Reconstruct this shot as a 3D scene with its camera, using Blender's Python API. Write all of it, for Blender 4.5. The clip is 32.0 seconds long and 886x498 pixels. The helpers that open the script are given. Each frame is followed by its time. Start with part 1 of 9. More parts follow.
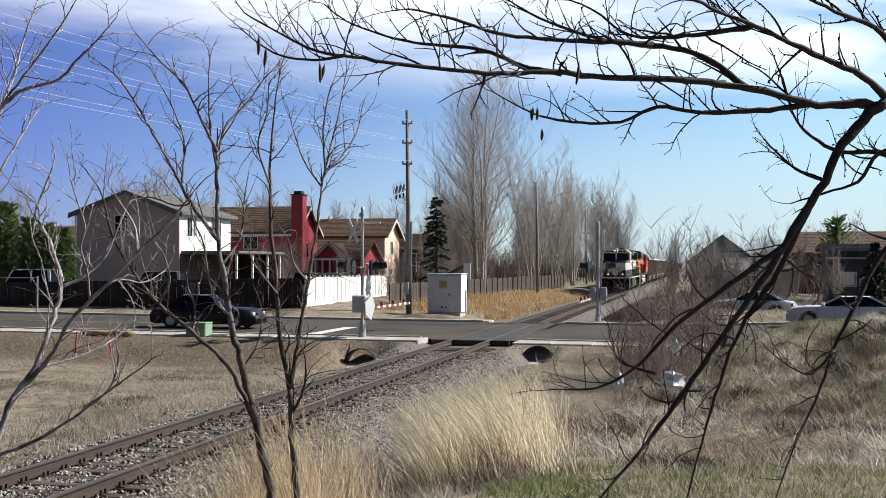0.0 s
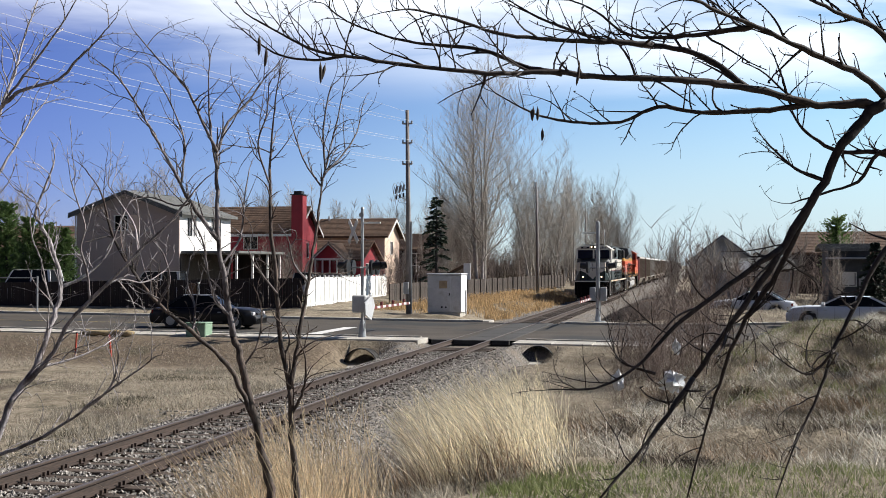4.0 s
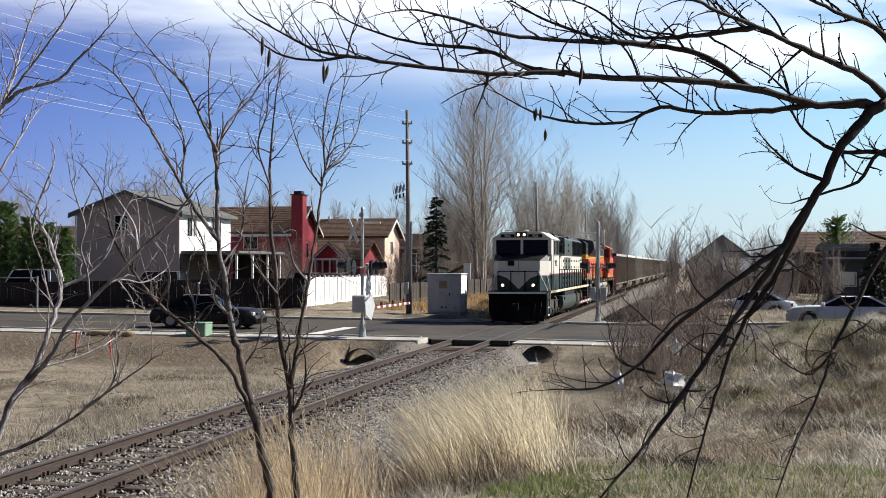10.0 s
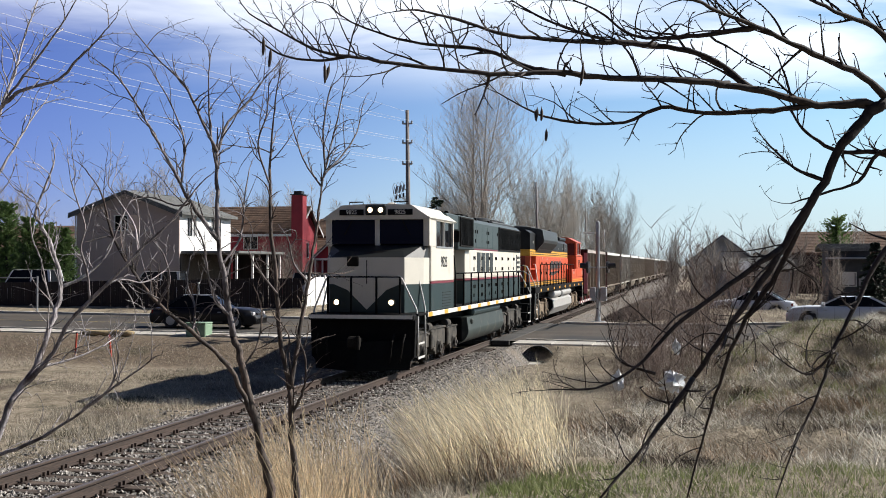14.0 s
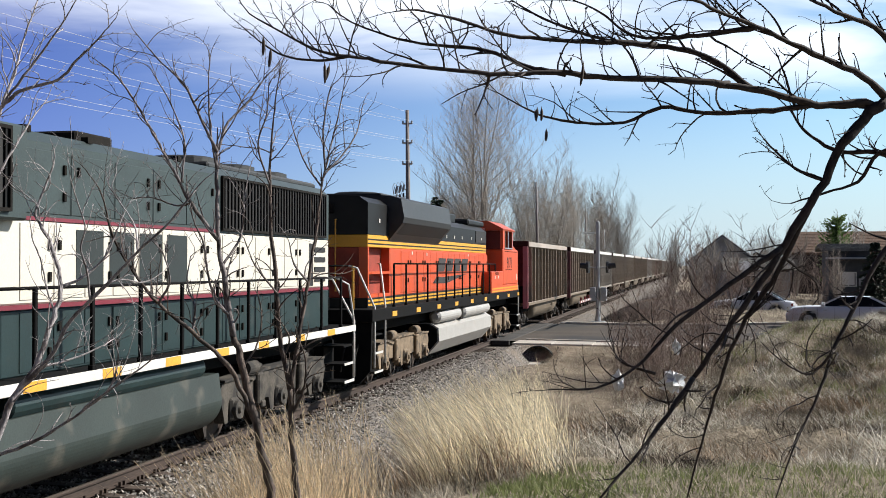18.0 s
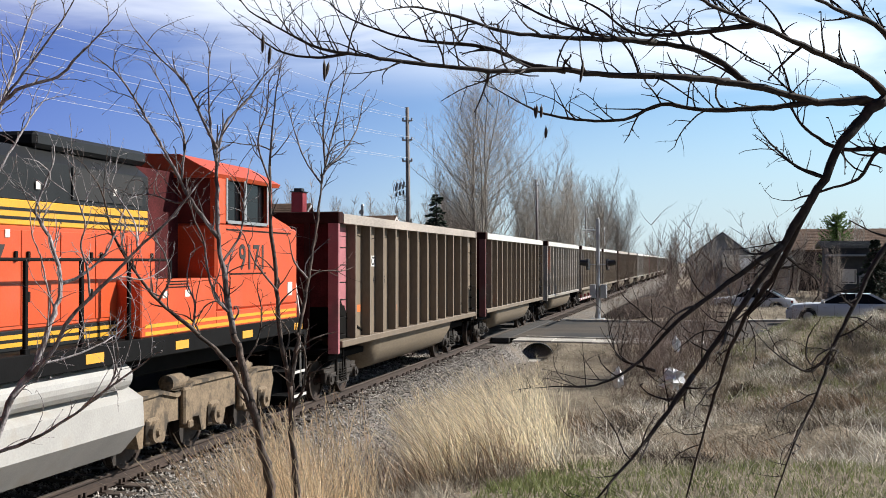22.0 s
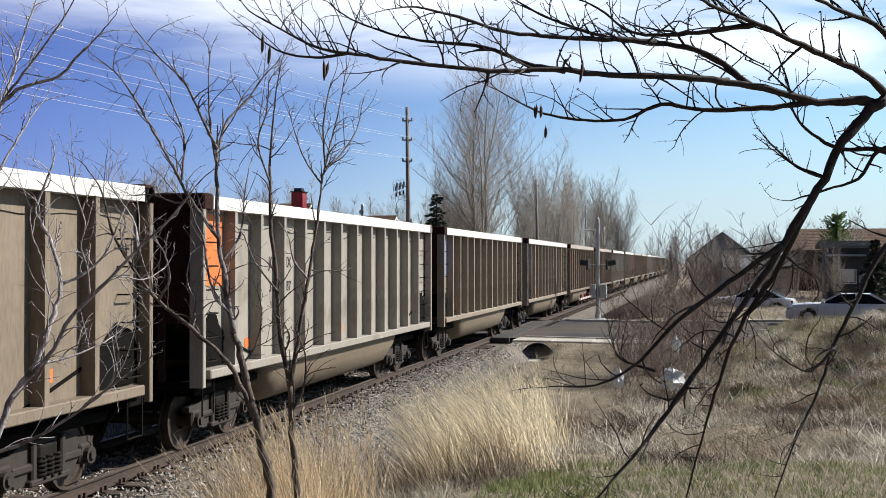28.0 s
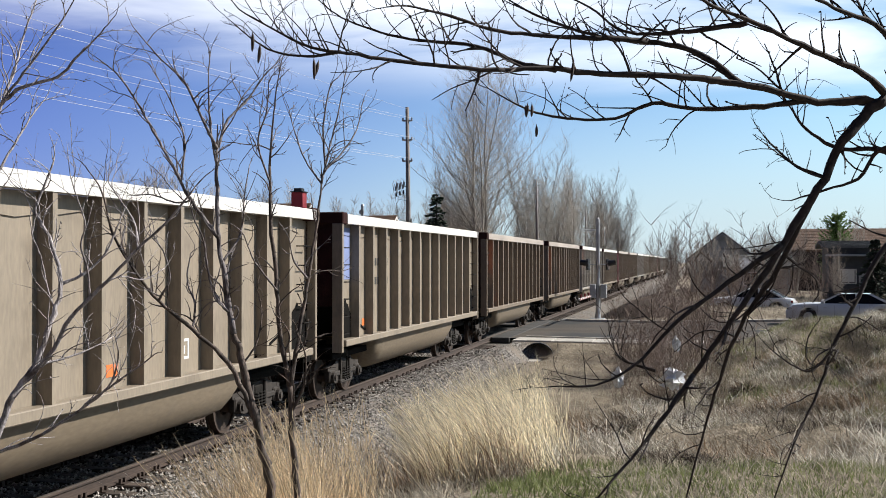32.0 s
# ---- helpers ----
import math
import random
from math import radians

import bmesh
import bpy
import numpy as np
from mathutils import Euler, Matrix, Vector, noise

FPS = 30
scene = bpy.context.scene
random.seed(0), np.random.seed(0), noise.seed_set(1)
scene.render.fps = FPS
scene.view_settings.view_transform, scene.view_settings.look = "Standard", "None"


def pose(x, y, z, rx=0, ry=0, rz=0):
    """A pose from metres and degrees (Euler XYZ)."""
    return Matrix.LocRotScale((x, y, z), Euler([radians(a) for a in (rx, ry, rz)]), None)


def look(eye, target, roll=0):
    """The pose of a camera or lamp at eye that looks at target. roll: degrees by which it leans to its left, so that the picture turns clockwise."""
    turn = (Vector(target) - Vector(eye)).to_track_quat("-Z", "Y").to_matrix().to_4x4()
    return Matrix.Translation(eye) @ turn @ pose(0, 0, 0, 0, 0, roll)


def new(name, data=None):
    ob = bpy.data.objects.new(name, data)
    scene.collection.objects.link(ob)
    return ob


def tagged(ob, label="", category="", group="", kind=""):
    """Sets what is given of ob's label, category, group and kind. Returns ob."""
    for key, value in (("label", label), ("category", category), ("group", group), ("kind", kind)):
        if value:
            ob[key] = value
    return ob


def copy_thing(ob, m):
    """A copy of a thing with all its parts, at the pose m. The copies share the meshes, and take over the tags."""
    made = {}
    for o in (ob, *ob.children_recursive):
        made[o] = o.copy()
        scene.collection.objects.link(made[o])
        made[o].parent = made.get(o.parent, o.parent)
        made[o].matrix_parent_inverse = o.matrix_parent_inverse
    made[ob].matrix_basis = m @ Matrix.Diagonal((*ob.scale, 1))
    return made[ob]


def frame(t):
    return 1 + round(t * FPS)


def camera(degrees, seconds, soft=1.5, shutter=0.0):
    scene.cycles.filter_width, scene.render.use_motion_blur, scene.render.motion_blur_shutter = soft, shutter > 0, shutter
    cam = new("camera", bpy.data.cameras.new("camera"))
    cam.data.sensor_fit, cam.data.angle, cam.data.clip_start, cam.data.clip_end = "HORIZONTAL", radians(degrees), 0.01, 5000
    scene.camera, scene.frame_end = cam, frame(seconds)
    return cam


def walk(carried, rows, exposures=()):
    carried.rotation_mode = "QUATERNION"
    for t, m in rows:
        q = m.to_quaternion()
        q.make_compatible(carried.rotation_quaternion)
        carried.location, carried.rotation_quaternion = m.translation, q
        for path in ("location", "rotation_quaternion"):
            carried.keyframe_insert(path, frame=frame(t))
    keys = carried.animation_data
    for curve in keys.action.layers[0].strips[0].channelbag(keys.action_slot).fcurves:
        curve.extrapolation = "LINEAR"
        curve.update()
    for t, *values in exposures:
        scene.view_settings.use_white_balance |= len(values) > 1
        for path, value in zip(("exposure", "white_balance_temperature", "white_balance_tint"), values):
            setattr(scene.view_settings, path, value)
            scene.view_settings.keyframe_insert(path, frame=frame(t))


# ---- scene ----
# The track runs along +y with its centre at x = 0; the rail heads lie at z = 0.
cam = camera(42.8, 32.0, soft=0.9)
EYE = (8.74, 0.0, 2.92)


def aim(tilt):
    return pose(*EYE, 90 + tilt, 0, 12.79)


walk(cam, [(0.0, aim(0.807)), (18.6, aim(0.807)), (19.4, aim(0.64)), (20.0, aim(0.64)), (21.0, aim(0.665)), (32.0, aim(0.66))],
     exposures=[(0.0, 0.77, 6500, 10), (32.0, 0.77, 6500, 10)])

# ---- light ----
SUN_TO = Vector((0.79, 0.40, 0.66)).normalized()
sun = new("sun", bpy.data.lights.new("sun", "SUN"))
sun.data.energy, sun.data.angle, sun.data.color = 5.0, radians(0.55), (1.0, 0.95, 0.87)
sun.matrix_world = look(SUN_TO * 300, (0, 0, 0))
CLOUD_AT = (1.3, -0.3, 0)
world = bpy.data.worlds.new("sky")
scene.world = world
world.use_nodes = True


def build_sky():
    nt = world.node_tree
    n, l = nt.nodes, nt.links
    n.clear()
    out = n.new("ShaderNodeOutputWorld")
    bg = n.new("ShaderNodeBackground")
    sky = n.new("ShaderNodeTexSky")
    sky.sky_type, sky.sun_disc = "NISHITA", False
    sky.sun_elevation = math.asin(SUN_TO.z)
    sky.sun_rotation = math.atan2(SUN_TO.x, SUN_TO.y)
    sky.altitude, sky.air_density, sky.dust_density, sky.ozone_density = 1500, 1.0, 0.8, 5.0
    # thin streaked cloud high up, on a plane far overhead
    tc = n.new("ShaderNodeTexCoord")
    sep = n.new("ShaderNodeSeparateXYZ")
    l.new(tc.outputs["Generated"], sep.inputs[0])
    def math_node(op, a, b=None):
        m = n.new("ShaderNodeMath")
        m.operation = op
        for i, v in enumerate((a, b)):
            if v is None:
                continue
            if isinstance(v, (int, float)):
                m.inputs[i].default_value = v
            else:
                l.new(v, m.inputs[i])
        return m.outputs[0]
    h = math_node("ADD", math_node("MAXIMUM", sep.outputs[2], 0.0), 0.06)
    comb = n.new("ShaderNodeCombineXYZ")
    l.new(math_node("DIVIDE", sep.outputs[0], h), comb.inputs[0])
    l.new(math_node("DIVIDE", sep.outputs[1], h), comb.inputs[1])
    mp = n.new("ShaderNodeMapping")
    mp.inputs["Scale"].default_value = (0.55, 0.95, 1)
    mp.inputs["Location"].default_value = CLOUD_AT
    mp.inputs["Rotation"].default_value = (0, 0, radians(-18))
    l.new(comb.outputs[0], mp.inputs[0])
    nz = n.new("ShaderNodeTexNoise")
    nz.inputs["Scale"].default_value, nz.inputs["Detail"].default_value, nz.inputs["Roughness"].default_value = 0.8, 7, 0.52
    nz.inputs["Distortion"].default_value = 0.5
    l.new(mp.outputs[0], nz.inputs[0])
    cov = n.new("ShaderNodeMapRange")
    cov.interpolation_type = "SMOOTHSTEP"
    cov.inputs[1].default_value, cov.inputs[2].default_value, cov.inputs[4].default_value = 0.40, 0.69, 0.93
    # the cloud is thickest over the end of the track
    bias = math_node("MAXIMUM", math_node("SUBTRACT", 0.10, math_node("ABSOLUTE", math_node("SUBTRACT", sep.outputs[0], 0.10))), -0.16)
    l.new(math_node("ADD", nz.outputs[0], math_node("MULTIPLY", math_node("ADD", bias, 0.2), 0.32)), cov.inputs[0])
    rise = n.new("ShaderNodeMapRange")
    rise.interpolation_type = "SMOOTHSTEP"
    rise.inputs[1].default_value, rise.inputs[2].default_value = 0.115, 0.21
    # the edge of the cloud lies lower towards the sun
    l.new(math_node("ADD", sep.outputs[2], math_node("MULTIPLY", math_node("MAXIMUM", math_node("MINIMUM", sep.outputs[0], 0.25), -0.6), 0.07)), rise.inputs[0])
    mix = n.new("ShaderNodeMix")
    mix.data_type = "RGBA"
    mix.inputs[7].default_value = (11.5, 12.0, 12.6, 1)
    clear = n.new("ShaderNodeMapRange")          # overhead the sky is clear
    clear.interpolation_type = "SMOOTHSTEP"
    clear.inputs[1].default_value, clear.inputs[2].default_value, clear.inputs[3].default_value, clear.inputs[4].default_value = 0.25, 0.38, 1.0, 0.0
    l.new(sep.outputs[2], clear.inputs[0])
    l.new(math_node("MULTIPLY", math_node("MULTIPLY", cov.outputs[0], rise.outputs[0]), clear.outputs[0]), mix.inputs[0])
    deep = n.new("ShaderNodeMix")
    deep.data_type, deep.blend_type = "RGBA", "MULTIPLY"
    deep.inputs[0].default_value = 1.0
    # the clear air is deep blue away from the sun and pale towards it; out of view it is dimmed to cut fill light
    toward = math_node("ADD", math_node("MULTIPLY", sep.outputs[0], 0.89), math_node("MULTIPLY", sep.outputs[1], 0.45))
    tint = None
    for lo, hi, c0, c1 in ((-0.55, -0.12, (0.15, 0.155, 0.26, 1), (0.66, 0.63, 1.03, 1)), (-0.12, 0.6, None, (1.50, 1.55, 1.34, 1))):
        side = n.new("ShaderNodeMapRange")
        side.inputs[1].default_value, side.inputs[2].default_value = lo, hi
        l.new(toward, side.inputs[0])
        air = n.new("ShaderNodeMix")
        air.data_type = "RGBA"
        air.inputs[7].default_value = c1
        if tint is None:
            air.inputs[6].default_value = c0
        else:
            l.new(tint, air.inputs[6])
        l.new(side.outputs[0], air.inputs[0])
        tint = air.outputs[2]
    l.new(tint, deep.inputs[7])
    l.new(sky.outputs[0], deep.inputs[6])
    low = n.new("ShaderNodeMapRange")            # pale haze low over the horizon
    low.interpolation_type = "SMOOTHSTEP"
    low.inputs[1].default_value, low.inputs[2].default_value, low.inputs[3].default_value, low.inputs[4].default_value = 0.0, 0.17, 0.85, 0.0
    l.new(sep.outputs[2], low.inputs[0])
    sunward = n.new("ShaderNodeMapRange")
    sunward.interpolation_type = "SMOOTHSTEP"
    sunward.inputs[1].default_value, sunward.inputs[2].default_value = 0.05, 0.5
    l.new(toward, sunward.inputs[0])
    haze = n.new("ShaderNodeMix")
    haze.data_type = "RGBA"
    haze.inputs[7].default_value = (5.2, 6.4, 7.3, 1)
    l.new(math_node("MULTIPLY", low.outputs[0], sunward.outputs[0]), haze.inputs[0])
    zenith = n.new("ShaderNodeMapRange")         # the sky is dimmed overhead, out of view, to cut fill light
    zenith.interpolation_type = "SMOOTHSTEP"
    zenith.inputs[1].default_value, zenith.inputs[2].default_value, zenith.inputs[3].default_value, zenith.inputs[4].default_value = 0.3, 0.8, 1.0, 0.55
    l.new(sep.outputs[2], zenith.inputs[0])
    depth = n.new("ShaderNodeVectorMath")
    depth.operation = "SCALE"
    l.new(deep.outputs[2], depth.inputs[0])
    l.new(zenith.outputs[0], depth.inputs["Scale"])
    l.new(depth.outputs[0], haze.inputs[6])
    l.new(haze.outputs[2], mix.inputs[6])
    bg.inputs[1].default_value = 0.068
    l.new(mix.outputs[2], bg.inputs[0])
    l.new(bg.outputs[0], out.inputs[0])


build_sky()


# ---- mesh tools ----
class MB:
    """Collects vertices and faces of one mesh."""

    def __init__(self):
        self.v, self.f = [], []

    def add(self, verts, faces):
        n = len(self.v)
        self.v.extend(verts)
        self.f.extend([tuple(i + n for i in f) for f in faces])
        return self

    def box(self, x0, x1, y0, y1, z0, z1, c=0.0):
        if x0 > x1: x0, x1 = x1, x0
        if y0 > y1: y0, y1 = y1, y0
        if z0 > z1: z0, z1 = z1, z0
        if c <= 0:
            return self.add([(x, y, z) for x in (x0, x1) for y in (y0, y1) for z in (z0, z1)],
                            [(0, 1, 3, 2), (4, 6, 7, 5), (0, 4, 5, 1), (2, 3, 7, 6), (0, 2, 6, 4), (1, 5, 7, 3)])
        c = min(c, (x1 - x0) * .45, (y1 - y0) * .45, (z1 - z0) * .45)
        lo, hi = (x0, y0, z0), (x1, y1, z1)
        vs, idx = [], {}
        for k in range(8):
            s = [(k >> a) & 1 for a in range(3)]
            for a in range(3):
                p = [(hi[b] - c if s[b] else lo[b] + c) for b in range(3)]
                p[a] = hi[a] if s[a] else lo[a]
                idx[k, a] = len(vs)
                vs.append(tuple(p))
        fs = []
        for a in range(3):
            b, d = (a + 1) % 3, (a + 2) % 3
            for s in (0, 1):
                q = [(s << a) | (i << b) | (j << d) for i, j in ((0, 0), (1, 0), (1, 1), (0, 1))]
                q = [idx[k, a] for k in q]
                fs.append(tuple(q if s else q[::-1]))
            for i in (0, 1):
                for j in (0, 1):
                    k0 = (i << b) | (j << d)
                    k1 = k0 | (1 << a)
                    q = [idx[k0, b], idx[k1, b], idx[k1, d], idx[k0, d]]
                    fs.append(tuple(q if (i ^ j) else q[::-1]))
        for k in range(8):
            q = [idx[k, 0], idx[k, 1], idx[k, 2]]
            fs.append(tuple(q if bin(k).count("1") % 2 else q[::-1]))
        return self.add(vs, fs)

    def ring_tube(self, pts, radii, seg=8, caps=True):
        pts = [Vector(p) for p in pts]
        if not hasattr(radii, "__len__"):
            radii = [radii] * len(pts)
        n0 = len(self.v)
        up = None
        for i, p in enumerate(pts):
            d = (pts[min(i + 1, len(pts) - 1)] - pts[max(i - 1, 0)]).normalized()
            if up is None:
                up = d.orthogonal().normalized()
            else:
                up = (up - d * up.dot(d))
                up = up.normalized() if up.length > 1e-6 else d.orthogonal().normalized()
            w = d.cross(up)
            for k in range(seg):
                a = 2 * math.pi * k / seg
                self.v.append(tuple(p + (up * math.cos(a) + w * math.sin(a)) * radii[i]))
        for i in range(len(pts) - 1):
            for k in range(seg):
                a, b = n0 + i * seg + k, n0 + i * seg + (k + 1) % seg
                self.f.append((a, b, b + seg, a + seg))
        if caps:
            self.f.append(tuple(n0 + k for k in range(seg))[::-1])
            self.f.append(tuple(n0 + (len(pts) - 1) * seg + k for k in range(seg)))
        return self

    def cyl(self, p0, p1, r0, r1=None, seg=12):
        return self.ring_tube([p0, p1], [r0, r0 if r1 is None else r1], seg)

    def prism(self, profile, axis, a0, a1):
        """profile: points in the two other axes (cyclic order after axis), drawn from a0 to a1 along axis."""
        n = len(profile)
        def p3(u, v, w):
            q = [0, 0, 0]
            q[axis], q[(axis + 1) % 3], q[(axis + 2) % 3] = w, u, v
            return tuple(q)
        vs = [p3(u, v, a0) for u, v in profile] + [p3(u, v, a1) for u, v in profile]
        fs = [tuple(range(n))[::-1], tuple(range(n, 2 * n))]
        fs += [(i, (i + 1) % n, n + (i + 1) % n, n + i) for i in range(n)]
        area = sum(profile[i][0] * profile[(i + 1) % n][1] - profile[(i + 1) % n][0] * profile[i][1] for i in range(n))
        if (area < 0) != (a1 < a0):
            fs = [f[::-1] for f in fs]
        return self.add(vs, fs)

    def quad(self, a, b, c, d):
        return self.add([a, b, c, d], [(0, 1, 2, 3)])

    def grid(self, rows):
        n0, w = len(self.v), len(rows[0])
        for r in rows:
            self.v.extend(r)
        for i in range(len(rows) - 1):
            for j in range(w - 1):
                a = n0 + i * w + j
                self.f.append((a, a + 1, a + w + 1, a + w))
        return self

    def weld(self):
        """Joins equal vertices and drops the faces that two pieces share."""
        seen, remap = {}, []
        for p in self.v:
            k = tuple(round(c, 4) for c in p)
            remap.append(seen.setdefault(k, len(seen)))
        count = {}
        faces = [tuple(remap[i] for i in f) for f in self.f]
        for f in faces:
            count[frozenset(f)] = count.get(frozenset(f), 0) + 1
        self.v = list(seen)
        self.f = [f for f in faces if count[frozenset(f)] == 1]
        return self

    def mesh(self, name, mat=None, smooth=False):
        me = bpy.data.meshes.new(name)
        me.from_pydata(self.v, [], self.f)
        if mat is not None:
            me.materials.append(mat)
        if smooth:
            me.shade_smooth()
        me.update()
        return me


def part(name, mb, material, parent, label="", smooth=False, at=None):
    me = mb if isinstance(mb, bpy.types.Mesh) else mb.mesh(name, material, smooth)
    ob = new(name, me)
    ob.parent = parent
    if at is not None:
        ob.matrix_basis = at if isinstance(at, Matrix) else Matrix.Translation(at)
    if label:
        ob["label"] = label
    return ob


def solo(name, mb, material, label, category="", group="", kind="", smooth=False):
    ob = new(name, mb.mesh(name, material, smooth))
    return tagged(ob, label, category, group, kind)


def thing(name, at, label, category, group="", kind=""):
    ob = new(name)
    ob.matrix_basis = at if isinstance(at, Matrix) else Matrix.Translation(at)
    return tagged(ob, label, category, group, kind)


def smooth(a, b, x):
    t = min(1.0, max(0.0, (x - a) / (b - a)))
    return t * t * (3 - 2 * t)


# ---- materials ----
def material(name, color, rough=0.7, metal=0.0, var=0.25, scale=3.0, fine=40.0, bump=0.2, dist=0.01, dark=None, island=0.0, rand=0.0,
             stain=None, stain_at=(0.55, 0.7), stain_scale=1.0, spec=0.5, coat=0.0, stretch=(1, 1, 1), glow=None, leafy=0.0):
    m = bpy.data.materials.new(name)
    m.use_nodes = True
    nt = m.node_tree
    n, l = nt.nodes, nt.links
    b = n["Principled BSDF"]
    b.inputs["Roughness"].default_value = rough
    b.inputs["Metallic"].default_value = metal
    b.inputs["Specular IOR Level"].default_value = spec
    b.inputs["Coat Weight"].default_value = coat
    tc = n.new("ShaderNodeTexCoord")
    mp = n.new("ShaderNodeMapping")
    mp.inputs["Scale"].default_value = stretch
    l.new(tc.outputs["Object"], mp.inputs[0])
    big = n.new("ShaderNodeTexNoise")
    big.inputs["Scale"].default_value, big.inputs["Detail"].default_value = scale, 5
    small = n.new("ShaderNodeTexNoise")
    small.inputs["Scale"].default_value, small.inputs["Detail"].default_value = fine, 4
    l.new(mp.outputs[0], big.inputs[0])
    l.new(mp.outputs[0], small.inputs[0])
    mix = n.new("ShaderNodeMix")
    mix.data_type = "RGBA"
    d = dark or tuple(c * (1 - var) ** 2 for c in color)
    lite = tuple(min(1, c * (1 + var * 0.5)) for c in color)
    mix.inputs[6].default_value = (*d, 1)
    mix.inputs[7].default_value = (*lite, 1)
    add = n.new("ShaderNodeMath")
    add.operation = "ADD"
    half = n.new("ShaderNodeMath")
    half.operation = "MULTIPLY"
    half.inputs[1].default_value = 0.5
    l.new(big.outputs[0], add.inputs[0])
    l.new(small.outputs[0], add.inputs[1])
    l.new(add.outputs[0], half.inputs[0])
    ramp = n.new("ShaderNodeMapRange")
    ramp.inputs[1].default_value, ramp.inputs[2].default_value = 0.36, 0.64
    l.new(half.outputs[0], ramp.inputs[0])
    l.new(ramp.outputs[0], mix.inputs[0])
    col = mix.outputs[2]
    if stain:
        sn = n.new("ShaderNodeTexNoise")
        sn.inputs["Scale"].default_value, sn.inputs["Detail"].default_value = stain_scale, 6
        l.new(tc.outputs["Object"], sn.inputs[0])
        sr = n.new("ShaderNodeMapRange")
        sr.inputs[1].default_value, sr.inputs[2].default_value = stain_at
        l.new(sn.outputs[0], sr.inputs[0])
        sm = n.new("ShaderNodeMix")
        sm.data_type = "RGBA"
        sm.inputs[7].default_value = (*stain, 1)
        l.new(sr.outputs[0], sm.inputs[0])
        l.new(col, sm.inputs[6])
        col = sm.outputs[2]
    if island or rand:
        src = n.new("ShaderNodeNewGeometry").outputs["Random Per Island"] if island else n.new("ShaderNodeObjectInfo").outputs["Random"]
        k = island or rand
        mr = n.new("ShaderNodeMapRange")
        mr.inputs[3].default_value, mr.inputs[4].default_value = 1 - k, 1 + k * 0.6
        l.new(src, mr.inputs[0])
        hs = n.new("ShaderNodeHueSaturation")
        l.new(mr.outputs[0], hs.inputs["Value"])
        l.new(col, hs.inputs["Color"])
        col = hs.outputs[0]
    l.new(col, b.inputs["Base Color"])
    if bump:
        bp = n.new("ShaderNodeBump")
        bp.inputs["Strength"].default_value, bp.inputs["Distance"].default_value = bump, dist
        l.new(half.outputs[0], bp.inputs["Height"])
        l.new(bp.outputs[0], b.inputs["Normal"])
    if leafy:
        tr = n.new("ShaderNodeBsdfTranslucent")
        ms = n.new("ShaderNodeMixShader")
        ms.inputs[0].default_value = leafy
        l.new(col, tr.inputs[0])
        l.new(b.outputs[0], ms.inputs[1])
        l.new(tr.outputs[0], ms.inputs[2])
        l.new(ms.outputs[0], n["Material Output"].inputs[0])
    if glow:
        b.inputs["Emission Color"].default_value = (*glow[0], 1)
        b.inputs["Emission Strength"].default_value = glow[1]
    return m

M = {}
REFLECT = 0.78          # scales every base colour down, so that shade falls deeper at the raised exposure


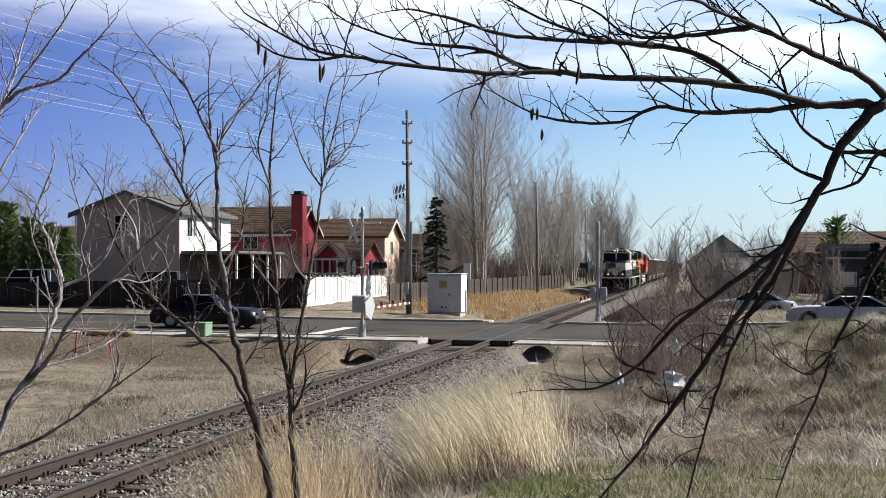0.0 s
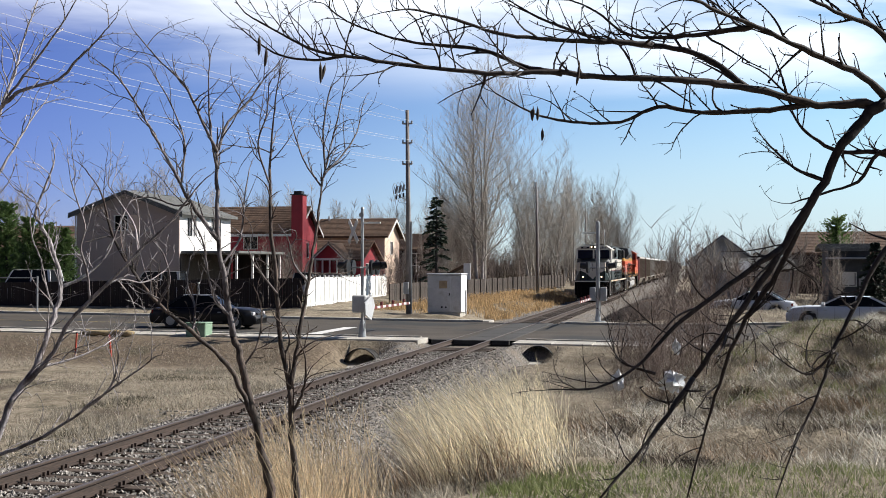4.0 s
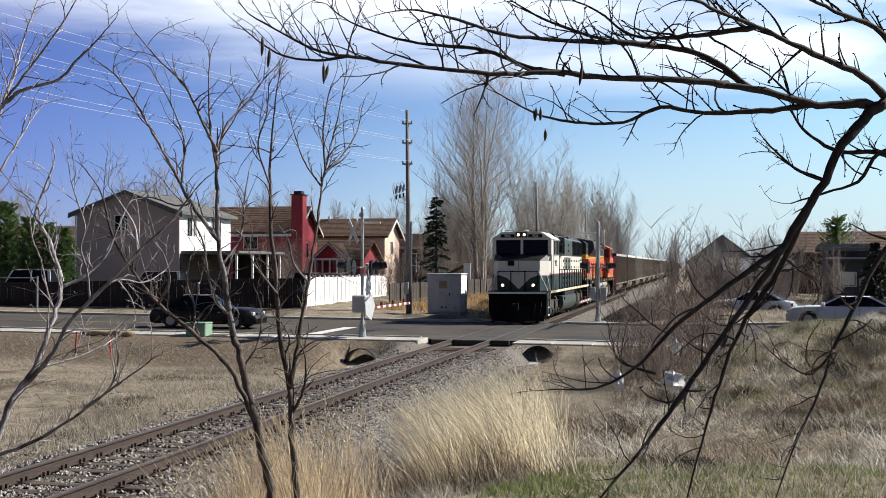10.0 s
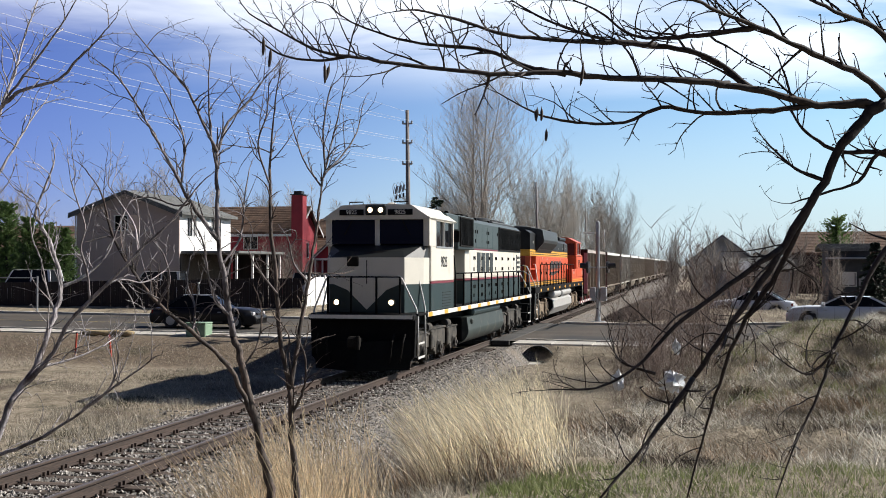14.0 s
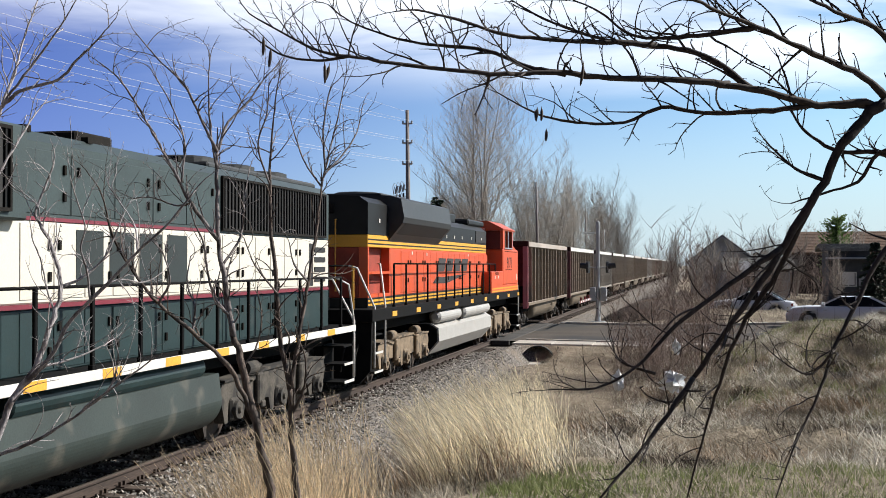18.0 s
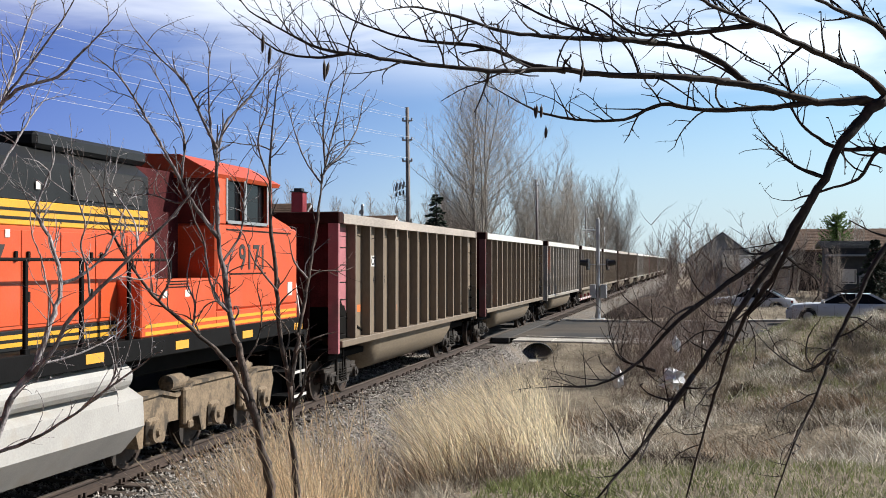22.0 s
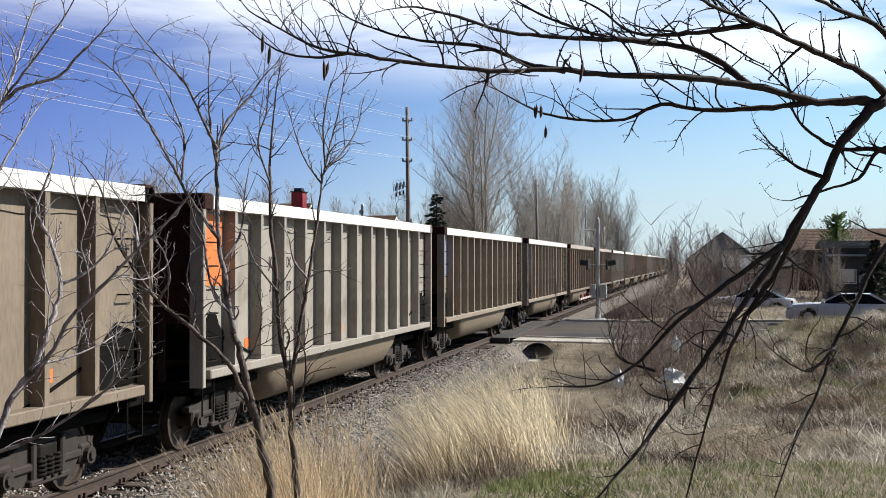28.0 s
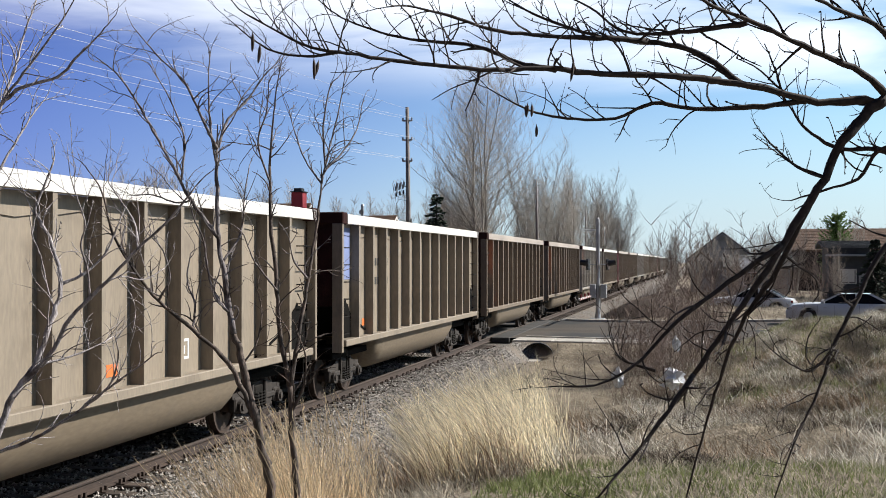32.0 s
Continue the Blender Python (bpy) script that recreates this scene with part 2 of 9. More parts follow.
def build_materials():
    def m(key, *a, **k):
        a = (tuple(c * REFLECT for c in a[0]), *a[1:])
        if "stain" in k:
            k["stain"] = tuple(c * REFLECT for c in k["stain"])
        M[key] = material(key, *a, **k)
    m("soil", (0.30, 0.245, 0.175), 0.95, var=0.4, scale=0.5, fine=14, bump=0.7, dist=0.06, stain=(0.36, 0.30, 0.205), stain_at=(0.45, 0.65), stain_scale=0.9, spec=0.15)
    m("ballast", (0.46, 0.43, 0.395), 0.95, var=0.5, scale=3, fine=34, bump=0.8, dist=0.03, spec=0.2, island=0.5)
    m("asphalt", (0.115, 0.10, 0.086), 0.95, var=0.25, scale=0.5, fine=60, bump=0.3, stain=(0.055, 0.055, 0.055), stain_at=(0.5, 0.62), stain_scale=0.25, spec=0.15)
    m("concrete", (0.52, 0.49, 0.44), 0.88, var=0.18, scale=1.2, fine=30, bump=0.25, stain=(0.38, 0.35, 0.3), stain_scale=1.3)
    m("rail", (0.072, 0.048, 0.037), 0.7, metal=0.2, var=0.35, scale=4, fine=60, stretch=(1, .1, 1))
    m("rail_head", (0.20, 0.165, 0.14), 0.45, metal=0.4, var=0.2, scale=4, fine=60, stretch=(1, .05, 1))
    m("tie", (0.085, 0.06, 0.045), 0.95, var=0.5, scale=2, fine=25, rand=0.35, stretch=(.3, 3, 3), bump=.6)
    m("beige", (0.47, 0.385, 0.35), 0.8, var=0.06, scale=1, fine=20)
    m("red", (0.36, 0.03, 0.045), 0.75, var=0.12, scale=1.5)
    m("tan_siding", (0.82, 0.62, 0.49), 0.8, var=0.06)
    m("roof_brown", (0.15, 0.088, 0.055), 0.95, var=0.35, scale=2, fine=14, bump=.4, dist=.02)
    m("roof_grey", (0.16, 0.165, 0.16), 0.95, var=0.3, scale=2, fine=14, bump=.4, dist=.02)
    m("fence_dark", (0.016, 0.008, 0.008), 0.85, var=0.35, scale=1.5, fine=30, rand=0.25, stretch=(5, 5, .5))
    m("fence_grey", (0.13, 0.105, 0.085), 0.9, var=0.35, rand=0.3, stretch=(5, 5, .5))
    m("fence_old", (0.085, 0.066, 0.055), 0.95, var=0.4, rand=0.45, stretch=(5, 5, .5))
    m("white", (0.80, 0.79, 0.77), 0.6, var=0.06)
    m("white_fence", (0.95, 0.94, 0.91), 0.65, var=0.1, rand=0.08)
    m("silver", (0.50, 0.51, 0.52), 0.4, metal=0.6, var=0.12)
    m("bungalow", (0.62, 0.63, 0.65), 0.55, metal=0.25, var=0.15, scale=1.5, fine=25, stain=(0.38, .36, .33), stain_at=(.55, .75), stain_scale=1.6)
    m("pole", (0.29, 0.26, 0.245), 0.95, var=0.4, stretch=(8, 8, 0.4), bump=.5)
    m("black", (0.015, 0.015, 0.017), 0.45, var=0.2)
    m("rubber", (0.02, 0.02, 0.02), 0.85, var=0.25)
    m("wheel", (0.065, 0.043, 0.032), 0.65, metal=0.2, var=0.4, scale=6)
    m("truck_dark", (0.016, 0.014, 0.012), 0.85, var=0.4, scale=5, spec=0.15)
    m("truck_rust", (0.032, 0.024, 0.019), 0.85, var=0.4, scale=5, fine=50)
    m("truck_dust", (0.085, 0.074, 0.06), 0.9, var=0.35, scale=4, fine=30, stain=(.02, .018, .016), stain_at=(.46, .58), stain_scale=3)
    m("truck_sand", (0.25, 0.185, 0.12), 0.9, var=0.3, scale=4, fine=30, stain=(.07, .055, .04), stain_at=(.52, .62), stain_scale=3)
    grime = dict(stain=(.16, .13, .1), stain_at=(.56, .8), stain_scale=1.4)
    m("gon_tan", (0.21, 0.162, 0.115), 0.6, metal=.0, var=0.14, scale=1.5, fine=25, stretch=(1, 1, .25), **grime)
    m("gon_brown", (0.225, 0.178, 0.128), 0.65, metal=.0, var=0.18, scale=1.5, fine=25, stretch=(1, 1, .25), **grime)
    m("gon_grey", (0.36, 0.33, 0.285), 0.5, metal=.0, var=0.12, scale=1.5, fine=25, stretch=(1, 1, .25), **grime)
    m("gon_beige", (0.30, 0.25, 0.19), 0.55, metal=.0, var=0.13, scale=1.5, fine=25, stretch=(1, 1, .25), **grime)
    m("gon_belly", (0.20, 0.158, 0.11), 0.6, metal=.0, var=0.15, scale=1.2, fine=20, stretch=(1, .3, 1), **grime)
    m("gon_chord_dusty", (0.52, 0.45, 0.39), 0.5, var=0.2, scale=2, fine=30, stretch=(1, .2, 1))
    m("gon_chord", (0.80, 0.78, 0.74), 0.45, metal=.0, var=0.12, scale=2, fine=30, stretch=(1, .2, 1))
    m("gon_end", (0.05, 0.02, 0.018), 0.9, var=0.35, spec=0.12)
    m("gon_end_red", (0.09, 0.02, 0.022), 0.9, var=0.35, spec=0.12)
    m("soot", (0.006, 0.0055, 0.005), 0.95, var=0.3, spec=0.1)
    m("coal", (0.012, 0.012, 0.013), 0.6, var=0.4, bump=1, dist=.05, fine=12)
    m("mark_pink", (0.48, 0.17, 0.19), 0.6, var=0.15, **grime)
    m("mark_maroon", (0.17, 0.055, 0.052), 0.65, var=0.2, **grime)
    m("mark_orange", (0.78, 0.20, 0.045), 0.55, var=0.12)
    m("mark_blue", (0.22, 0.28, 0.52), 0.6, var=0.12)
    m("ink", (0.03, 0.028, 0.028), 0.7, var=0.2)
    m("ink_green", (0.014, 0.024, 0.024), 0.6, var=0.2)
    m("stripe_white", (0.8, 0.78, 0.72), 0.5, var=0.1)
    m("stripe_yellow", (0.85, 0.42, 0.05), 0.5, var=0.1)
    m("frame_black", (0.006, 0.006, 0.0065), 0.85, var=0.3, spec=0.12)
    m("loco_green", (0.010, 0.032, 0.034), 0.5, var=0.2, scale=2, **dict(grime, stain=(.06, .06, .055), stain_at=(.6, .85)))
    m("loco_grey_green", (0.04, 0.062, 0.062), 0.5, var=0.2, scale=2)
    m("loco_cream", (0.74, 0.70, 0.61), 0.45, var=0.06, scale=1.2, stain=(.5, .44, .35), stain_at=(.6, .85), stain_scale=1.2)
    m("maroon", (0.22, 0.025, 0.045), 0.5, var=0.15)
    m("nose_dark", (0.007, 0.010, 0.011), 0.5, var=.2)
    m("grille", (0.008, 0.008, 0.009), 0.7, var=0.3)
    m("grille_slat", (0.006, 0.0065, 0.007), 0.7, var=0.3, spec=0.2)
    m("roof_metal", (0.03, 0.034, 0.036), 0.6, var=0.3)
    m("lamp_on", (0.9, 0.9, 0.85), 0.3, var=0, bump=0, glow=((1.0, 0.72, 0.42), 1.9))
    m("glass_dark", (0.010, 0.011, 0.013), 0.08, var=0.0, bump=0, spec=0.1)
    m("glass_blue", (0.008, 0.012, 0.03), 0.08, var=0.0, bump=0, spec=0.3)
    m("rail_silver", (0.68, 0.67, 0.64), 0.45, var=0.1)
    m("tank_green", (0.028, 0.042, 0.038), 0.55, var=0.25, scale=1.2, **dict(grime, stain=(.18, .16, .13)))
    m("tank_white", (0.45, 0.44, 0.42), 0.5, var=0.1, scale=1.5, **dict(grime, stain=(.36, .31, .25)))
    m("loco_orange", (0.72, 0.10, 0.028), 0.42, var=0.10, scale=1.5, stain=(.5, .11, .05), stain_at=(.55, .8), stain_scale=1.2)
    # darker red than the hood, with the shade of the end recess put in
    m("red_screen", (0.34, 0.045, 0.022), 0.7, var=0.25, scale=3, fine=60)
    m("loco_black", (0.011, 0.012, 0.013), 0.5, var=0.25, spec=0.3)
    m("loco_yellow", (0.80, 0.40, 0.03), 0.45, var=0.08)
    m("wing_grey", (0.028, 0.03, 0.032), 0.5, var=0.25)
    m("slate", (0.34, 0.36, 0.38), 0.8, var=0.1)
    m("shed_dark", (0.05, 0.055, 0.065), 0.8, var=0.2)
    m("insulator", (0.30, 0.31, 0.33), 0.3, var=0.1)
    m("wire", (0.70, 0.70, 0.72), 0.35, metal=0.0, var=0.05, bump=0)
    m("white_sign", (0.82, 0.82, 0.80), 0.45, var=0.06)
    m("red_lens", (0.20, 0.01, 0.01), 0.2, var=0.05, bump=0)
    m("red_band", (0.20, 0.03, 0.03), 0.5, var=0.1)
    m("sign_tan", (0.48, 0.36, 0.22), 0.7, var=0.25)
    m("panel", (0.06, 0.056, 0.052), 0.9, var=0.3, scale=1.2, rand=0.2)
    m("line_yellow", (0.45, 0.32, 0.08), 0.85, var=0.4, scale=3, stain=(.1, .1, .1), stain_at=(.45, .6), stain_scale=4)
    m("car_black", (0.008, 0.008, 0.010), 0.4, var=0.1, bump=0, coat=.1, spec=.25)
    m("car_white", (0.72, 0.73, 0.74), 0.3, var=0.04, bump=0, coat=.5)
    m("car_silver", (0.42, 0.43, 0.44), 0.3, metal=.5, var=0.05, bump=0, coat=.5)
    m("lamp_clear", (0.7, 0.7, 0.7), 0.1, var=0.05, bump=0)
    m("stake", (0.62, 0.10, 0.06), 0.7, var=0.15)
    m("box_green", (0.25, 0.38, 0.26), 0.6, var=0.1)
    m("straw", (0.52, 0.40, 0.22), 0.95, var=0.35, scale=6, fine=60, bump=.9)
    m("bag", (0.80, 0.82, 0.84), 0.35, var=0.08, bump=.3)
    m("soil_brown", (0.10, 0.07, 0.05), 0.95, var=0.35, scale=1, fine=16, bump=.8, dist=.05)
    m("bark_far", (0.52, 0.475, 0.43), 0.95, var=0.3)
    m("twig_far", (0.44, 0.39, 0.335), 0.95, var=0.3, bump=0)
    m("bark_grey", (0.27, 0.24, 0.245), 0.8, var=0.4, scale=5, fine=45, stretch=(3, 3, .6), bump=.9, stain=(.10, .08, .075), stain_at=(.46, .62), stain_scale=7)
    m("bark_pale", (0.50, 0.46, 0.47), 0.8, var=0.45, scale=5, fine=45, stretch=(3, 3, .6), bump=.9, stain=(.13, .105, .10), stain_at=(.52, .66), stain_scale=7)
    m("bark_brown", (0.17, 0.13, 0.11), 0.9, var=0.5, scale=5, fine=45, stretch=(3, 3, .6), bump=.9, stain=(.05, .04, .035), stain_at=(.48, .60), stain_scale=7)
    m("bark_dark", (0.055, 0.044, 0.042), 0.9, var=0.4, scale=6, fine=40, bump=.6)
    m("far_twigs", (0.17, 0.135, 0.105), 0.95, var=0.3, island=.5, bump=0)
    m("pod", (0.05, 0.03, 0.02), 0.7, var=.3)
    m("shrub_red", (0.31, 0.235, 0.20), 0.9, var=0.3, island=.3)
    m("weed_brown", (0.40, 0.345, 0.265), 0.95, var=0.35, island=.4)
    m("weed_dark", (0.085, 0.06, 0.042), 0.95, var=0.3, island=.5, bump=0)
    m("grass_gold", (1.22, 1.08, 0.80), 0.7, var=0.12, island=.7, bump=0, leafy=0.38)
    m("grass_straw", (1.1, 0.90, 0.63), 0.8, var=0.2, island=.6, bump=0, leafy=0.35)
    m("grass_dead", (0.58, 0.52, 0.42), 0.9, var=0.3, island=.6, bump=0, leafy=0.4)
    m("grass_bleached", (1.1, 1.05, 0.93), 0.9, var=0.3, island=.5, bump=0, leafy=0.3)
    m("weed_rust", (0.42, 0.30, 0.20), 0.95, var=0.35, island=.5, bump=0)
    m("moss", (0.11, 0.10, 0.06), 0.95, var=0.3, island=.5, bump=0)
    m("grass_rust", (0.72, 0.49, 0.25), 0.9, var=0.3, island=.65, bump=0, leafy=0.4)
    m("grass_green", (0.26, 0.30, 0.12), 0.85, var=0.3, island=.4, bump=0, leafy=0.4)
    m("grass_olive", (0.30, 0.31, 0.15), 0.9, var=0.35, island=.45, bump=0, leafy=0.4)
    m("needle", (0.028, 0.05, 0.028), 0.8, var=0.3, island=.4, bump=0)
    m("needle_light", (0.17, 0.27, 0.09), 0.8, var=0.3, island=.4, bump=0, leafy=0.4)
    m("red_dark", (0.16, 0.02, 0.015), 0.6, var=0.2)


def ground_material():
    """Dry earth with straw litter, crushed stone beside the rails and a brown cut bank before the road."""
    mt = bpy.data.materials.new("dry_ground")
    mt.use_nodes = True
    nt = mt.node_tree
    n, l = nt.nodes, nt.links
    b = n["Principled BSDF"]
    b.inputs["Roughness"].default_value, b.inputs["Specular IOR Level"].default_value = 0.95, 0.15
    tc = n.new("ShaderNodeTexCoord")
    def tex(scale, detail=5, rough=.6):
        t = n.new("ShaderNodeTexNoise")
        t.inputs["Scale"].default_value, t.inputs["Detail"].default_value, t.inputs["Roughness"].default_value = scale, detail, rough
        l.new(tc.outputs["Object"], t.inputs[0])
        return t.outputs[0]
    def rng(v, a, c):
        r = n.new("ShaderNodeMapRange")
        r.interpolation_type = "SMOOTHSTEP"
        r.inputs[1].default_value, r.inputs[2].default_value = a, c
        l.new(v, r.inputs[0])
        return r.outputs[0]
    def mix(f, a, c):
        x = n.new("ShaderNodeMix")
        x.data_type = "RGBA"
        l.new(f, x.inputs[0])
        for s, v in ((6, a), (7, c)):
            if isinstance(v, tuple):
                x.inputs[s].default_value = (*v, 1)
            else:
                l.new(v, x.inputs[s])
        return x.outputs[2]
    def calc(op, a, c):
        x = n.new("ShaderNodeMath")
        x.operation = op
        for s, v in ((0, a), (1, c)):
            if isinstance(v, (int, float)):
                x.inputs[s].default_value = v
            else:
                l.new(v, x.inputs[s])
        return x.outputs[0]
    broad, mid, fine, grit = tex(.22), tex(1.3, 6), tex(7, 6, .7), tex(40, 3)
    soil = mix(rng(mid, .38, .62), (.19, .155, .11), (.36, .30, .22))
    soil = mix(rng(fine, .42, .68), soil, (.43, .37, .275))
    soil = mix(rng(broad, .50, .66), soil, (.125, .10, .072))
    soil = mix(rng(grit, .53, .68), soil, (.09, .07, .052))
    vor = n.new("ShaderNodeTexVoronoi")
    vor.inputs["Scale"].default_value = 24
    l.new(tc.outputs["Object"], vor.inputs[0])
    bw = n.new("ShaderNodeRGBToBW")
    l.new(vor.outputs["Color"], bw.inputs[0])
    stone = mix(bw.outputs[0], (.10, .09, .08), (.58, .54, .49))
    stone = mix(rng(vor.outputs["Distance"], .35, .7), stone, (.07, .06, .05))
    stone = mix(rng(mid, .45, .65), stone, (.24, .20, .16))
    sep = n.new("ShaderNodeSeparateXYZ")
    l.new(tc.outputs["Object"], sep.inputs[0])
    wav = calc("MULTIPLY", calc("SUBTRACT", mid, .5), 3.0)
    bank = calc("MULTIPLY", rng(calc("ADD", sep.outputs[1], wav), 36.0, 37.6), rng(calc("MULTIPLY", sep.outputs[0], -1.0), 3.6, 5.0))
    bank = calc("MULTIPLY", bank, rng(calc("MULTIPLY", sep.outputs[1], -1.0), -42.0, -41.0))
    soil = mix(bank, soil, mix(rng(fine, .4, .65), (.13, .10, .072), (.25, .195, .14)))
    ax = calc("ABSOLUTE", sep.outputs[0], 0.0)
    edge = calc("ADD", ax, calc("MULTIPLY", calc("SUBTRACT", fine, .5), 2.2))
    edge = calc("SUBTRACT", edge, calc("MULTIPLY", rng(sep.outputs[1], 57.0, 60.0), calc("MULTIPLY", rng(sep.outputs[0], 0.0, 2.0), 2.2)))
    spill = calc("MULTIPLY", rng(calc("MULTIPLY", sep.outputs[1], -1.0), -24.0, -15.0), calc("MULTIPLY", rng(sep.outputs[0], 1.0, 3.0), 1.7))
    edge = calc("SUBTRACT", edge, spill)
    moss = calc("MULTIPLY", rng(tex(.5, 4), .54, .66), rng(calc("MULTIPLY", sep.outputs[0], -1.0), 3.2, 5.5))
    soil = mix(calc("MULTIPLY", moss, .75), soil, mix(rng(fine, .4, .6), (.07, .066, .04), (.15, .125, .085)))
    col = mix(rng(edge, 2.5, 3.5), stone, soil)
    tone = n.new("ShaderNodeMix")
    tone.data_type, tone.blend_type = "RGBA", "MULTIPLY"
    tone.inputs[0].default_value, tone.inputs[7].default_value = 1.0, (.74, .745, .76, 1)
    l.new(col, tone.inputs[6])
    col = tone.outputs[2]
    l.new(col, b.inputs["Base Color"])
    bp = n.new("ShaderNodeBump")
    bp.inputs["Strength"].default_value, bp.inputs["Distance"].default_value = .9, .05
    l.new(calc("ADD", fine, calc("MULTIPLY", vor.outputs["Distance"], .4)), bp.inputs["Height"])
    l.new(bp.outputs[0], b.inputs["Normal"])
    return mt


build_materials()
M["soil"] = ground_material()


# ---- ground ----
def road_z(x):
    if x < 0:
        return -0.008 * max(x, -40)
    return -0.010 * min(x, 7) + 0.18 * smooth(6, 15, x)


def ground_z(x, y):
    a = abs(x)
    if x < 0:
        base = -0.70 + 0.22 * smooth(-8, -24, x)
    else:
        mound = 2.0 * (1 - smooth(3, 27, y)) * smooth(2.6, 7.5, x)
        base = -0.55 + mound + 0.65 * smooth(6, 15, x) * smooth(12, 26, y) + 0.5 * smooth(8.5, 12, x) * smooth(26, 37, y)
    shoulder = -0.24 - 0.46 * smooth(1.55, 3.0, a)
    z = max(base, shoulder) if a < 3.2 else base
    if a < 1.7:
        z = -0.24
    road = road_z(x)
    if a > 1.75:
        rise = smooth(37.0, 41.5, y) if x < 8.5 else smooth(40.5, 43.2, y)
        z = z * (1 - rise) + (road - 0.02 - 0.12 * smooth(42.2, 43.2, y)) * rise
        if y > 58:
            back = smooth(58, 64, y)
            if x < 0:
                far = -0.42 + 0.45 * smooth(-3, -6, x) + 0.40 * smooth(-8, -14, x)
            else:
                far = -0.35 + 0.75 * smooth(2.6, 7, x)
            z = (road - 0.14) * (1 - back) + far * back
    z += 0.42 * smooth(9.8, 11.8, x) * smooth(32, 38, y) * (1 - smooth(41, 43.2, y))
    for cx, cy, cz in ((-3.65, 40.6, -.84), (2.95, 41.2, -.64)):
        d = max(0.0, 1 - max(0.0, abs(x - cx) - (.55 if cx < 0 else .35)) / (.7 if cx < 0 else .45)) * smooth(cy - 4.2, cy - 2.2, y) * (1 if y < cy + (.9 if cx < 0 else .2) else 0)
        if d > 0:
            z = z * (1 - d) + min(z, cz) * d
    n = noise.noise((x * 0.45, y * 0.45, 0.0)) * 0.10 + noise.noise((x * 1.7, y * 1.7, 3.0)) * 0.05
    if a < 2.6:
        n *= 0.15
    if 40.5 < y < 59.5:
        n *= 0.1
    if y > 130 or a > 60:
        n = 0
    if 6 < x < 22 and 10 < y < 40:
        lump = noise.noise((x * 0.95, y * 0.75, 9.0))
        n += (0.27 * lump + 0.14 * abs(noise.noise((x * 2.1, y * 1.6, 5.0)))) * smooth(6, 8, x) * smooth(11, 14, y) * smooth(40, 36, y)
    return z + n * (1.5 if x > 3 else 0.8)


def axis_values(lo, hi, fine_lo, fine_hi, step, grow=1.35):
    vals = [fine_lo]
    while vals[-1] < fine_hi:
        vals.append(vals[-1] + step)
    s, v = step, vals[-1]
    while v < hi:
        s *= grow
        v += s
        vals.append(v)
    s, v = step, fine_lo
    while v > lo:
        s *= grow
        v -= s
        vals.insert(0, v)
    return vals


def build_ground():
    xs = axis_values(-3000, 3000, -26, 26, 0.35)
    ys = axis_values(-600, 4000, -4, 64, 0.35)
    mb = MB()
    mb.grid([[(x, y, ground_z(x, y)) for x in xs] for y in ys])
    solo("ground", mb, M["soil"], "dry brown earth with sparse dead grass", "ground", kind="structure", smooth=True)


build_ground()


def build_light_blocks():
    # unseen dark walls added behind the viewer to cut sky light, left open where the track runs through
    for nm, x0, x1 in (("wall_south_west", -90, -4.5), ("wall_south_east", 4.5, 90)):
        solo(nm, MB().box(x0, x1, -15.4, -15, -2, 17), M["fence_dark"], "unseen dark wall added to cut the light from behind", "wall", kind="structure")


build_light_blocks()


def build_road():
    mb = MB()
    xs = axis_values(-400, 400, -30, 30, 1.5)
    mb.grid([[(x, y, road_z(x) - 0.02 + (0.012 if abs(x) < 2 else 0)) for x in xs] for y in (43.4, 50, 56.6)])
    solo("road", mb, M["asphalt"], "grey worn asphalt road crossing the railway", "road", kind="structure")
    for nm, y0, y1 in (("pavement_near", 41.7, 43.4), ("pavement_far", 56.6, 58.0)):
        mb = MB()
        for x0, x1 in ((-60, -1.7), (1.9, 9.0 if y0 < 50 else 60)):
            step = 1.5
            x = x0
            while x < x1 - 0.01:
                xe = min(x + step, x1)
                mb.box(x + .006, xe - .006, y0, y1, road_z((x + xe) / 2) - 0.16, road_z((x + xe) / 2) + 0.04, 0.015)
                x = xe
        solo(nm, mb, M["concrete"], "pale concrete pavement with scored joints", "pavement", kind="structure")


build_road()


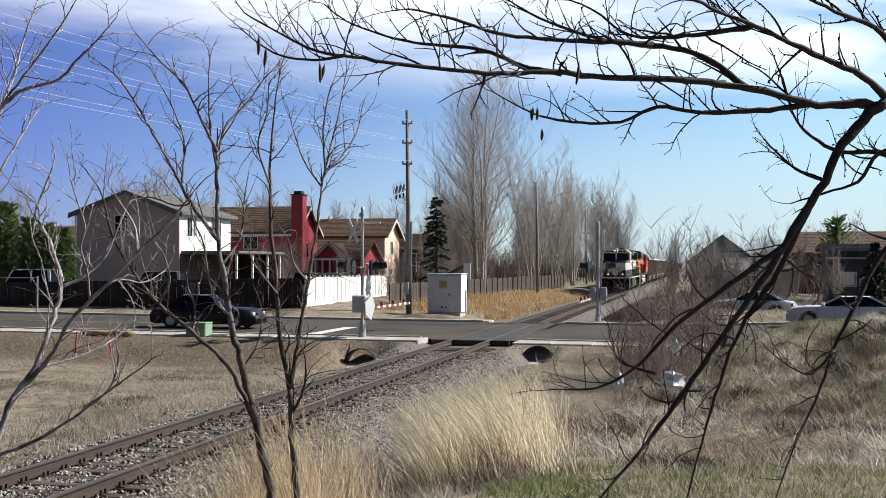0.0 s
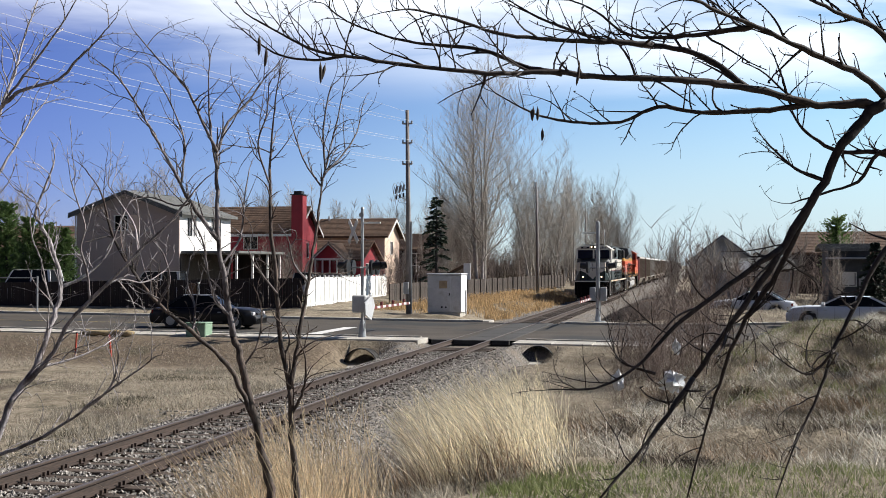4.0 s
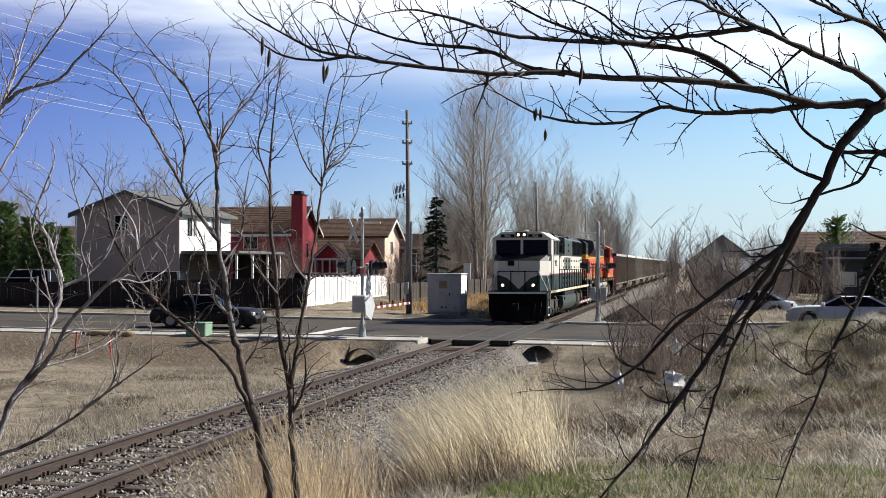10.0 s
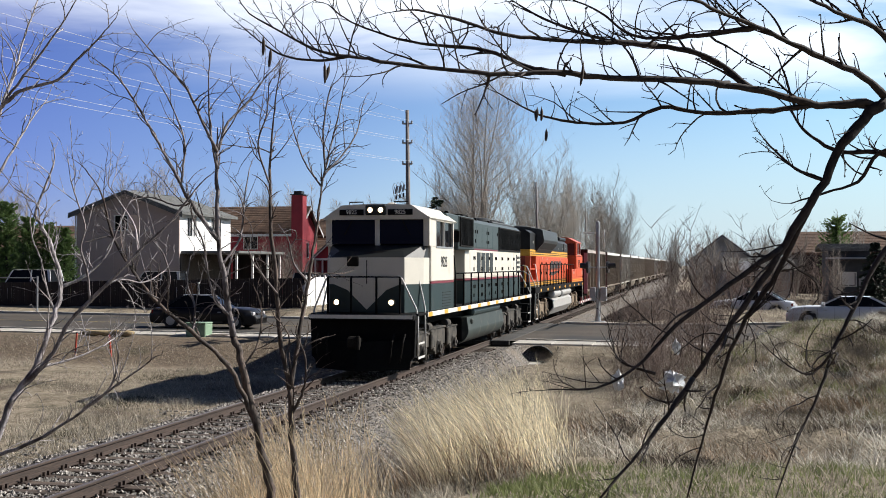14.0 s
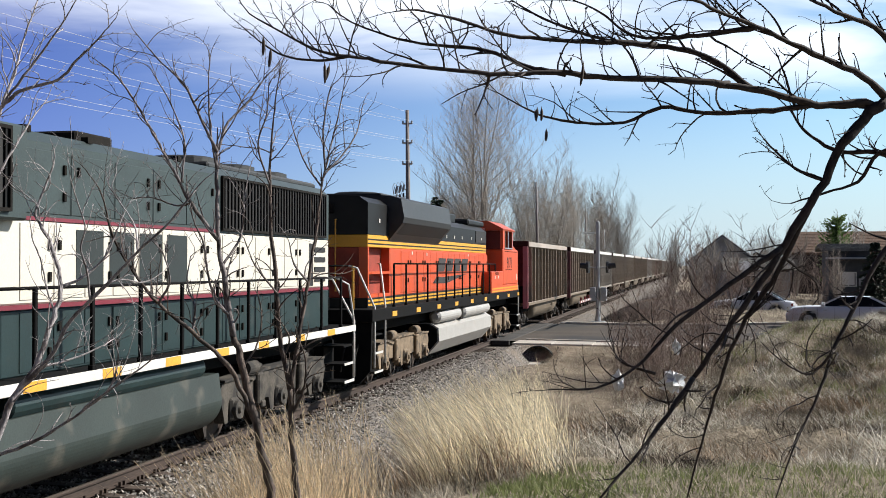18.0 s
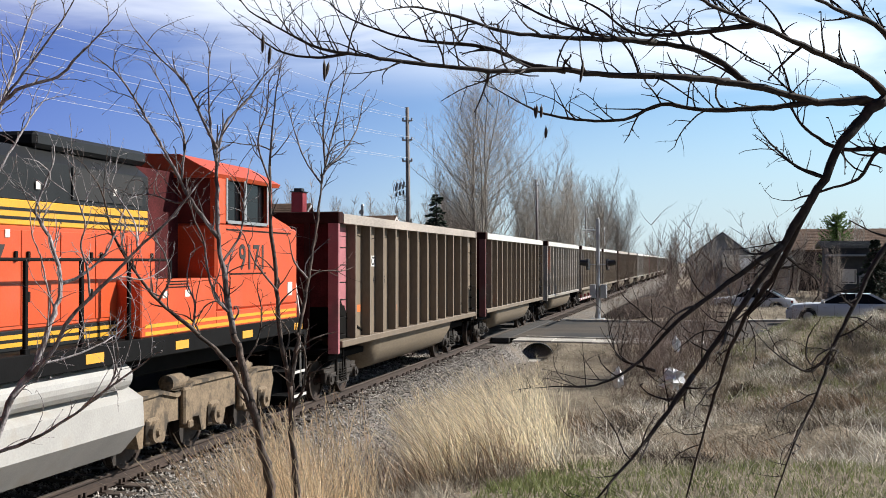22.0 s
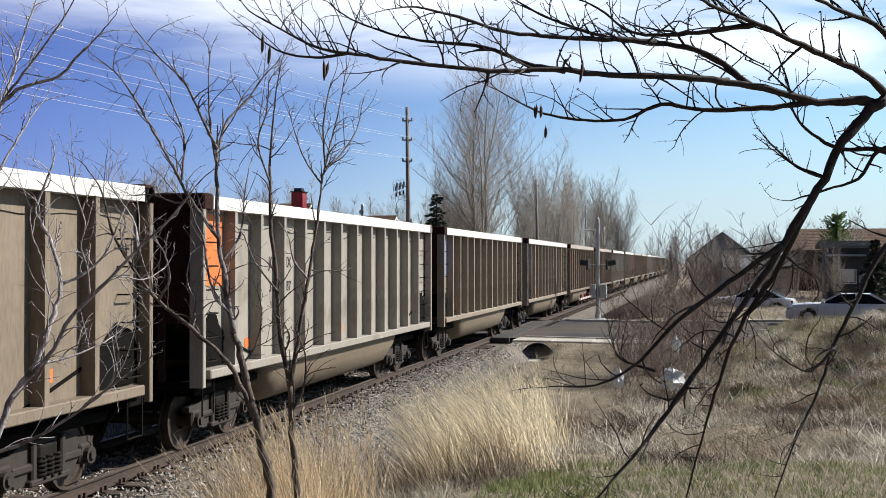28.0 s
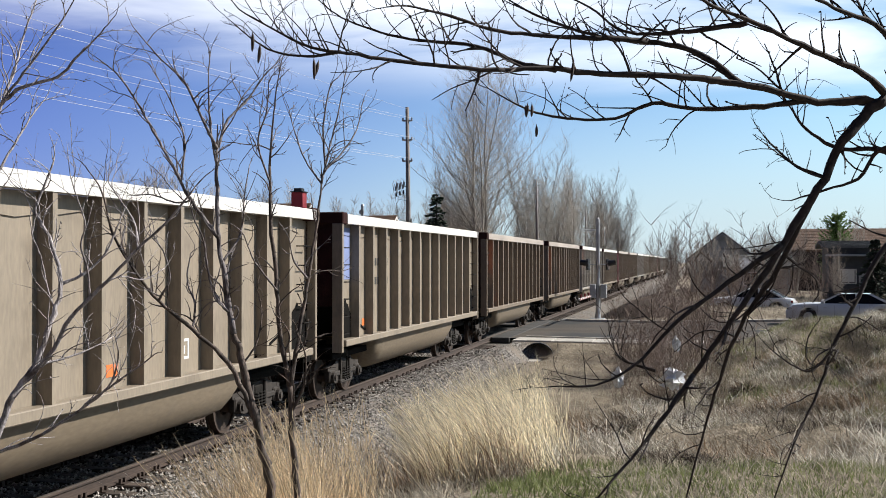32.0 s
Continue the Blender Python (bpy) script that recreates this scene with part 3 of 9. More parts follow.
def build_track():
    for sx in (-1, 1):
        mb = MB()
        prof = [(-.07, -.172), (.07, -.172), (.07, -.155), (.012, -.13), (.01, -.045), (.037, -.03), (.037, -.006), (.03, 0), (-.03, 0), (-.037, -.006), (-.037, -.03), (-.01, -.045), (-.012, -.13), (-.07, -.155)]
        prof = [(z, u + sx * 0.755) for u, z in prof]
        mb.prism(prof, 1, -40, 600)
        solo("rail", mb, M["rail"], "rusty steel rail on spiked tie plates", "rail", "rails of the track", kind="structure")
        head = MB().box(sx * .755 - .028, sx * .755 + .028, -40, 600, -.001, .004)
        solo("rail_head", head, M["rail_head"], "worn running surface of the rail", "rail", "rails of the track", kind="structure")
    t = MB().box(-1.3, 1.3, -.115, .115, -.36, -.178, .012).mesh("tie", M["tie"])
    pm = MB().box(-.18, .18, -.09, .09, 0, .014)
    for u, v in ((-.1, -.06), (.1, .06), (.1, -.06), (-.1, .06)):
        pm.box(u - .018, u + .018, v - .018, v + .018, .01, .075)
    plate = pm.mesh("tie_plate", M["rail"])
    n = 0
    y = -2.0
    while y < 120:
        if not 41.5 < y < 58.2:
            o = new("railroad_tie", t)
            o.matrix_basis = pose(random.uniform(-.04, .04), y, random.uniform(-.012, .004), 0, 0, random.uniform(-1.2, 1.2))
            tagged(o, "weathered dark wooden railroad tie in ballast", "railroad tie", "ties under the rails")
            if 4 < y < 38:
                for sx in (-.755, .755):
                    part("tie_plate", plate, None, o, at=(sx, 0, -.178))
        y += 0.53
        n += 1


build_track()

# ---- train ----
CARS = []          # (thing, offset of its origin behind the headlight)
WHEELS = []        # (wheelset, place on its truck, radius)
MESHES = {}


def text_mesh(text, size, mat, depth=0.004):
    cu = bpy.data.curves.new("lettering", "FONT")
    cu.body, cu.size, cu.extrude, cu.align_x, cu.align_y = text, size, depth, "CENTER", "CENTER"
    cu.offset = size * 0.012
    ob = bpy.data.objects.new("lettering", cu)
    scene.collection.objects.link(ob)
    bpy.context.view_layer.update()
    me = bpy.data.meshes.new_from_object(ob.evaluated_get(bpy.context.evaluated_depsgraph_get()))
    bpy.data.objects.remove(ob)
    bpy.data.curves.remove(cu)
    me.materials.clear()
    me.materials.append(mat)
    return me


def cached(key, make):
    if key not in MESHES:
        MESHES[key] = make()
    return MESHES[key]


def wheelset_mesh(r):
    mb = MB()
    for s in (-1, 1):
        prof = [(0.0, r * 0.30), (0.025, r * .32), (0.03, r * .86), (0.0, r * .88), (0.0, r), (.115, r * .985), (.12, r + .03), (.145, r + .025), (.145, r * .86), (.10, r * .8), (.09, r * .34), (.15, r * .3)]
        rows = []
        for u, rr in prof:
            rows.append([(s * (0.83 - u), rr * math.cos(a), rr * math.sin(a)) for a in [2 * math.pi * k / 28 for k in range(29)]])
        mb.grid(rows if s > 0 else rows[::-1])
        mb.cyl((s * .69, 0, 0), (s * 1.02, 0, 0), .1, .1, 12)
    mb.cyl((-.8, 0, 0), (.8, 0, 0), .09, .09, 10)
    return mb.mesh("wheelset", M["wheel"], False)


def spring_mesh(r, h, turns=5):
    mb = MB()
    pts = [(r * math.cos(a), r * math.sin(a), h * k / (turns * 10)) for k, a in [(k, k * 2 * math.pi / 10) for k in range(turns * 10 + 1)]]
    mb.ring_tube(pts, r * .24, 5)
    return mb.mesh("spring", M["truck_dark"], True)


def freight_truck(car, y):
    t = new("truck")
    t.parent = car
    t.location = (0, y, 0)
    part("bolster", MB().box(-1.1, 1.1, -.2, .2, .48, .75, .03), M["truck_dark"], t)
    frame_me = cached("gframe", lambda: MB().prism([(b, a) for a, b in [(.30, -.62), (.30, .62), (.42, .72), (.60, 1.08), (.68, 1.1), (.70, .75), (.80, .5), (.80, -.5), (.70, -.75), (.68, -1.1), (.60, -1.08), (.42, -.72)]][::-1], 0, -.06, .06).mesh("side_frame", M["truck_rust"]))
    frame_me2 = cached("gbrace", lambda: MB().box(-.09, .09, -.75, -.33, .46, .56, .02).box(-.09, .09, .33, .75, .46, .56, .02).box(-.1, .1, -.36, -.26, .32, .8, .02).box(-.1, .1, .26, .36, .32, .8, .02).box(-.12, .12, -.42, .42, .28, .36, .02).mesh("side_frame_rib", M["truck_rust"]))
    cap = cached("gcap", lambda: MB().cyl((-.02, 0, 0), (.1, 0, 0), .12, .11, 14).cyl((.1, 0, 0), (.13, 0, 0), .07, .06, 10).box(-.1, .04, -.16, .16, -.1, .16, .03).mesh("bearing_cap", M["truck_rust"]))
    spr = cached("gspring", lambda: spring_mesh(.075, .26))
    for s in (-1, 1):
        sf = part("side_frame", frame_me, None, t, at=(s * 1.0, 0, 0))
        part("side_frame_rib", frame_me2, None, t, at=(s * 1.02, 0, 0))
        for k in (-1, 0, 1):
            part("spring", spr, None, t, at=(s * 1.08, k * .16, .35))
        for k in (-.89, .89):
            part("bearing_cap", cap, None, t, at=pose(s * 1.06, k, .457, 0, 0, 0 if s > 0 else 180))
    wm = cached("w457", lambda: wheelset_mesh(.457))
    for k in (-.89, .89):
        w = part("wheelset", wm, None, t, at=(0, k, .457))
        WHEELS.append((w, (0, k, .457), .457))
    return t


def coupler(car, y, s):
    mb = MB().box(-.08, .08, y - .35, y + .35, .82, 1.0, .03).box(-.16, .16, y + s * .1, y + s * .42, .76, 1.06, .05)
    mb.cyl((.14, y + s * .38, .74), (.14, y + s * .38, 1.08), .06, .06, 8)
    part("coupler", mb, M["truck_dark"], car)


def bars(mb, y0, y1, z0, z1, n, x, thick=.006, gap=.35, slant=0.0):
    """A row of n upright letter-sized bars on the plane x."""
    w = (y1 - y0) / n
    for k in range(n):
        a, b = y0 + k * w, y0 + (k + 1 - gap) * w
        mb.prism([(a, z0), (b, z0), (b + slant, z1), (a + slant, z1)], 0, x, x + thick * (1 if x > 0 else -1))
    return mb


GON_LEN = 14.61


def gondola(variant, number):
    body_m, end_m, panel_full = M["gon_" + variant[0]], M["mark_" + variant[1]], variant[2]
    car = thing("coal_gondola", (0, 0, 0), variant[3], "freight car", "coal gondolas of the train")
    L = GON_LEN
    # the load-carrying box: side walls, sloped ends, open top
    for s in (-1, 1):
        mb = MB().box(s * 1.36, s * 1.39, .04, L - .04, 1.28, 3.72, .004)
        part("side_wall", mb, body_m, car)
        mb = MB().prism([(3.72, 1.40), (3.72, 1.60), (3.92, 1.60), (3.92, 1.52), (3.78, 1.40)] if s > 0 else [(3.72, -1.40), (3.78, -1.40), (3.92, -1.52), (3.92, -1.60), (3.72, -1.60)], 1, .32, L - .02)
        part("top_chord", mb, M["gon_chord_dusty" if variant[0] == "tan" else "gon_chord"], car, "worn bright aluminium top chord")
        part("side_sill", MB().box(s * 1.40, s * 1.60, .25, L - .25, 1.16, 1.30, .015), body_m, car)
        for k in range(12):
            pm2 = cached("posty%d%s" % (s, variant[0]), lambda: MB().add([(s * x, y, z) for z in (1.29, 3.725) for x, y in ((1.389, -.065), (1.585, -.05), (1.585, .05), (1.389, .065))],
                         [(0, 1, 5, 4), (1, 2, 6, 5), (2, 3, 7, 6), (3, 0, 4, 7), (0, 3, 2, 1), (4, 5, 6, 7)]).mesh("side_post", body_m))
            part("side_post", pm2, None, car, at=(0, 1.22 + k * 1.086, 0))
        for yy in (.05, L - .05):
            part("corner_post", MB().box(s * 1.36, s * 1.585, yy - .05, yy + .05, 1.05, 3.72, .01), body_m if yy > 1 else (end_m if panel_full else body_m), car)
        # the end marking and the black patches with uneven tops on the lower corners
        mb = MB()
        z0 = 1.32 if panel_full else 2.55
        mb.box(s * 1.390, s * 1.396, .11, 1.10, z0, 3.65)
        part("end_marking", mb, end_m, car, "%s painted end panel" % variant[1])
        for y0, y1, dr in ((.08, 1.14, 1), (L - 1.14, L - .08, -1)):
            n = 12
            pts = []
            rnd = random.Random(number * 7 + int(y0 * 10) + s)
            for k in range(n + 1):
                u = k / n
                yy = y0 + (y1 - y0) * u
                h = 1.75 + .38 * math.sin(u * 3.0) + rnd.uniform(-.05, .05)
                pts.append((yy, min(h, 2.3)))
            prof = [(y0, 1.31), (y1, 1.31)] + pts[::-1]
            part("soot_patch", MB().prism(prof, 0, s * 1.398, s * 1.402), M["soot"], car, "black patch over the lower end corner")
        rung = cached("rung%d" % s, lambda: MB().ring_tube([(s * 1.39, -.2, 0), (s * 1.54, -.2, 0), (s * 1.54, .2, 0), (s * 1.39, .2, 0)], .012, 6).mesh("ladder_rung", M["truck_dark"]))
        for y0 in (.42, L - .42):
            for k in range(6):
                part("ladder_rung", rung, None, car, at=(0, y0, 1.42 + k * .36))
        mb = MB()
        part("step", MB().ring_tube([(s * 1.5, .15, 1.2), (s * 1.5, .15, .62), (s * 1.5, .55, .62), (s * 1.5, .55, 1.2)], .014, 6), M["truck_dark"], car)
        part("step", MB().ring_tube([(s * 1.5, L - .55, 1.2), (s * 1.5, L - .55, .62), (s * 1.5, L - .15, .62), (s * 1.5, L - .15, 1.2)], .014, 6), M["truck_dark"], car)
        # lettering: what the posts leave to be read, else plain bars
        face = Euler((radians(90), 0, radians(90 if s > 0 else -90))).to_matrix().to_4x4()
        words = {"pink": (("CR", 3.19, 2.94, .27), ("X", 3.95, 2.94, .27), ("41", 3.27, 2.5, .25), ("026", 3.98, 2.5, .25)),
                 "orange": (("JG", 3.2, 2.91, .27), ("NX", 3.98, 2.91, .27), ("32", 3.22, 2.48, .25), ("687", 3.99, 2.48, .25), ("RG", 8.1, 2.95, .2))}.get(variant[1], ()) if variant[0] in ("tan", "grey") else ()
        if variant[1] == "pink":
            part("stencil_patch", MB().box(s * 1.390, s * 1.393, 2.98, 3.40, 2.82, 3.07), M["white"], car, "white painted patch")
            part("stencil_patch", MB().box(s * 1.390, s * 1.393, 3.77, 4.12, 2.82, 3.07), M["white"], car, "white painted patch")
        for word, yy, zz, size in words:
            part("reporting_mark", text_mesh(word, size, M["ink"], .002), None, car, "dark stencilled mark", at=Matrix.Translation((s * 1.396, yy, zz)) @ face)
        if not words:
            mb = MB()
            for zz in (2.4, 2.84):
                bars(mb, 3.0, 3.38, zz, zz + .17, 2, s * 1.392)
                bars(mb, 3.72, 4.2, zz, zz + .17, 3, s * 1.392)
            part("reporting_mark", mb, M["ink"], car, "dark stencilled mark")
        mb = MB()
        for k in range(3):
            bars(mb, 3.45, 4.1, 1.42 + k * .1, 1.47 + k * .1, 7, s * 1.392)
        part("small_stencils", mb, M["ink"], car)
        for yy, zz, ww in (((1.75, 1.82, .4), (4.8, 1.72, .45), (6.95, 1.73, .36), (9.05, 1.73, .36), (12.2, 1.6, .36)) if variant[1] == "pink" else ((2.0, 1.5, .35), (7.05, 1.45, .3), (12.2, 1.52, .3))):
            part("reflector", MB().box(s * 1.39, s * 1.396, yy, yy + ww, zz, zz + .16), M["mark_orange"], car, "orange reflective patch")
        part("load_placard", MB().box(s * 1.39, s * 1.397, 9.1, 9.42, 1.5, 1.54).box(s * 1.39, s * 1.397, 9.1, 9.42, 1.76, 1.8).box(s * 1.39, s * 1.397, 9.1, 9.14, 1.54, 1.76).box(s * 1.39, s * 1.397, 9.38, 9.42, 1.54, 1.76).box(s * 1.39, s * 1.395, 9.2, 9.3, 1.58, 1.7), M["white"], car, "white stencilled box")
    # belly
    prof = [(-1.42, 1.22), (-1.40, .85), (-1.25, .56), (-.95, .42), (-.3, .36), (.3, .36), (.95, .42), (1.25, .56), (1.40, .85), (1.42, 1.22)]
    mb = MB()
    rows = []
    for yy, k in ((3.05, 0.0), (3.1, .45), (3.3, .8), (3.7, 1.0), (L - 3.7, 1.0), (L - 3.3, .8), (L - 3.1, .45), (L - 3.05, 0.0)):
        rows.append([(x * (.97 + .03 * k), yy, 1.22 - (1.22 - z) * k) for x, z in prof])
    mb.grid(rows)
    part("belly_tub", mb, M["gon_belly"] if variant[0] != "grey" else M["gon_belly"], car, "dusty rounded lower tub", smooth=True)
    # ends
    for y0, d in ((0, 1), (L, -1)):
        part("end_wall", MB().box(-1.42, 1.42, y0 + d * .06, y0 + d * .10, 2.0, 3.74), M["gon_end"] if y0 else (M["gon_end_red"] if panel_full else M["gon_end"]), car)
        part("end_stencil", MB().box(-.2, .5, y0 - d * .002, y0 + d * .058, 3.42, 3.44).box(-.2, .5, y0 - d * .002, y0 + d * .058, 3.58, 3.60).box(-.1, .08, y0 - d * .002, y0 + d * .058, 3.47, 3.55).box(.14, .40, y0 - d * .002, y0 + d * .058, 3.47, 3.55), M["gon_chord_dusty"], car, "faded pale stencil on the end")
        part("end_chord", MB().box(-1.6, 1.6, y0, y0 + d * .30, 3.70, 3.95, .02), M["gon_end"], car)
        part("slope_sheet", MB().add([(-1.41, y0 + d * .1, 2.05), (1.41, y0 + d * .1, 2.05), (1.41, y0 + d * 2.9, 1.24), (-1.41, y0 + d * 2.9, 1.24), (-1.41, y0 + d * .1, 2.0), (1.41, y0 + d * .1, 2.0), (1.41, y0 + d * 2.9, 1.2), (-1.41, y0 + d * 2.9, 1.2)], [(0, 1, 2, 3), (7, 6, 5, 4), (0, 4, 5, 1), (2, 6, 7, 3), (1, 5, 6, 2), (0, 3, 7, 4)]), M["soot"], car)
        part("end_platform", MB().box(-1.5, 1.5, y0 + d * .02, y0 + d * .5, 1.02, 1.14, .02), M["soot"], car)
        for k in (-.9, -.3, .3, .9):
            part("end_post", MB().box(k - .06, k + .06, y0 + d * .0, y0 + d * .06, 1.12, 3.72, .01), M["gon_end"], car)
        # flat dark plate added to keep light out from under the car's end
        part("brake_rigging", MB().box(-1.2, 1.2, y0 + d * .5, y0 + d * 3.05, .86, 1.0, .02), M["soot"], car)
        part("centre_sill", MB().box(-.2, .2, y0 - d * .15, y0 + d * 3.2, .8, 1.1, .02), M["soot"], car)
        coupler(car, y0 - d * .45, -d)
    part("brake_pipe", MB().ring_tube([(.95, 3.2, .8), (.95, 2.4, .95), (.6, .5, .9), (.35, -.3, .75), (.3, -.5, .55)], .02, 6), M["truck_dark"], car)
    part("coal_load", MB().grid([[(x, yy, 3.42 + .22 * math.cos(x * .9) + .12 * noise.noise((x * 1.3, yy * 1.3, number * 3.1))) for x in (-1.41, -.9, -.4, .1, .6, 1.0, 1.41)] for yy in [.12 + .45 * k for k in range(33)] if yy < L - .1]), M["coal"], car, "black lump coal")
    freight_truck(car, 1.72)
    freight_truck(car, L - 1.72)
    return car


def loco_truck(loco, y, mat):
    t = new("truck")
    t.parent = loco
    t.location = (0, y, 0)
    r = .53
    key = mat.name
    beam = [(-2.62, .80), (-2.50, .56), (-2.42, .34), (-2.30, .34), (-2.27, .66), (-1.83, .66), (-1.80, .34), (-1.66, .34), (-1.55, .60), (-.50, .56), (-.40, .32), (-.26, .32), (-.22, .66),
            (.22, .66), (.26, .32), (.40, .32), (.50, .56), (1.55, .60), (1.66, .34), (1.80, .34), (1.83, .66), (2.27, .66), (2.30, .34), (2.42, .34), (2.50, .56), (2.62, .80),
            (2.52, 1.0), (1.75, 1.02), (1.3, .92), (.7, 1.06), (-.7, 1.06), (-1.3, .92), (-1.75, 1.02), (-2.52, 1.0)]
    fr = cached("lf" + key, lambda: MB().prism(beam, 0, -.09, .09).mesh("side_frame", mat))
    fl = cached("lfl" + key, lambda: MB().prism([(-.75, 1.06), (.75, 1.06), (1.3, .93), (1.8, 1.03), (2.5, 1.01), (2.5, 1.05), (1.75, 1.08), (1.3, .98), (.75, 1.11), (-.75, 1.11), (-1.3, .98), (-1.75, 1.08), (-2.5, 1.05), (-2.5, 1.01), (-1.8, 1.03), (-1.3, .93)][::-1], 0, -.15, .13).mesh("top_flange", mat))
    dr = cached("ldr" + key, lambda: MB().ring_tube([(0, -.26, 0), (0, -.24, 0), (0, .2, 0), (0, .22, 0)], [.07, .12, .12, .07], 16).cyl((0, .2, 0), (0, .46, 0), .045, .045, 8).mesh("brake_cylinder", mat))
    jb = cached("lj" + key, lambda: MB().box(-.16, .08, -.19, .19, -.18, .2, .04).cyl((.06, 0, 0), (.13, 0, 0), .17, .15, 16).cyl((.13, 0, 0), (.17, 0, 0), .07, .05, 10).mesh("journal_box", mat))
    spr = cached("lspr", lambda: spring_mesh(.085, .3))
    shoe = cached("lsh" + key, lambda: MB().prism([(b, a) for a, b in [(.16, -.02), (.16, .05), (.75, .08), (.8, .02), (.72, -.03), (.3, -.08)]], 0, -.05, .05).mesh("brake_shoe", M["truck_rust"]))
    pipe = cached("lsp", lambda: MB().ring_tube([(0, .2, .95), (0, .05, .6), (0, -.1, .35), (0, -.16, .12)], .025, 6).mesh("sand_pipe", M["truck_dark"]))
    link = cached("llk" + key, lambda: MB().box(-.05, .05, -.14, .14, .45, 1.0, .03).box(-.09, .09, -.08, .08, .4, .52, .02).mesh("damper", mat))
    part("bolster", MB().box(-1.0, 1.0, -2.3, 2.3, .75, 1.0, .03), M["truck_dark"], t)
    for s in (-1, 1):
        part("side_frame", fr, None, t, at=(s * 1.12, 0, 0))
        part("top_flange", fl, None, t, at=(s * 1.12, 0, 0))
        for k in (-2.05, 0, 2.05):
            part("journal_box", jb, None, t, at=pose(s * 1.18, k, r, 0, 0, 0 if s > 0 else 180))
            part("brake_shoe", shoe, None, t, at=(s * .95, k - .66, 0))
            part("spring", spr, None, t, at=(s * 1.02, k, .74))
        for k in (-1.35, 1.1):
            part("brake_cylinder", dr, None, t, at=(s * 1.2, k, 1.16))
        for k in (-1.05, 1.05):
            part("damper", link, None, t, at=(s * 1.26, k, .05))
        for k, z in ((-2.5, 0), (2.6, 180)):
            part("sand_pipe", pipe, None, t, at=pose(s * .95, k, 0, 0, 0, z))
    wm = cached("w53", lambda: wheelset_mesh(.53))
    for k in (-2.05, 0, 2.05):
        w = part("wheelset", wm, None, t, at=(0, k, r))
        WHEELS.append((w, (0, k, r), r))
    return t


def rail_line(loco, name, pts, r, mat, label=""):
    part(name, MB().ring_tube(pts, r, 8), mat, loco, label, smooth=True)


def stanchions(loco, s, y0, y1, step, z0, z1, mat):
    me = cached("stan%s%.2f" % (mat.name, z1 - z0), lambda: MB().box(-.022, .022, -.03, .03, 0, z1 - z0, .008).box(-.035, .035, -.05, .05, -.12, .06, .008).mesh("stanchion", mat))
    n = round((y1 - y0) / step)
    for k in range(n + 1):
        part("stanchion", me, None, loco, at=(s * 1.46, y0 + (y1 - y0) * k / n, z0))
    rail_line(loco, "handrail", [(s * 1.46, y0, z1), (s * 1.46, y1, z1)], .02, mat)


def hood_doors(loco, s, x, y0, y1, z0, z1, w, mat, latch=True):
    n = max(1, round((y1 - y0) / w))
    w = (y1 - y0) / n
    me = cached("door%.2f%.2f%s%d" % (w, z1 - z0, mat.name, s), lambda: MB().box(0, s * .012, .012, w - .012, .012, z1 - z0 - .012, .005).mesh("hood_door", mat))
    la = cached("latch%d" % s, lambda: MB().box(0, s * .03, -.025, .025, -.06, .06, .006).mesh("latch", M["truck_dark"]))
    for k in range(n):
        part("hood_door", me, None, loco, at=(s * x, y0 + k * w, z0))
        if latch:
            part("latch", la, None, loco, at=(s * (x + .012), y0 + (k + (.15 if k % 2 else .85)) * w, z0 + (z1 - z0) * .72))
            if k % 3 != 1:
                part("latch", la, None, loco, at=(s * (x + .012), y0 + (k + (.15 if k % 2 else .85)) * w, z0 + (z1 - z0) * .3))


def grille(loco, s, x, y0, y1, z0, z1, n, name="radiator_grille"):
    part(name, MB().box(s * x, s * (x + .012), y0, y1, z0, z1), M["grille"], loco, "dark louvred grille")
    sl = cached("slat%.2f%d" % (z1 - z0, s), lambda: MB().box(0, s * .03, -.014, .014, 0, z1 - z0).mesh("grille_slat", M["grille_slat"]))
    for k in range(n):
        part("grille_slat", sl, None, loco, at=(s * (x + .008), y0 + (y1 - y0) * (k + .5) / n, z0))
    fr = MB()
    for a, b, c, d in ((y0 - .04, y0, z0 - .04, z1 + .04), (y1, y1 + .04, z0 - .04, z1 + .04), (y0, y1, z0 - .04, z0), (y0, y1, z1, z1 + .04)):
        fr.box(s * x, s * (x + .045), a, b, c, d)
    part("grille_frame", fr, M["truck_dark"], loco)


def fan(loco, y, z, r=.6):
    part("roof_fan", MB().ring_tube([(0, y, z - .06), (0, y, z + .06), (0, y, z + .09)], [r, r, r * .86], 24), M["roof_metal"], loco)


def lamp_glow(loco, name, x, y, z, r, d):
    part(name, MB().ring_tube([(x, y, z), (x, y + d * .04, z), (x, y + d * .06, z)], [r * 1.25, r * 1.25, r], 16), M["truck_dark"], loco).location = (0, 0, 0)
    part("lens", MB().ring_tube([(x, y + d * .055, z), (x, y + d * .075, z)], [r, r * .8], 16), M["lamp_on"], loco, "lit white lamp lens")


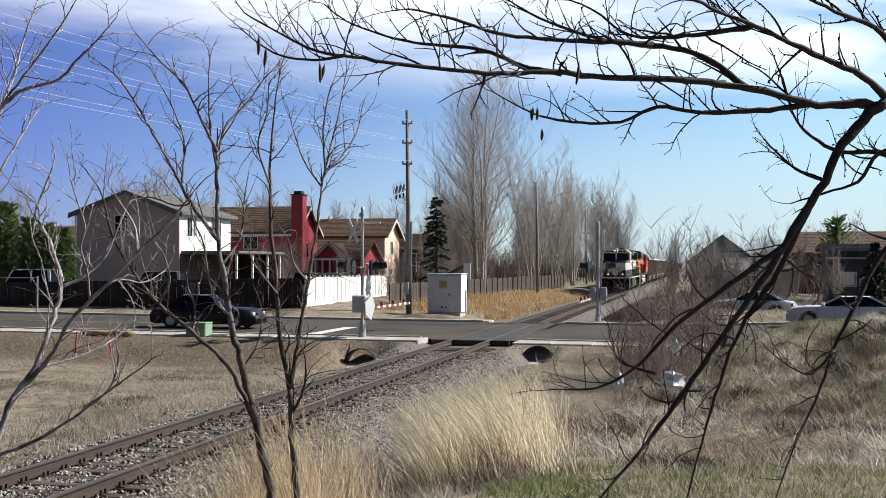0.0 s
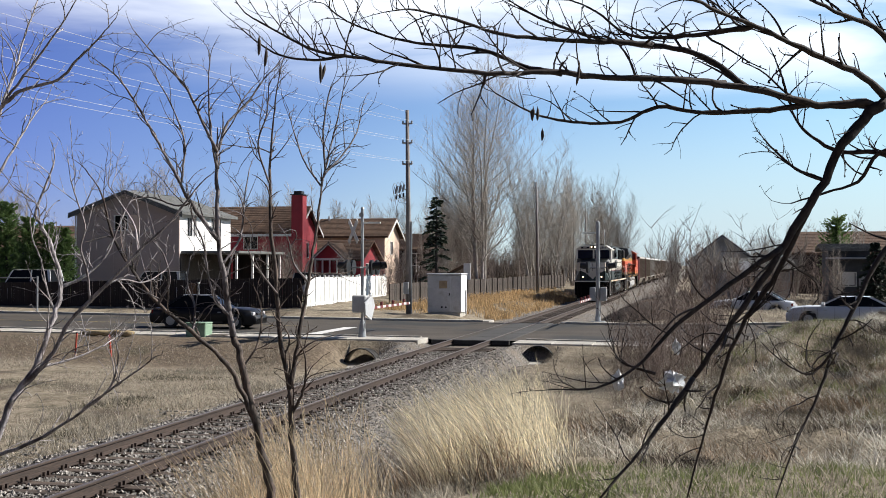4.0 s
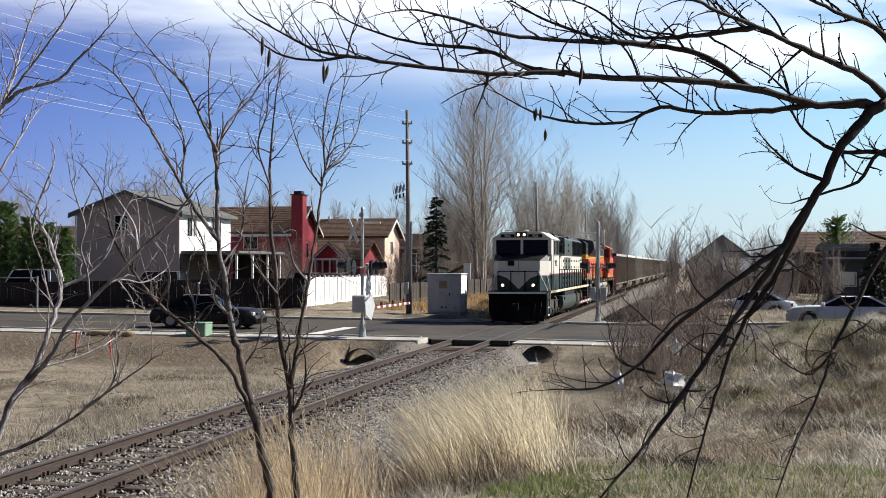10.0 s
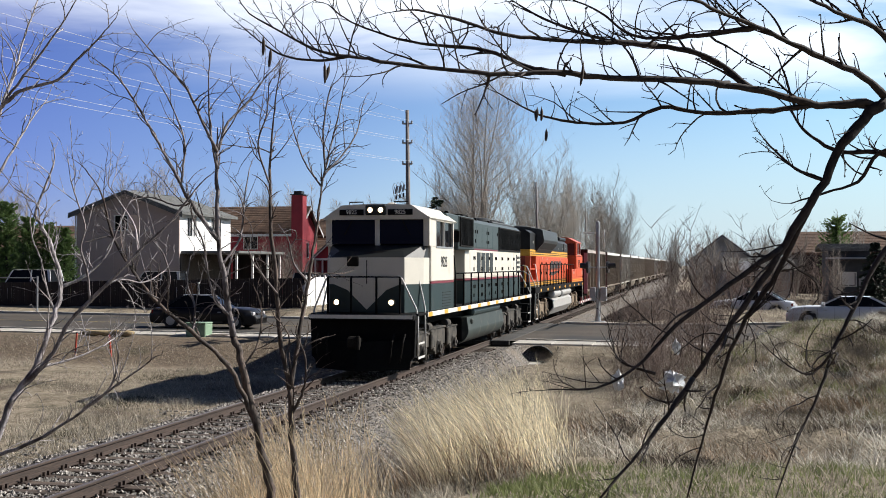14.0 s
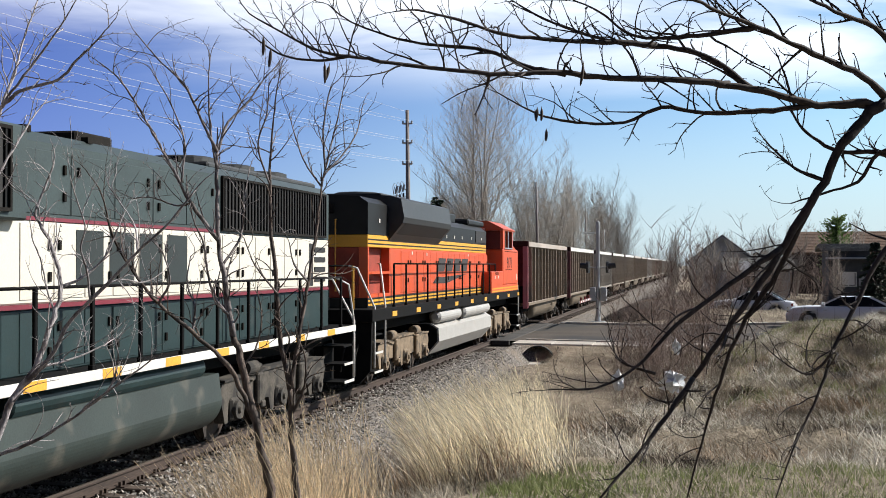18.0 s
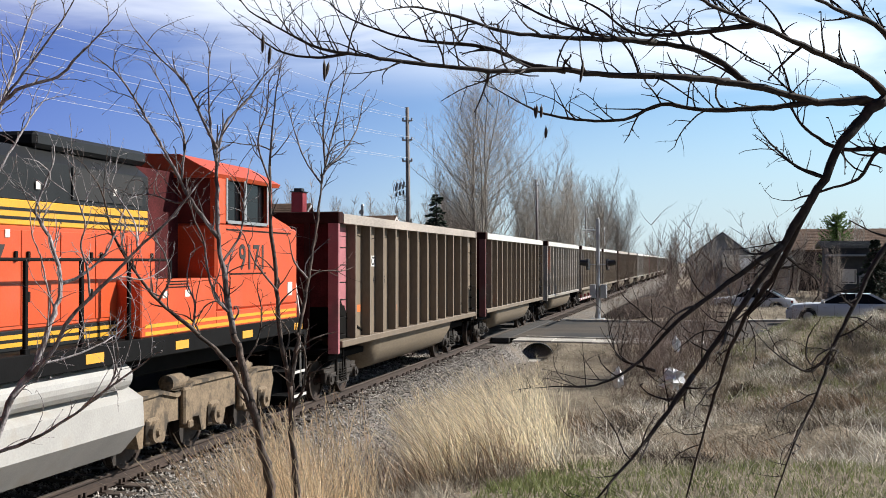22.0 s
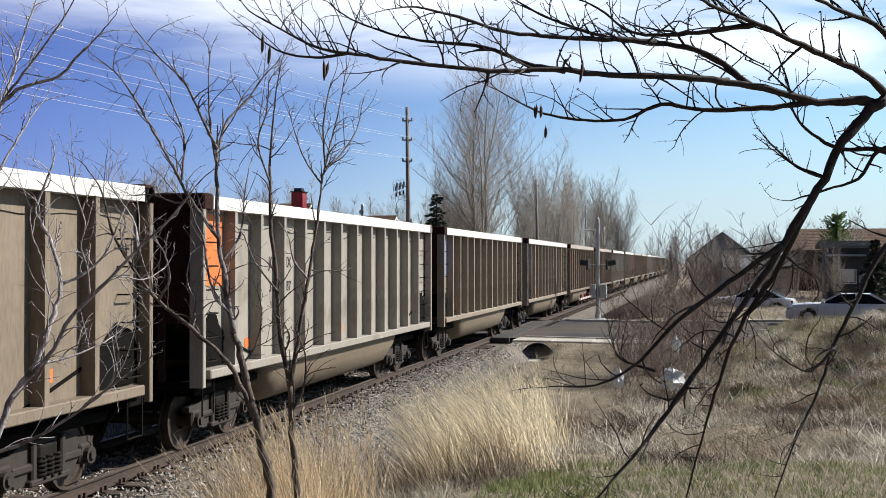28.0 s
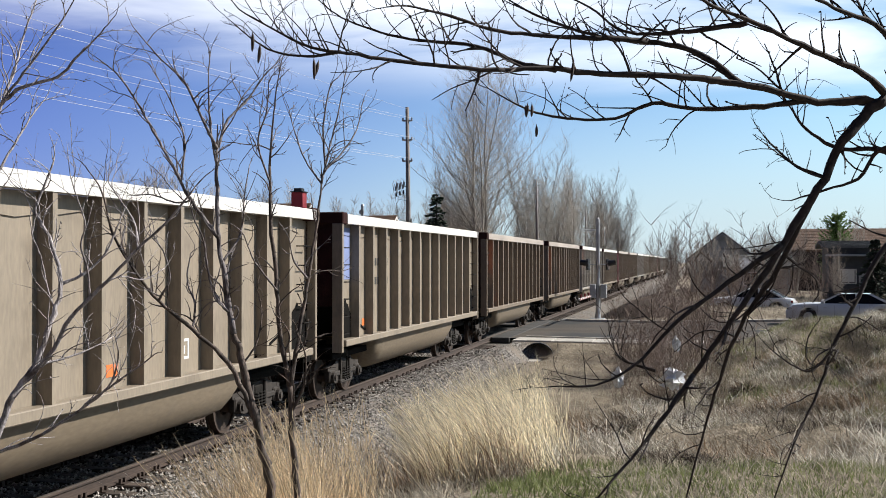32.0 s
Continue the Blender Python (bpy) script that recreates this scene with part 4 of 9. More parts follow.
def lead_locomotive():
    g = thing("locomotive", (0, 0, 0), "dark green and cream diesel locomotive with lit headlights", "locomotive", "locomotives of the train")
    gr, cr, dk = M["loco_green"], M["loco_cream"], M["truck_dark"]
    part("underframe", MB().box(-1.0, 1.0, -1.55, 18.85, 1.22, 1.56, .03), M["frame_black"], g)
    part("walkway", MB().box(-1.5, 1.5, -1.6, 18.95, 1.56, 1.63, .01), M["frame_black"], g)
    for s in (-1, 1):
        part("sill_stripe", MB().box(s * 1.49, s * 1.508, -.55, 18.9, 1.50, 1.63, .004), M["stripe_white"], g, "white reflective sill stripe")
        ys = (-.5, 1.5, 3.3, 4.9, 6.6, 8.3, 10.0, 11.7, 13.4, 15.2, 17.0)
        rp = cached("refl%d" % s, lambda: MB().box(s * 1.508, s * 1.513, 0, .46, 1.505, 1.625).mesh("reflector", M["stripe_yellow"]))
        for yy in ys:
            part("reflector", rp, None, g, "amber reflective patch", at=(0, yy, 0))
        # hood
        hx = 1.12
        for ya, yb, w in ((2.8, 6.3, .5), (6.302, 18.2, hx)):
            part("hood_lower", MB().box(s * 0, s * w, ya, yb, 1.63, 2.40, .02), gr, g)
            part("hood_stripe", MB().box(s * 0, s * (w + .003), ya, yb, 2.402, 2.458), M["maroon"], g)
            part("hood_middle", MB().box(s * 0, s * w, ya, yb, 2.46, 3.44, .02), cr, g)
        part("hood_upper", MB().prism([(3.445, 0), (3.445, s * hx), (4.38, s * hx), (4.52, s * .95), (4.56, 0)] if s > 0 else [(3.445, 0), (4.56, 0), (4.52, -.95), (4.38, -hx), (3.445, -hx)], 1, 7.0, 18.2), M["loco_grey_green"], g)
        part("hood_stripe", MB().box(s * 0, s * (hx + .004), 6.95, 12.6, 3.445, 3.49), M["maroon"], g)
        hood_doors(g, s, hx, 7.1, 17.0, 2.5, 3.42, .71, cr)
        hood_doors(g, s, hx, 7.1, 17.0, 1.66, 2.38, .71, gr)
        hood_doors(g, s, hx, 7.1, 12.5, 3.52, 4.3, 1.08, M["loco_grey_green"])
        grille(g, s, hx, 12.75, 17.9, 3.52, 4.34, 36)
        # blower housing
        part("blower_housing", MB().box(s * .4, s * 1.30, 4.45, 7.0, 3.42, 4.50, .03), M["loco_grey_green"], g)
        grille(g, s, 1.30, 4.6, 6.6, 3.55, 4.42, 14, "blower_grille")
        part("equipment_room", MB().box(s * 0, s * .72, 2.8, 4.45, 3.44, 4.02, .02), M["soot"], g)
        part("equipment_roof", MB().box(s * 0, s * 1.28, 2.8, 4.44, 4.02, 4.50, .03), M["loco_grey_green"], g)
        part("louvre", MB().box(s * .50, s * .52, 3.1, 4.3, 2.55, 3.15), M["grille"], g)
        # louvres behind the rear door
        for k in range(4):
            part("rear_louvre", MB().box(s * (hx + .001), s * (hx + .016), 17.3, 17.95, 2.58 + k * .2, 2.68 + k * .2), M["grille"], g)
        part("rear_louvre", MB().box(s * (hx + .001), s * (hx + .014), 16.95, 17.2, 2.5, 3.35), M["grille"], g)
        part("brand_lettering", bars(MB(), 8.3, 11.6, 2.64, 3.36, 4, s * (hx + .014), .006, .2), M["ink_green"], g, "dark green letter-shaped blocks")
        # cab
        part("cab_lower", MB().box(s * 0, s * 1.5, -.15, 2.78, 1.64, 2.40, .02), gr, g)
        part("cab_stripe", MB().box(s * 0, s * 1.503, -.15, 2.78, 2.402, 2.458), M["maroon"], g)
        part("cab_side", MB().box(s * 0, s * 1.5, -.15, 2.78, 2.46, 3.44, .02), cr, g)
        for y0, y1 in ((-.15, .45), (1.45, 1.56), (2.62, 2.78)):
            part("cab_post", MB().box(s * 1.40, s * 1.5, y0, y1, 3.44, 4.26, .01), cr, g)
        part("cab_header", MB().box(s * 1.40, s * 1.5, -.15, 2.78, 4.16, 4.27, .008), cr, g)
        for y0, y1 in ((.45, 1.45), (1.56, 2.62)):
            part("cab_window", MB().box(s * 1.43, s * 1.445, y0, y1, 3.44, 4.16), M["glass_dark"], g, "dark cab window glass")
        part("window_frame", MB().box(s * 1.5, s * 1.515, .42, .47, 3.42, 4.18).box(s * 1.5, s * 1.515, 2.58, 2.64, 3.42, 4.18).box(s * 1.5, s * 1.515, .47, 2.58, 3.4, 3.45).box(s * 1.5, s * 1.515, 1.47, 1.52, 3.45, 4.16), M["silver"], g)
        part("road_number", text_mesh("9825", .42, M["ink"], .003), None, g, "black road number", at=Matrix.Translation((s * 1.506, 1.45, 3.0)) @ Euler((radians(90), 0, radians(90 if s > 0 else -90))).to_matrix().to_4x4())
        part("cab_vents", MB().box(s * 1.5, s * 1.512, 1.2, 2.3, 1.72, 1.74).box(s * 1.5, s * 1.512, 1.2, 2.3, 1.8, 1.82).box(s * 1.5, s * 1.512, 1.2, 2.3, 1.88, 1.9).box(s * 1.5, s * 1.512, 1.2, 2.3, 1.96, 1.98).box(s * 1.5, s * 1.512, 1.2, 2.3, 2.04, 2.06).box(s * 1.5, s * 1.512, 1.2, 2.3, 2.12, 2.14), M["grille"], g)
        part("mirror", MB().box(s * 1.52, s * 1.7, 2.66, 2.7, 3.6, 3.95, .01), dk, g)
        # handrails
        stanchions(g, s, 3.2, 18.0, 1.23, 1.63, 2.66, M["frame_black"])
        rail_line(g, "grab_rail", [(s * 1.46, 3.2, 2.66), (s * 1.46, 3.0, 3.2), (s * 1.46, 2.85, 3.2)], .02, M["frame_black"])
        rail_line(g, "step_handrail", [(s * .95, -1.62, 2.62), (s * 1.05, -1.62, 2.55), (s * 1.42, -1.52, 1.75), (s * 1.46, -1.5, 1.55), (s * 1.46, -1.5, .5)], .025, M["rail_silver"])
        rail_line(g, "step_handrail", [(s * 1.28, -.62, 3.2), (s * 1.28, -.7, 2.55), (s * 1.46, -.72, 1.75), (s * 1.48, -.72, .48)], .025, M["rail_silver"])
        rail_line(g, "step_handrail", [(s * 1.2, 18.4, 2.66), (s * 1.44, 18.6, 2.5), (s * 1.47, 18.85, 1.8), (s * 1.47, 18.85, .5)], .022, M["rail_silver"])
        rail_line(g, "step_handrail", [(s * .6, 19.0, 2.66), (s * .95, 19.0, 2.6), (s * 1.44, 19.0, 1.7), (s * 1.44, 19.0, .5)], .022, M["rail_silver"])
        for yy in (-1.1, 18.62):
            part("step_well", MB().box(s * 1.0, s * 1.45, yy - .38, yy + .3, .42, .46, .008).box(s * 1.0, s * 1.45, yy - .38, yy + .3, .8, .84, .008).box(s * 1.0, s * 1.45, yy - .38, yy + .3, 1.18, 1.22, .008).box(s * .95, s * 1.0, yy - .38, yy + .3, .42, 1.3), M["frame_black"], g)
            part("step_edge", MB().box(s * 1.455, s * 1.47, yy - .38, yy + .3, .42, .48).box(s * 1.455, s * 1.47, yy - .38, yy + .3, .8, .85), M["rail_silver"], g)
        lamp_glow(g, "ditch_light", s * .76, -1.58, 1.92, .08, -1)
        part("number_board", MB().box(s * .35, s * 1.05, -.50, -.475, 4.3, 4.46), M["glass_dark"], g)
        part("number_digits", text_mesh("9825", .16, M["stripe_white"], .002), None, g, at=Matrix.Translation((s * .7, -.505, 4.38)) @ Euler((radians(90), 0, 0)).to_matrix().to_4x4())
        rail_line(g, "roof_bracket", [(s * .45, -.2, 4.55), (s * .45, -.2, 4.68), (s * .85, -.2, 4.68), (s * .85, -.2, 4.5)], .018, dk)
        part("windshield", MB().box(s * .07, s * 1.32, -.33, -.315, 3.5, 4.18), M["glass_blue"], g, "tinted blue windshield pane")
        part("wiper", MB().ring_tube([(s * .7, -.345, 4.2), (s * .95, -.35, 3.75)], .012, 5), dk, g)
        part("windshield_post", MB().box(s * 1.32, s * 1.5, -.35, -.14, 3.44, 4.26, .015), cr, g)
        part("air_reservoir", MB().ring_tube([(s * 1.2, 6.6, 1.35), (s * 1.2, 6.68, 1.35), (s * 1.2, 11.6, 1.35), (s * 1.2, 11.68, 1.35)], [.08, .17, .17, .08], 16), gr, g, smooth=False)
    part("windshield_post", MB().box(-.07, .07, -.35, -.2, 3.44, 4.26, .015), cr, g)
    part("windshield_header", MB().box(-1.5, 1.5, -.35, -.14, 4.18, 4.27, .01), cr, g)
    part("cab_back", MB().box(-1.45, 1.45, 2.7, 2.76, 3.44, 4.26), M["grille"], g)
    part("cab_roof", MB().prism([(4.22, -1.54), (4.58, -1.0), (4.62, 0), (4.58, 1.0), (4.22, 1.54), (4.18, 1.5), (4.18, -1.5)], 1, -.46, 3.05), cr, g, "white arched cab roof")
    # nose, built of faces so that it tapers to the front
    plan0 = [(-1.45, -.15), (-1.38, -.55), (-1.05, -1.35), (1.05, -1.35), (1.38, -.55), (1.45, -.15)]
    for nm, za, zb, mat in (("nose_lower", 1.64, 2.40, gr), ("nose_upper", 2.40, 3.12, cr)):
        part(nm, MB().prism(plan0, 2, za + .001, zb), mat, g)
    rim = [(x, y, 3.12) for x, y in plan0]
    top = [(-1.40, -.2, 3.50), (-1.30, -.35, 3.46), (-.9, -.95, 3.3), (.9, -.95, 3.3), (1.30, -.35, 3.46), (1.40, -.2, 3.50)]
    part("nose_top", MB().add(rim + top, [(i, i + 1, i + 7, i + 6) for i in range(5)] + [tuple(range(6, 12))]), M["nose_dark"], g)
    part("nose_chevron", MB().prism([(2.41, -.95), (2.41, .95), (2.25, .55), (1.72, 0), (2.25, -.55)], 1, -1.362, -1.351), cr, g, "cream chevron on the nose")
    part("nose_door_seam", MB().box(-.012, .012, -1.358, -1.352, 1.75, 3.05), dk, g)
    part("nose_light", MB().box(-.55, -.22, -1.40, -1.352, 2.88, 3.15, .04), dk, g)
    for k in (-1, 1):
        lamp_glow(g, "headlight", k * .15, -.48, 4.44, .078, -1)
    part("headlight_housing", MB().box(-.3, .3, -.52, -.46, 4.30, 4.58, .03), M["nose_dark"], g)
    # front end
    part("anticlimber", MB().box(-1.45, 1.45, -1.95, -1.5, 1.46, 1.62, .03), M["frame_black"], g)
    part("anticlimber_stripe", MB().box(-1.42, 1.42, -1.96, -1.951, 1.5, 1.6), M["stripe_white"], g)
    part("pilot", MB().prism([(1.46, -1.45), (1.46, 1.45), (.5, 1.42), (.2, 1.15), (.2, -1.15), (.5, -1.42)], 1, -1.74, -1.58), M["frame_black"], g)
    part("plow", MB().add([(-1.35, -1.75, .95), (0, -2.15, .9), (1.35, -1.75, .95), (-1.3, -1.75, .16), (0, -2.3, .14), (1.3, -1.75, .16)], [(0, 1, 4, 3), (1, 2, 5, 4), (3, 4, 1, 0), (4, 5, 2, 1)]), M["frame_black"], g)
    coupler(g, -2.25, -1)
    coupler(g, 19.3, 1)
    for k in (-1.0, -.35, .35, 1.0):
        part("end_stanchion", MB().box(k - .025, k + .025, -1.66, -1.6, 1.6, 2.6, .008), M["frame_black"], g)
    rail_line(g, "end_handrail", [(-1.0, -1.63, 2.6), (1.0, -1.63, 2.6)], .02, M["frame_black"])
    rail_line(g, "end_handrail", [(-.9, 18.98, 2.66), (.9, 18.98, 2.66)], .02, M["frame_black"])
    for k in (-1.2, -.9, .9, 1.2):
        part("air_hose", MB().ring_tube([(k, -1.85, 1.1), (k, -2.05, .9), (k * .95, -2.05, .5), (k * .9, -2.0, .35)], .025, 6), dk, g)
    # roof
    for yy in (13.6, 15.3, 17.0):
        fan(g, yy, 4.69)
    part("exhaust_pipe", MB().box(-.35, .35, 9.6, 10.6, 4.5, 4.78, .03), dk, g)
    part("radiator_cap", MB().box(-.9, .9, 12.7, 18.0, 4.5, 4.62, .04), M["roof_metal"], g)
    part("antenna_dome", MB().ring_tube([(0, 1.2, 4.6), (0, 1.2, 4.7), (0, 1.2, 4.74)], [.16, .15, .06], 14), cr, g)
    for k in (-.18, 0, .18):
        part("horn_bell", MB().ring_tube([(k, 8.0, 4.68), (k, 7.7, 4.7), (k, 7.62, 4.7)], [.03, .05, .1], 12), dk, g)
    for k in (7.4, 8.8, 11.4):
        part("lifting_lug", MB().box(.9, 1.0, k, k + .12, 4.5, 4.58), dk, g)
    # tank and trucks
    part("fuel_tank", MB().prism([(1.22, -1.36), (1.22, 1.36)] + [(.80 - .50 * math.sin(k * math.pi / 32), 1.42 - .62 * (1 - math.cos(k * math.pi / 32))) for k in range(17)] + [(.80 - .50 * math.sin(k * math.pi / 32), -1.42 + .62 * (1 - math.cos(k * math.pi / 32))) for k in range(16, -1, -1)], 1, 5.4, 12.1), M["tank_green"], g, "dull dark green fuel tank")
    part("tank_end", MB().box(-1.2, 1.2, 5.36, 5.398, .45, 1.2, .03), M["frame_black"], g)
    part("fuel_filler", MB().box(1.38, 1.46, 5.9, 6.1, .98, 1.15, .03), M["tank_green"], g)
    loco_truck(g, 1.95, M["truck_dust"])
    loco_truck(g, 15.1, M["truck_dust"])
    CARS.append((g, 0.0))


def second_locomotive():
    o = 31.0
    g = thing("locomotive", (0, 0, 0), "orange, yellow and black diesel locomotive running cab last", "locomotive", "locomotives of the train")
    org, blk, yel, dk = M["loco_orange"], M["loco_black"], M["loco_yellow"], M["truck_dark"]
    y0, y1 = 21.1 - o, 36.2 - o          # long hood
    hx = 1.12
    part("underframe", MB().box(-1.0, 1.0, 20.3 - o, 41.35 - o, 1.3, 1.62, .03), M["frame_black"], g)
    part("walkway", MB().box(-1.5, 1.5, 20.2 - o, 41.45 - o, 1.62, 1.90, .012), M["frame_black"], g)
    rp = {s: cached("refl2%d" % s, lambda: MB().box(s * 1.5, s * 1.507, 0, .42, 1.68, 1.80).mesh("reflector", M["stripe_yellow"])) for s in (-1, 1)}
    for s in (-1, 1):
        for k in range(9):
            part("reflector", rp[s], None, g, "amber reflective patch", at=(0, 21.9 - o + k * 2.4, 0))
        part("hood_base", MB().box(0, s * hx, y0, y1, 1.9, 2.14, .01), blk, g)
        for k in range(2):
            part("yellow_pinstripe", MB().box(s * hx, s * (hx + .004), y0 + .02, y1, 1.95 + k * .09, 2.0 + k * .09), yel, g)
        part("hood_side", MB().box(0, s * hx, y0 + 2.0, y1, 2.14, 3.34, .015), org, g)
        # the recessed doors carry their shade in a darker red
        part("hood_end_cabinet", MB().box(0, s * (hx - .22), y0, y0 + 2.0, 2.14, 3.34, .015), M["red_screen"], g, "cabinet doors coloured dark red for the recess shade")
        part("cabinet_frame", MB().box(s * (hx - .22), s * hx, y0, y0 + .09, 2.14, 3.34).box(s * (hx - .22), s * hx, y0 + 1.9, y0 + 2.0, 2.14, 3.34).box(s * (hx - .22), s * hx, y0 + .09, y0 + 1.9, 2.14, 2.22).box(s * (hx - .22), s * hx, y0 + .09, y0 + 1.9, 2.7, 2.76), org, g)
        part("yellow_band", MB().box(0, s * hx, y0, y1, 3.345, 3.64, .01), yel, g)
        for k in range(2):
            part("black_pinstripe", MB().box(s * hx, s * (hx + .004), y0 + .01, y1, 3.41 + k * .1, 3.445 + k * .1), blk, g)
        part("hood_top", MB().prism([(3.645, 0), (3.645, s * hx), (4.40, s * hx), (4.55, s * .9), (4.6, 0)] if s > 0 else [(3.645, 0), (4.6, 0), (4.55, -.9), (4.40, -hx), (3.645, -hx)], 1, y0, 22.9 - o), blk, g)
        part("hood_top", MB().prism([(3.645, 0), (3.645, s * hx), (4.12, s * hx), (4.30, s * .9), (4.34, 0)] if s > 0 else [(3.645, 0), (4.34, 0), (4.30, -.9), (4.12, -hx), (3.645, -hx)], 1, 28.4 - o, y1), blk, g)
        # flared radiator wing
        prof = [(3.5, 0), (3.5, 1.1), (3.98, 1.50), (4.12, 1.53), (4.58, 1.45), (4.66, 1.2), (4.7, 0)]
        prof = [(z, s * x) for z, x in prof]
        part("radiator_wing", MB().prism(prof if s > 0 else prof[::-1], 1, 22.9 - o, 28.4 - o), M["wing_grey"], g, "dark grey flared radiator wing")
        part("wing_screen", MB().add([(s * 1.125, 23.1 - o, 3.54), (s * 1.125, 28.2 - o, 3.54), (s * 1.502, 28.2 - o, 3.965), (s * 1.502, 23.1 - o, 3.965)], [(0, 1, 2, 3) if s < 0 else (3, 2, 1, 0)]), M["grille"], g)
        hood_doors(g, s, hx, 24.1 - o, 36.4 - o, 2.18, 3.3, .82, org)
        part("end_vent", MB().box(s * hx, s * (hx + .02), 34.2 - o, 36.0 - o, 3.7, 4.1), M["grille"], g)
        lt = cached("wmark%d" % s, lambda: MB().box(0, s * .008, 0, .09, 0, .09).mesh("warning_label", M["stripe_white"]))
        for yy, zz in ((22.0, 3.95), (29.5, 3.75), (30.6, 3.76), (31.8, 3.76), (33.4, 3.78), (35.2, 3.8), (25.2, 3.2), (26.9, 3.18), (32.8, 3.2)):
            part("warning_label", lt, None, g, at=(s * (hx + .013), yy - o, zz))
        # brand blocks and sweep
        mb = MB()
        bars(mb, 28.25 - o, 32.75 - o, 2.72, 3.12, 4, s * (hx + .014), .006, .15, slant=.22 if s > 0 else -.22)
        part("brand_lettering", mb, M["ink"], g, "black letter-shaped slanted blocks")
        part("brand_sweep", MB().prism([(27.7 - o, 2.38), (29.5 - o, 2.36), (32.6 - o, 2.62), (29.0 - o, 2.55), (28.2 - o, 2.58)], 0, s * (hx + .014), s * (hx + .020)), M["ink"], g, "black tapering sweep")
        # cab
        part("cab_side", MB().box(0, s * 1.5, 37.7 - o, 41.25 - o, 2.16, 3.52, .04), org, g)
        part("cab_base", MB().box(0, s * 1.498, 37.7 - o, 41.25 - o, 1.9, 2.16, .01), org, g)
        for k in range(2):
            part("yellow_pinstripe", MB().box(s * 1.498, s * 1.504, 35.4 - o, 41.2 - o, 1.93 + k * .1, 1.98 + k * .1), yel, g)
        part("side_cabinet", MB().box(s * hx, s * 1.498, 35.3 - o, 37.7 - o, 1.9, 2.68, .02), org, g)
        # near-black red puts the shade of this recess into its colour
        part("cab_recess", MB().box(0, s * .85, 36.2 - o, 37.7 - o, 2.68, 4.3), M["gon_end_red"], g)
        for a, b in ((37.7, 38.05), (38.78, 38.88), (39.8, 40.0)):
            part("cab_post", MB().box(s * 1.38, s * 1.5, a - o, b - o, 3.52, 4.3, .01), org, g)
        for a, b in ((38.05, 38.78), (38.88, 39.8)):
            part("cab_window", MB().box(s * 1.41, s * 1.425, a - o, b - o, 3.58, 4.24), M["glass_dark"], g, "dark cab window glass")
        part("window_frame", MB().box(s * 1.5, s * 1.513, 38.03 - o, 38.09 - o, 3.56, 4.26).box(s * 1.5, s * 1.513, 38.75 - o, 38.85 - o, 3.56, 4.26).box(s * 1.5, s * 1.513, 39.74 - o, 39.8 - o, 3.56, 4.26).box(s * 1.5, s * 1.513, 38.09 - o, 39.74 - o, 3.53, 3.58), M["silver"], g)
        part("road_number", text_mesh("9171", .58, M["ink"], .003), None, g, "black road number", at=Matrix.Translation((s * 1.506, 39.12 - o, 2.98)) @ Euler((radians(90), 0, radians(90 if s > 0 else -90))).to_matrix().to_4x4())
        part("door_seam", MB().box(s * 1.5, s * 1.506, 38.2 - o, 39.7 - o, 2.72, 2.745), dk, g)
        part("door_seam", MB().box(s * 1.5, s * 1.506, 38.05 - o, 40.9 - o, 3.42, 3.445), dk, g)
        part("data_label", MB().box(s * 1.5, s * 1.507, 40.75 - o, 40.98 - o, 2.32, 2.56), M["stripe_white"], g)
        for yy in (35.9, 36.6):
            part("data_label", MB().box(s * 1.498, s * 1.505, yy - o, yy + .16 - o, 2.42, 2.52), M["stripe_white"], g)
        for k in range(3):
            part("cab_vent", MB().box(s * 1.498, s * 1.506, 36.0 - o, 36.7 - o, 2.56 + k * .04, 2.575 + k * .04), dk, g)
        stanchions(g, s, 22.2 - o, 36.2 - o, 1.16, 1.9, 2.95, M["frame_black"])
        rail_line(g, "step_handrail", [(s * .9, 20.3 - o, 2.9), (s * 1.1, 20.3 - o, 2.85), (s * 1.46, 20.5 - o, 1.95), (s * 1.46, 20.5 - o, .55)], .025, M["rail_silver"])
        rail_line(g, "step_handrail", [(s * 1.2, 21.7 - o, 2.95), (s * 1.3, 21.5 - o, 2.95), (s * 1.46, 21.4 - o, 1.95), (s * 1.46, 21.4 - o, .6)], .025, M["rail_silver"])
        rail_line(g, "step_handrail", [(s * 1.4, 41.4 - o, 2.6), (s * 1.46, 41.5 - o, 1.9), (s * 1.46, 41.55 - o, .6)], .022, M["rail_silver"])
        rail_line(g, "step_handrail", [(s * 1.2, 41.75 - o, 2.5), (s * 1.3, 41.85 - o, 2.0), (s * 1.36, 41.9 - o, .6)], .022, M["rail_silver"])
        for yy in (20.85, 41.5):
            part("step_well", MB().box(s * 1.0, s * 1.45, yy - .35 - o, yy + .35 - o, .42, .46, .008).box(s * 1.0, s * 1.45, yy - .35 - o, yy + .35 - o, .86, .9, .008).box(s * 1.0, s * 1.45, yy - .35 - o, yy + .35 - o, 1.28, 1.32, .008).box(s * .95, s * 1.0, yy - .35 - o, yy + .35 - o, .42, 1.4), M["frame_black"], g)
            part("step_edge", MB().box(s * 1.455, s * 1.47, yy - .35 - o, yy + .35 - o, .42, .47).box(s * 1.455, s * 1.47, yy - .35 - o, yy + .35 - o, .86, .91), M["rail_silver"], g)
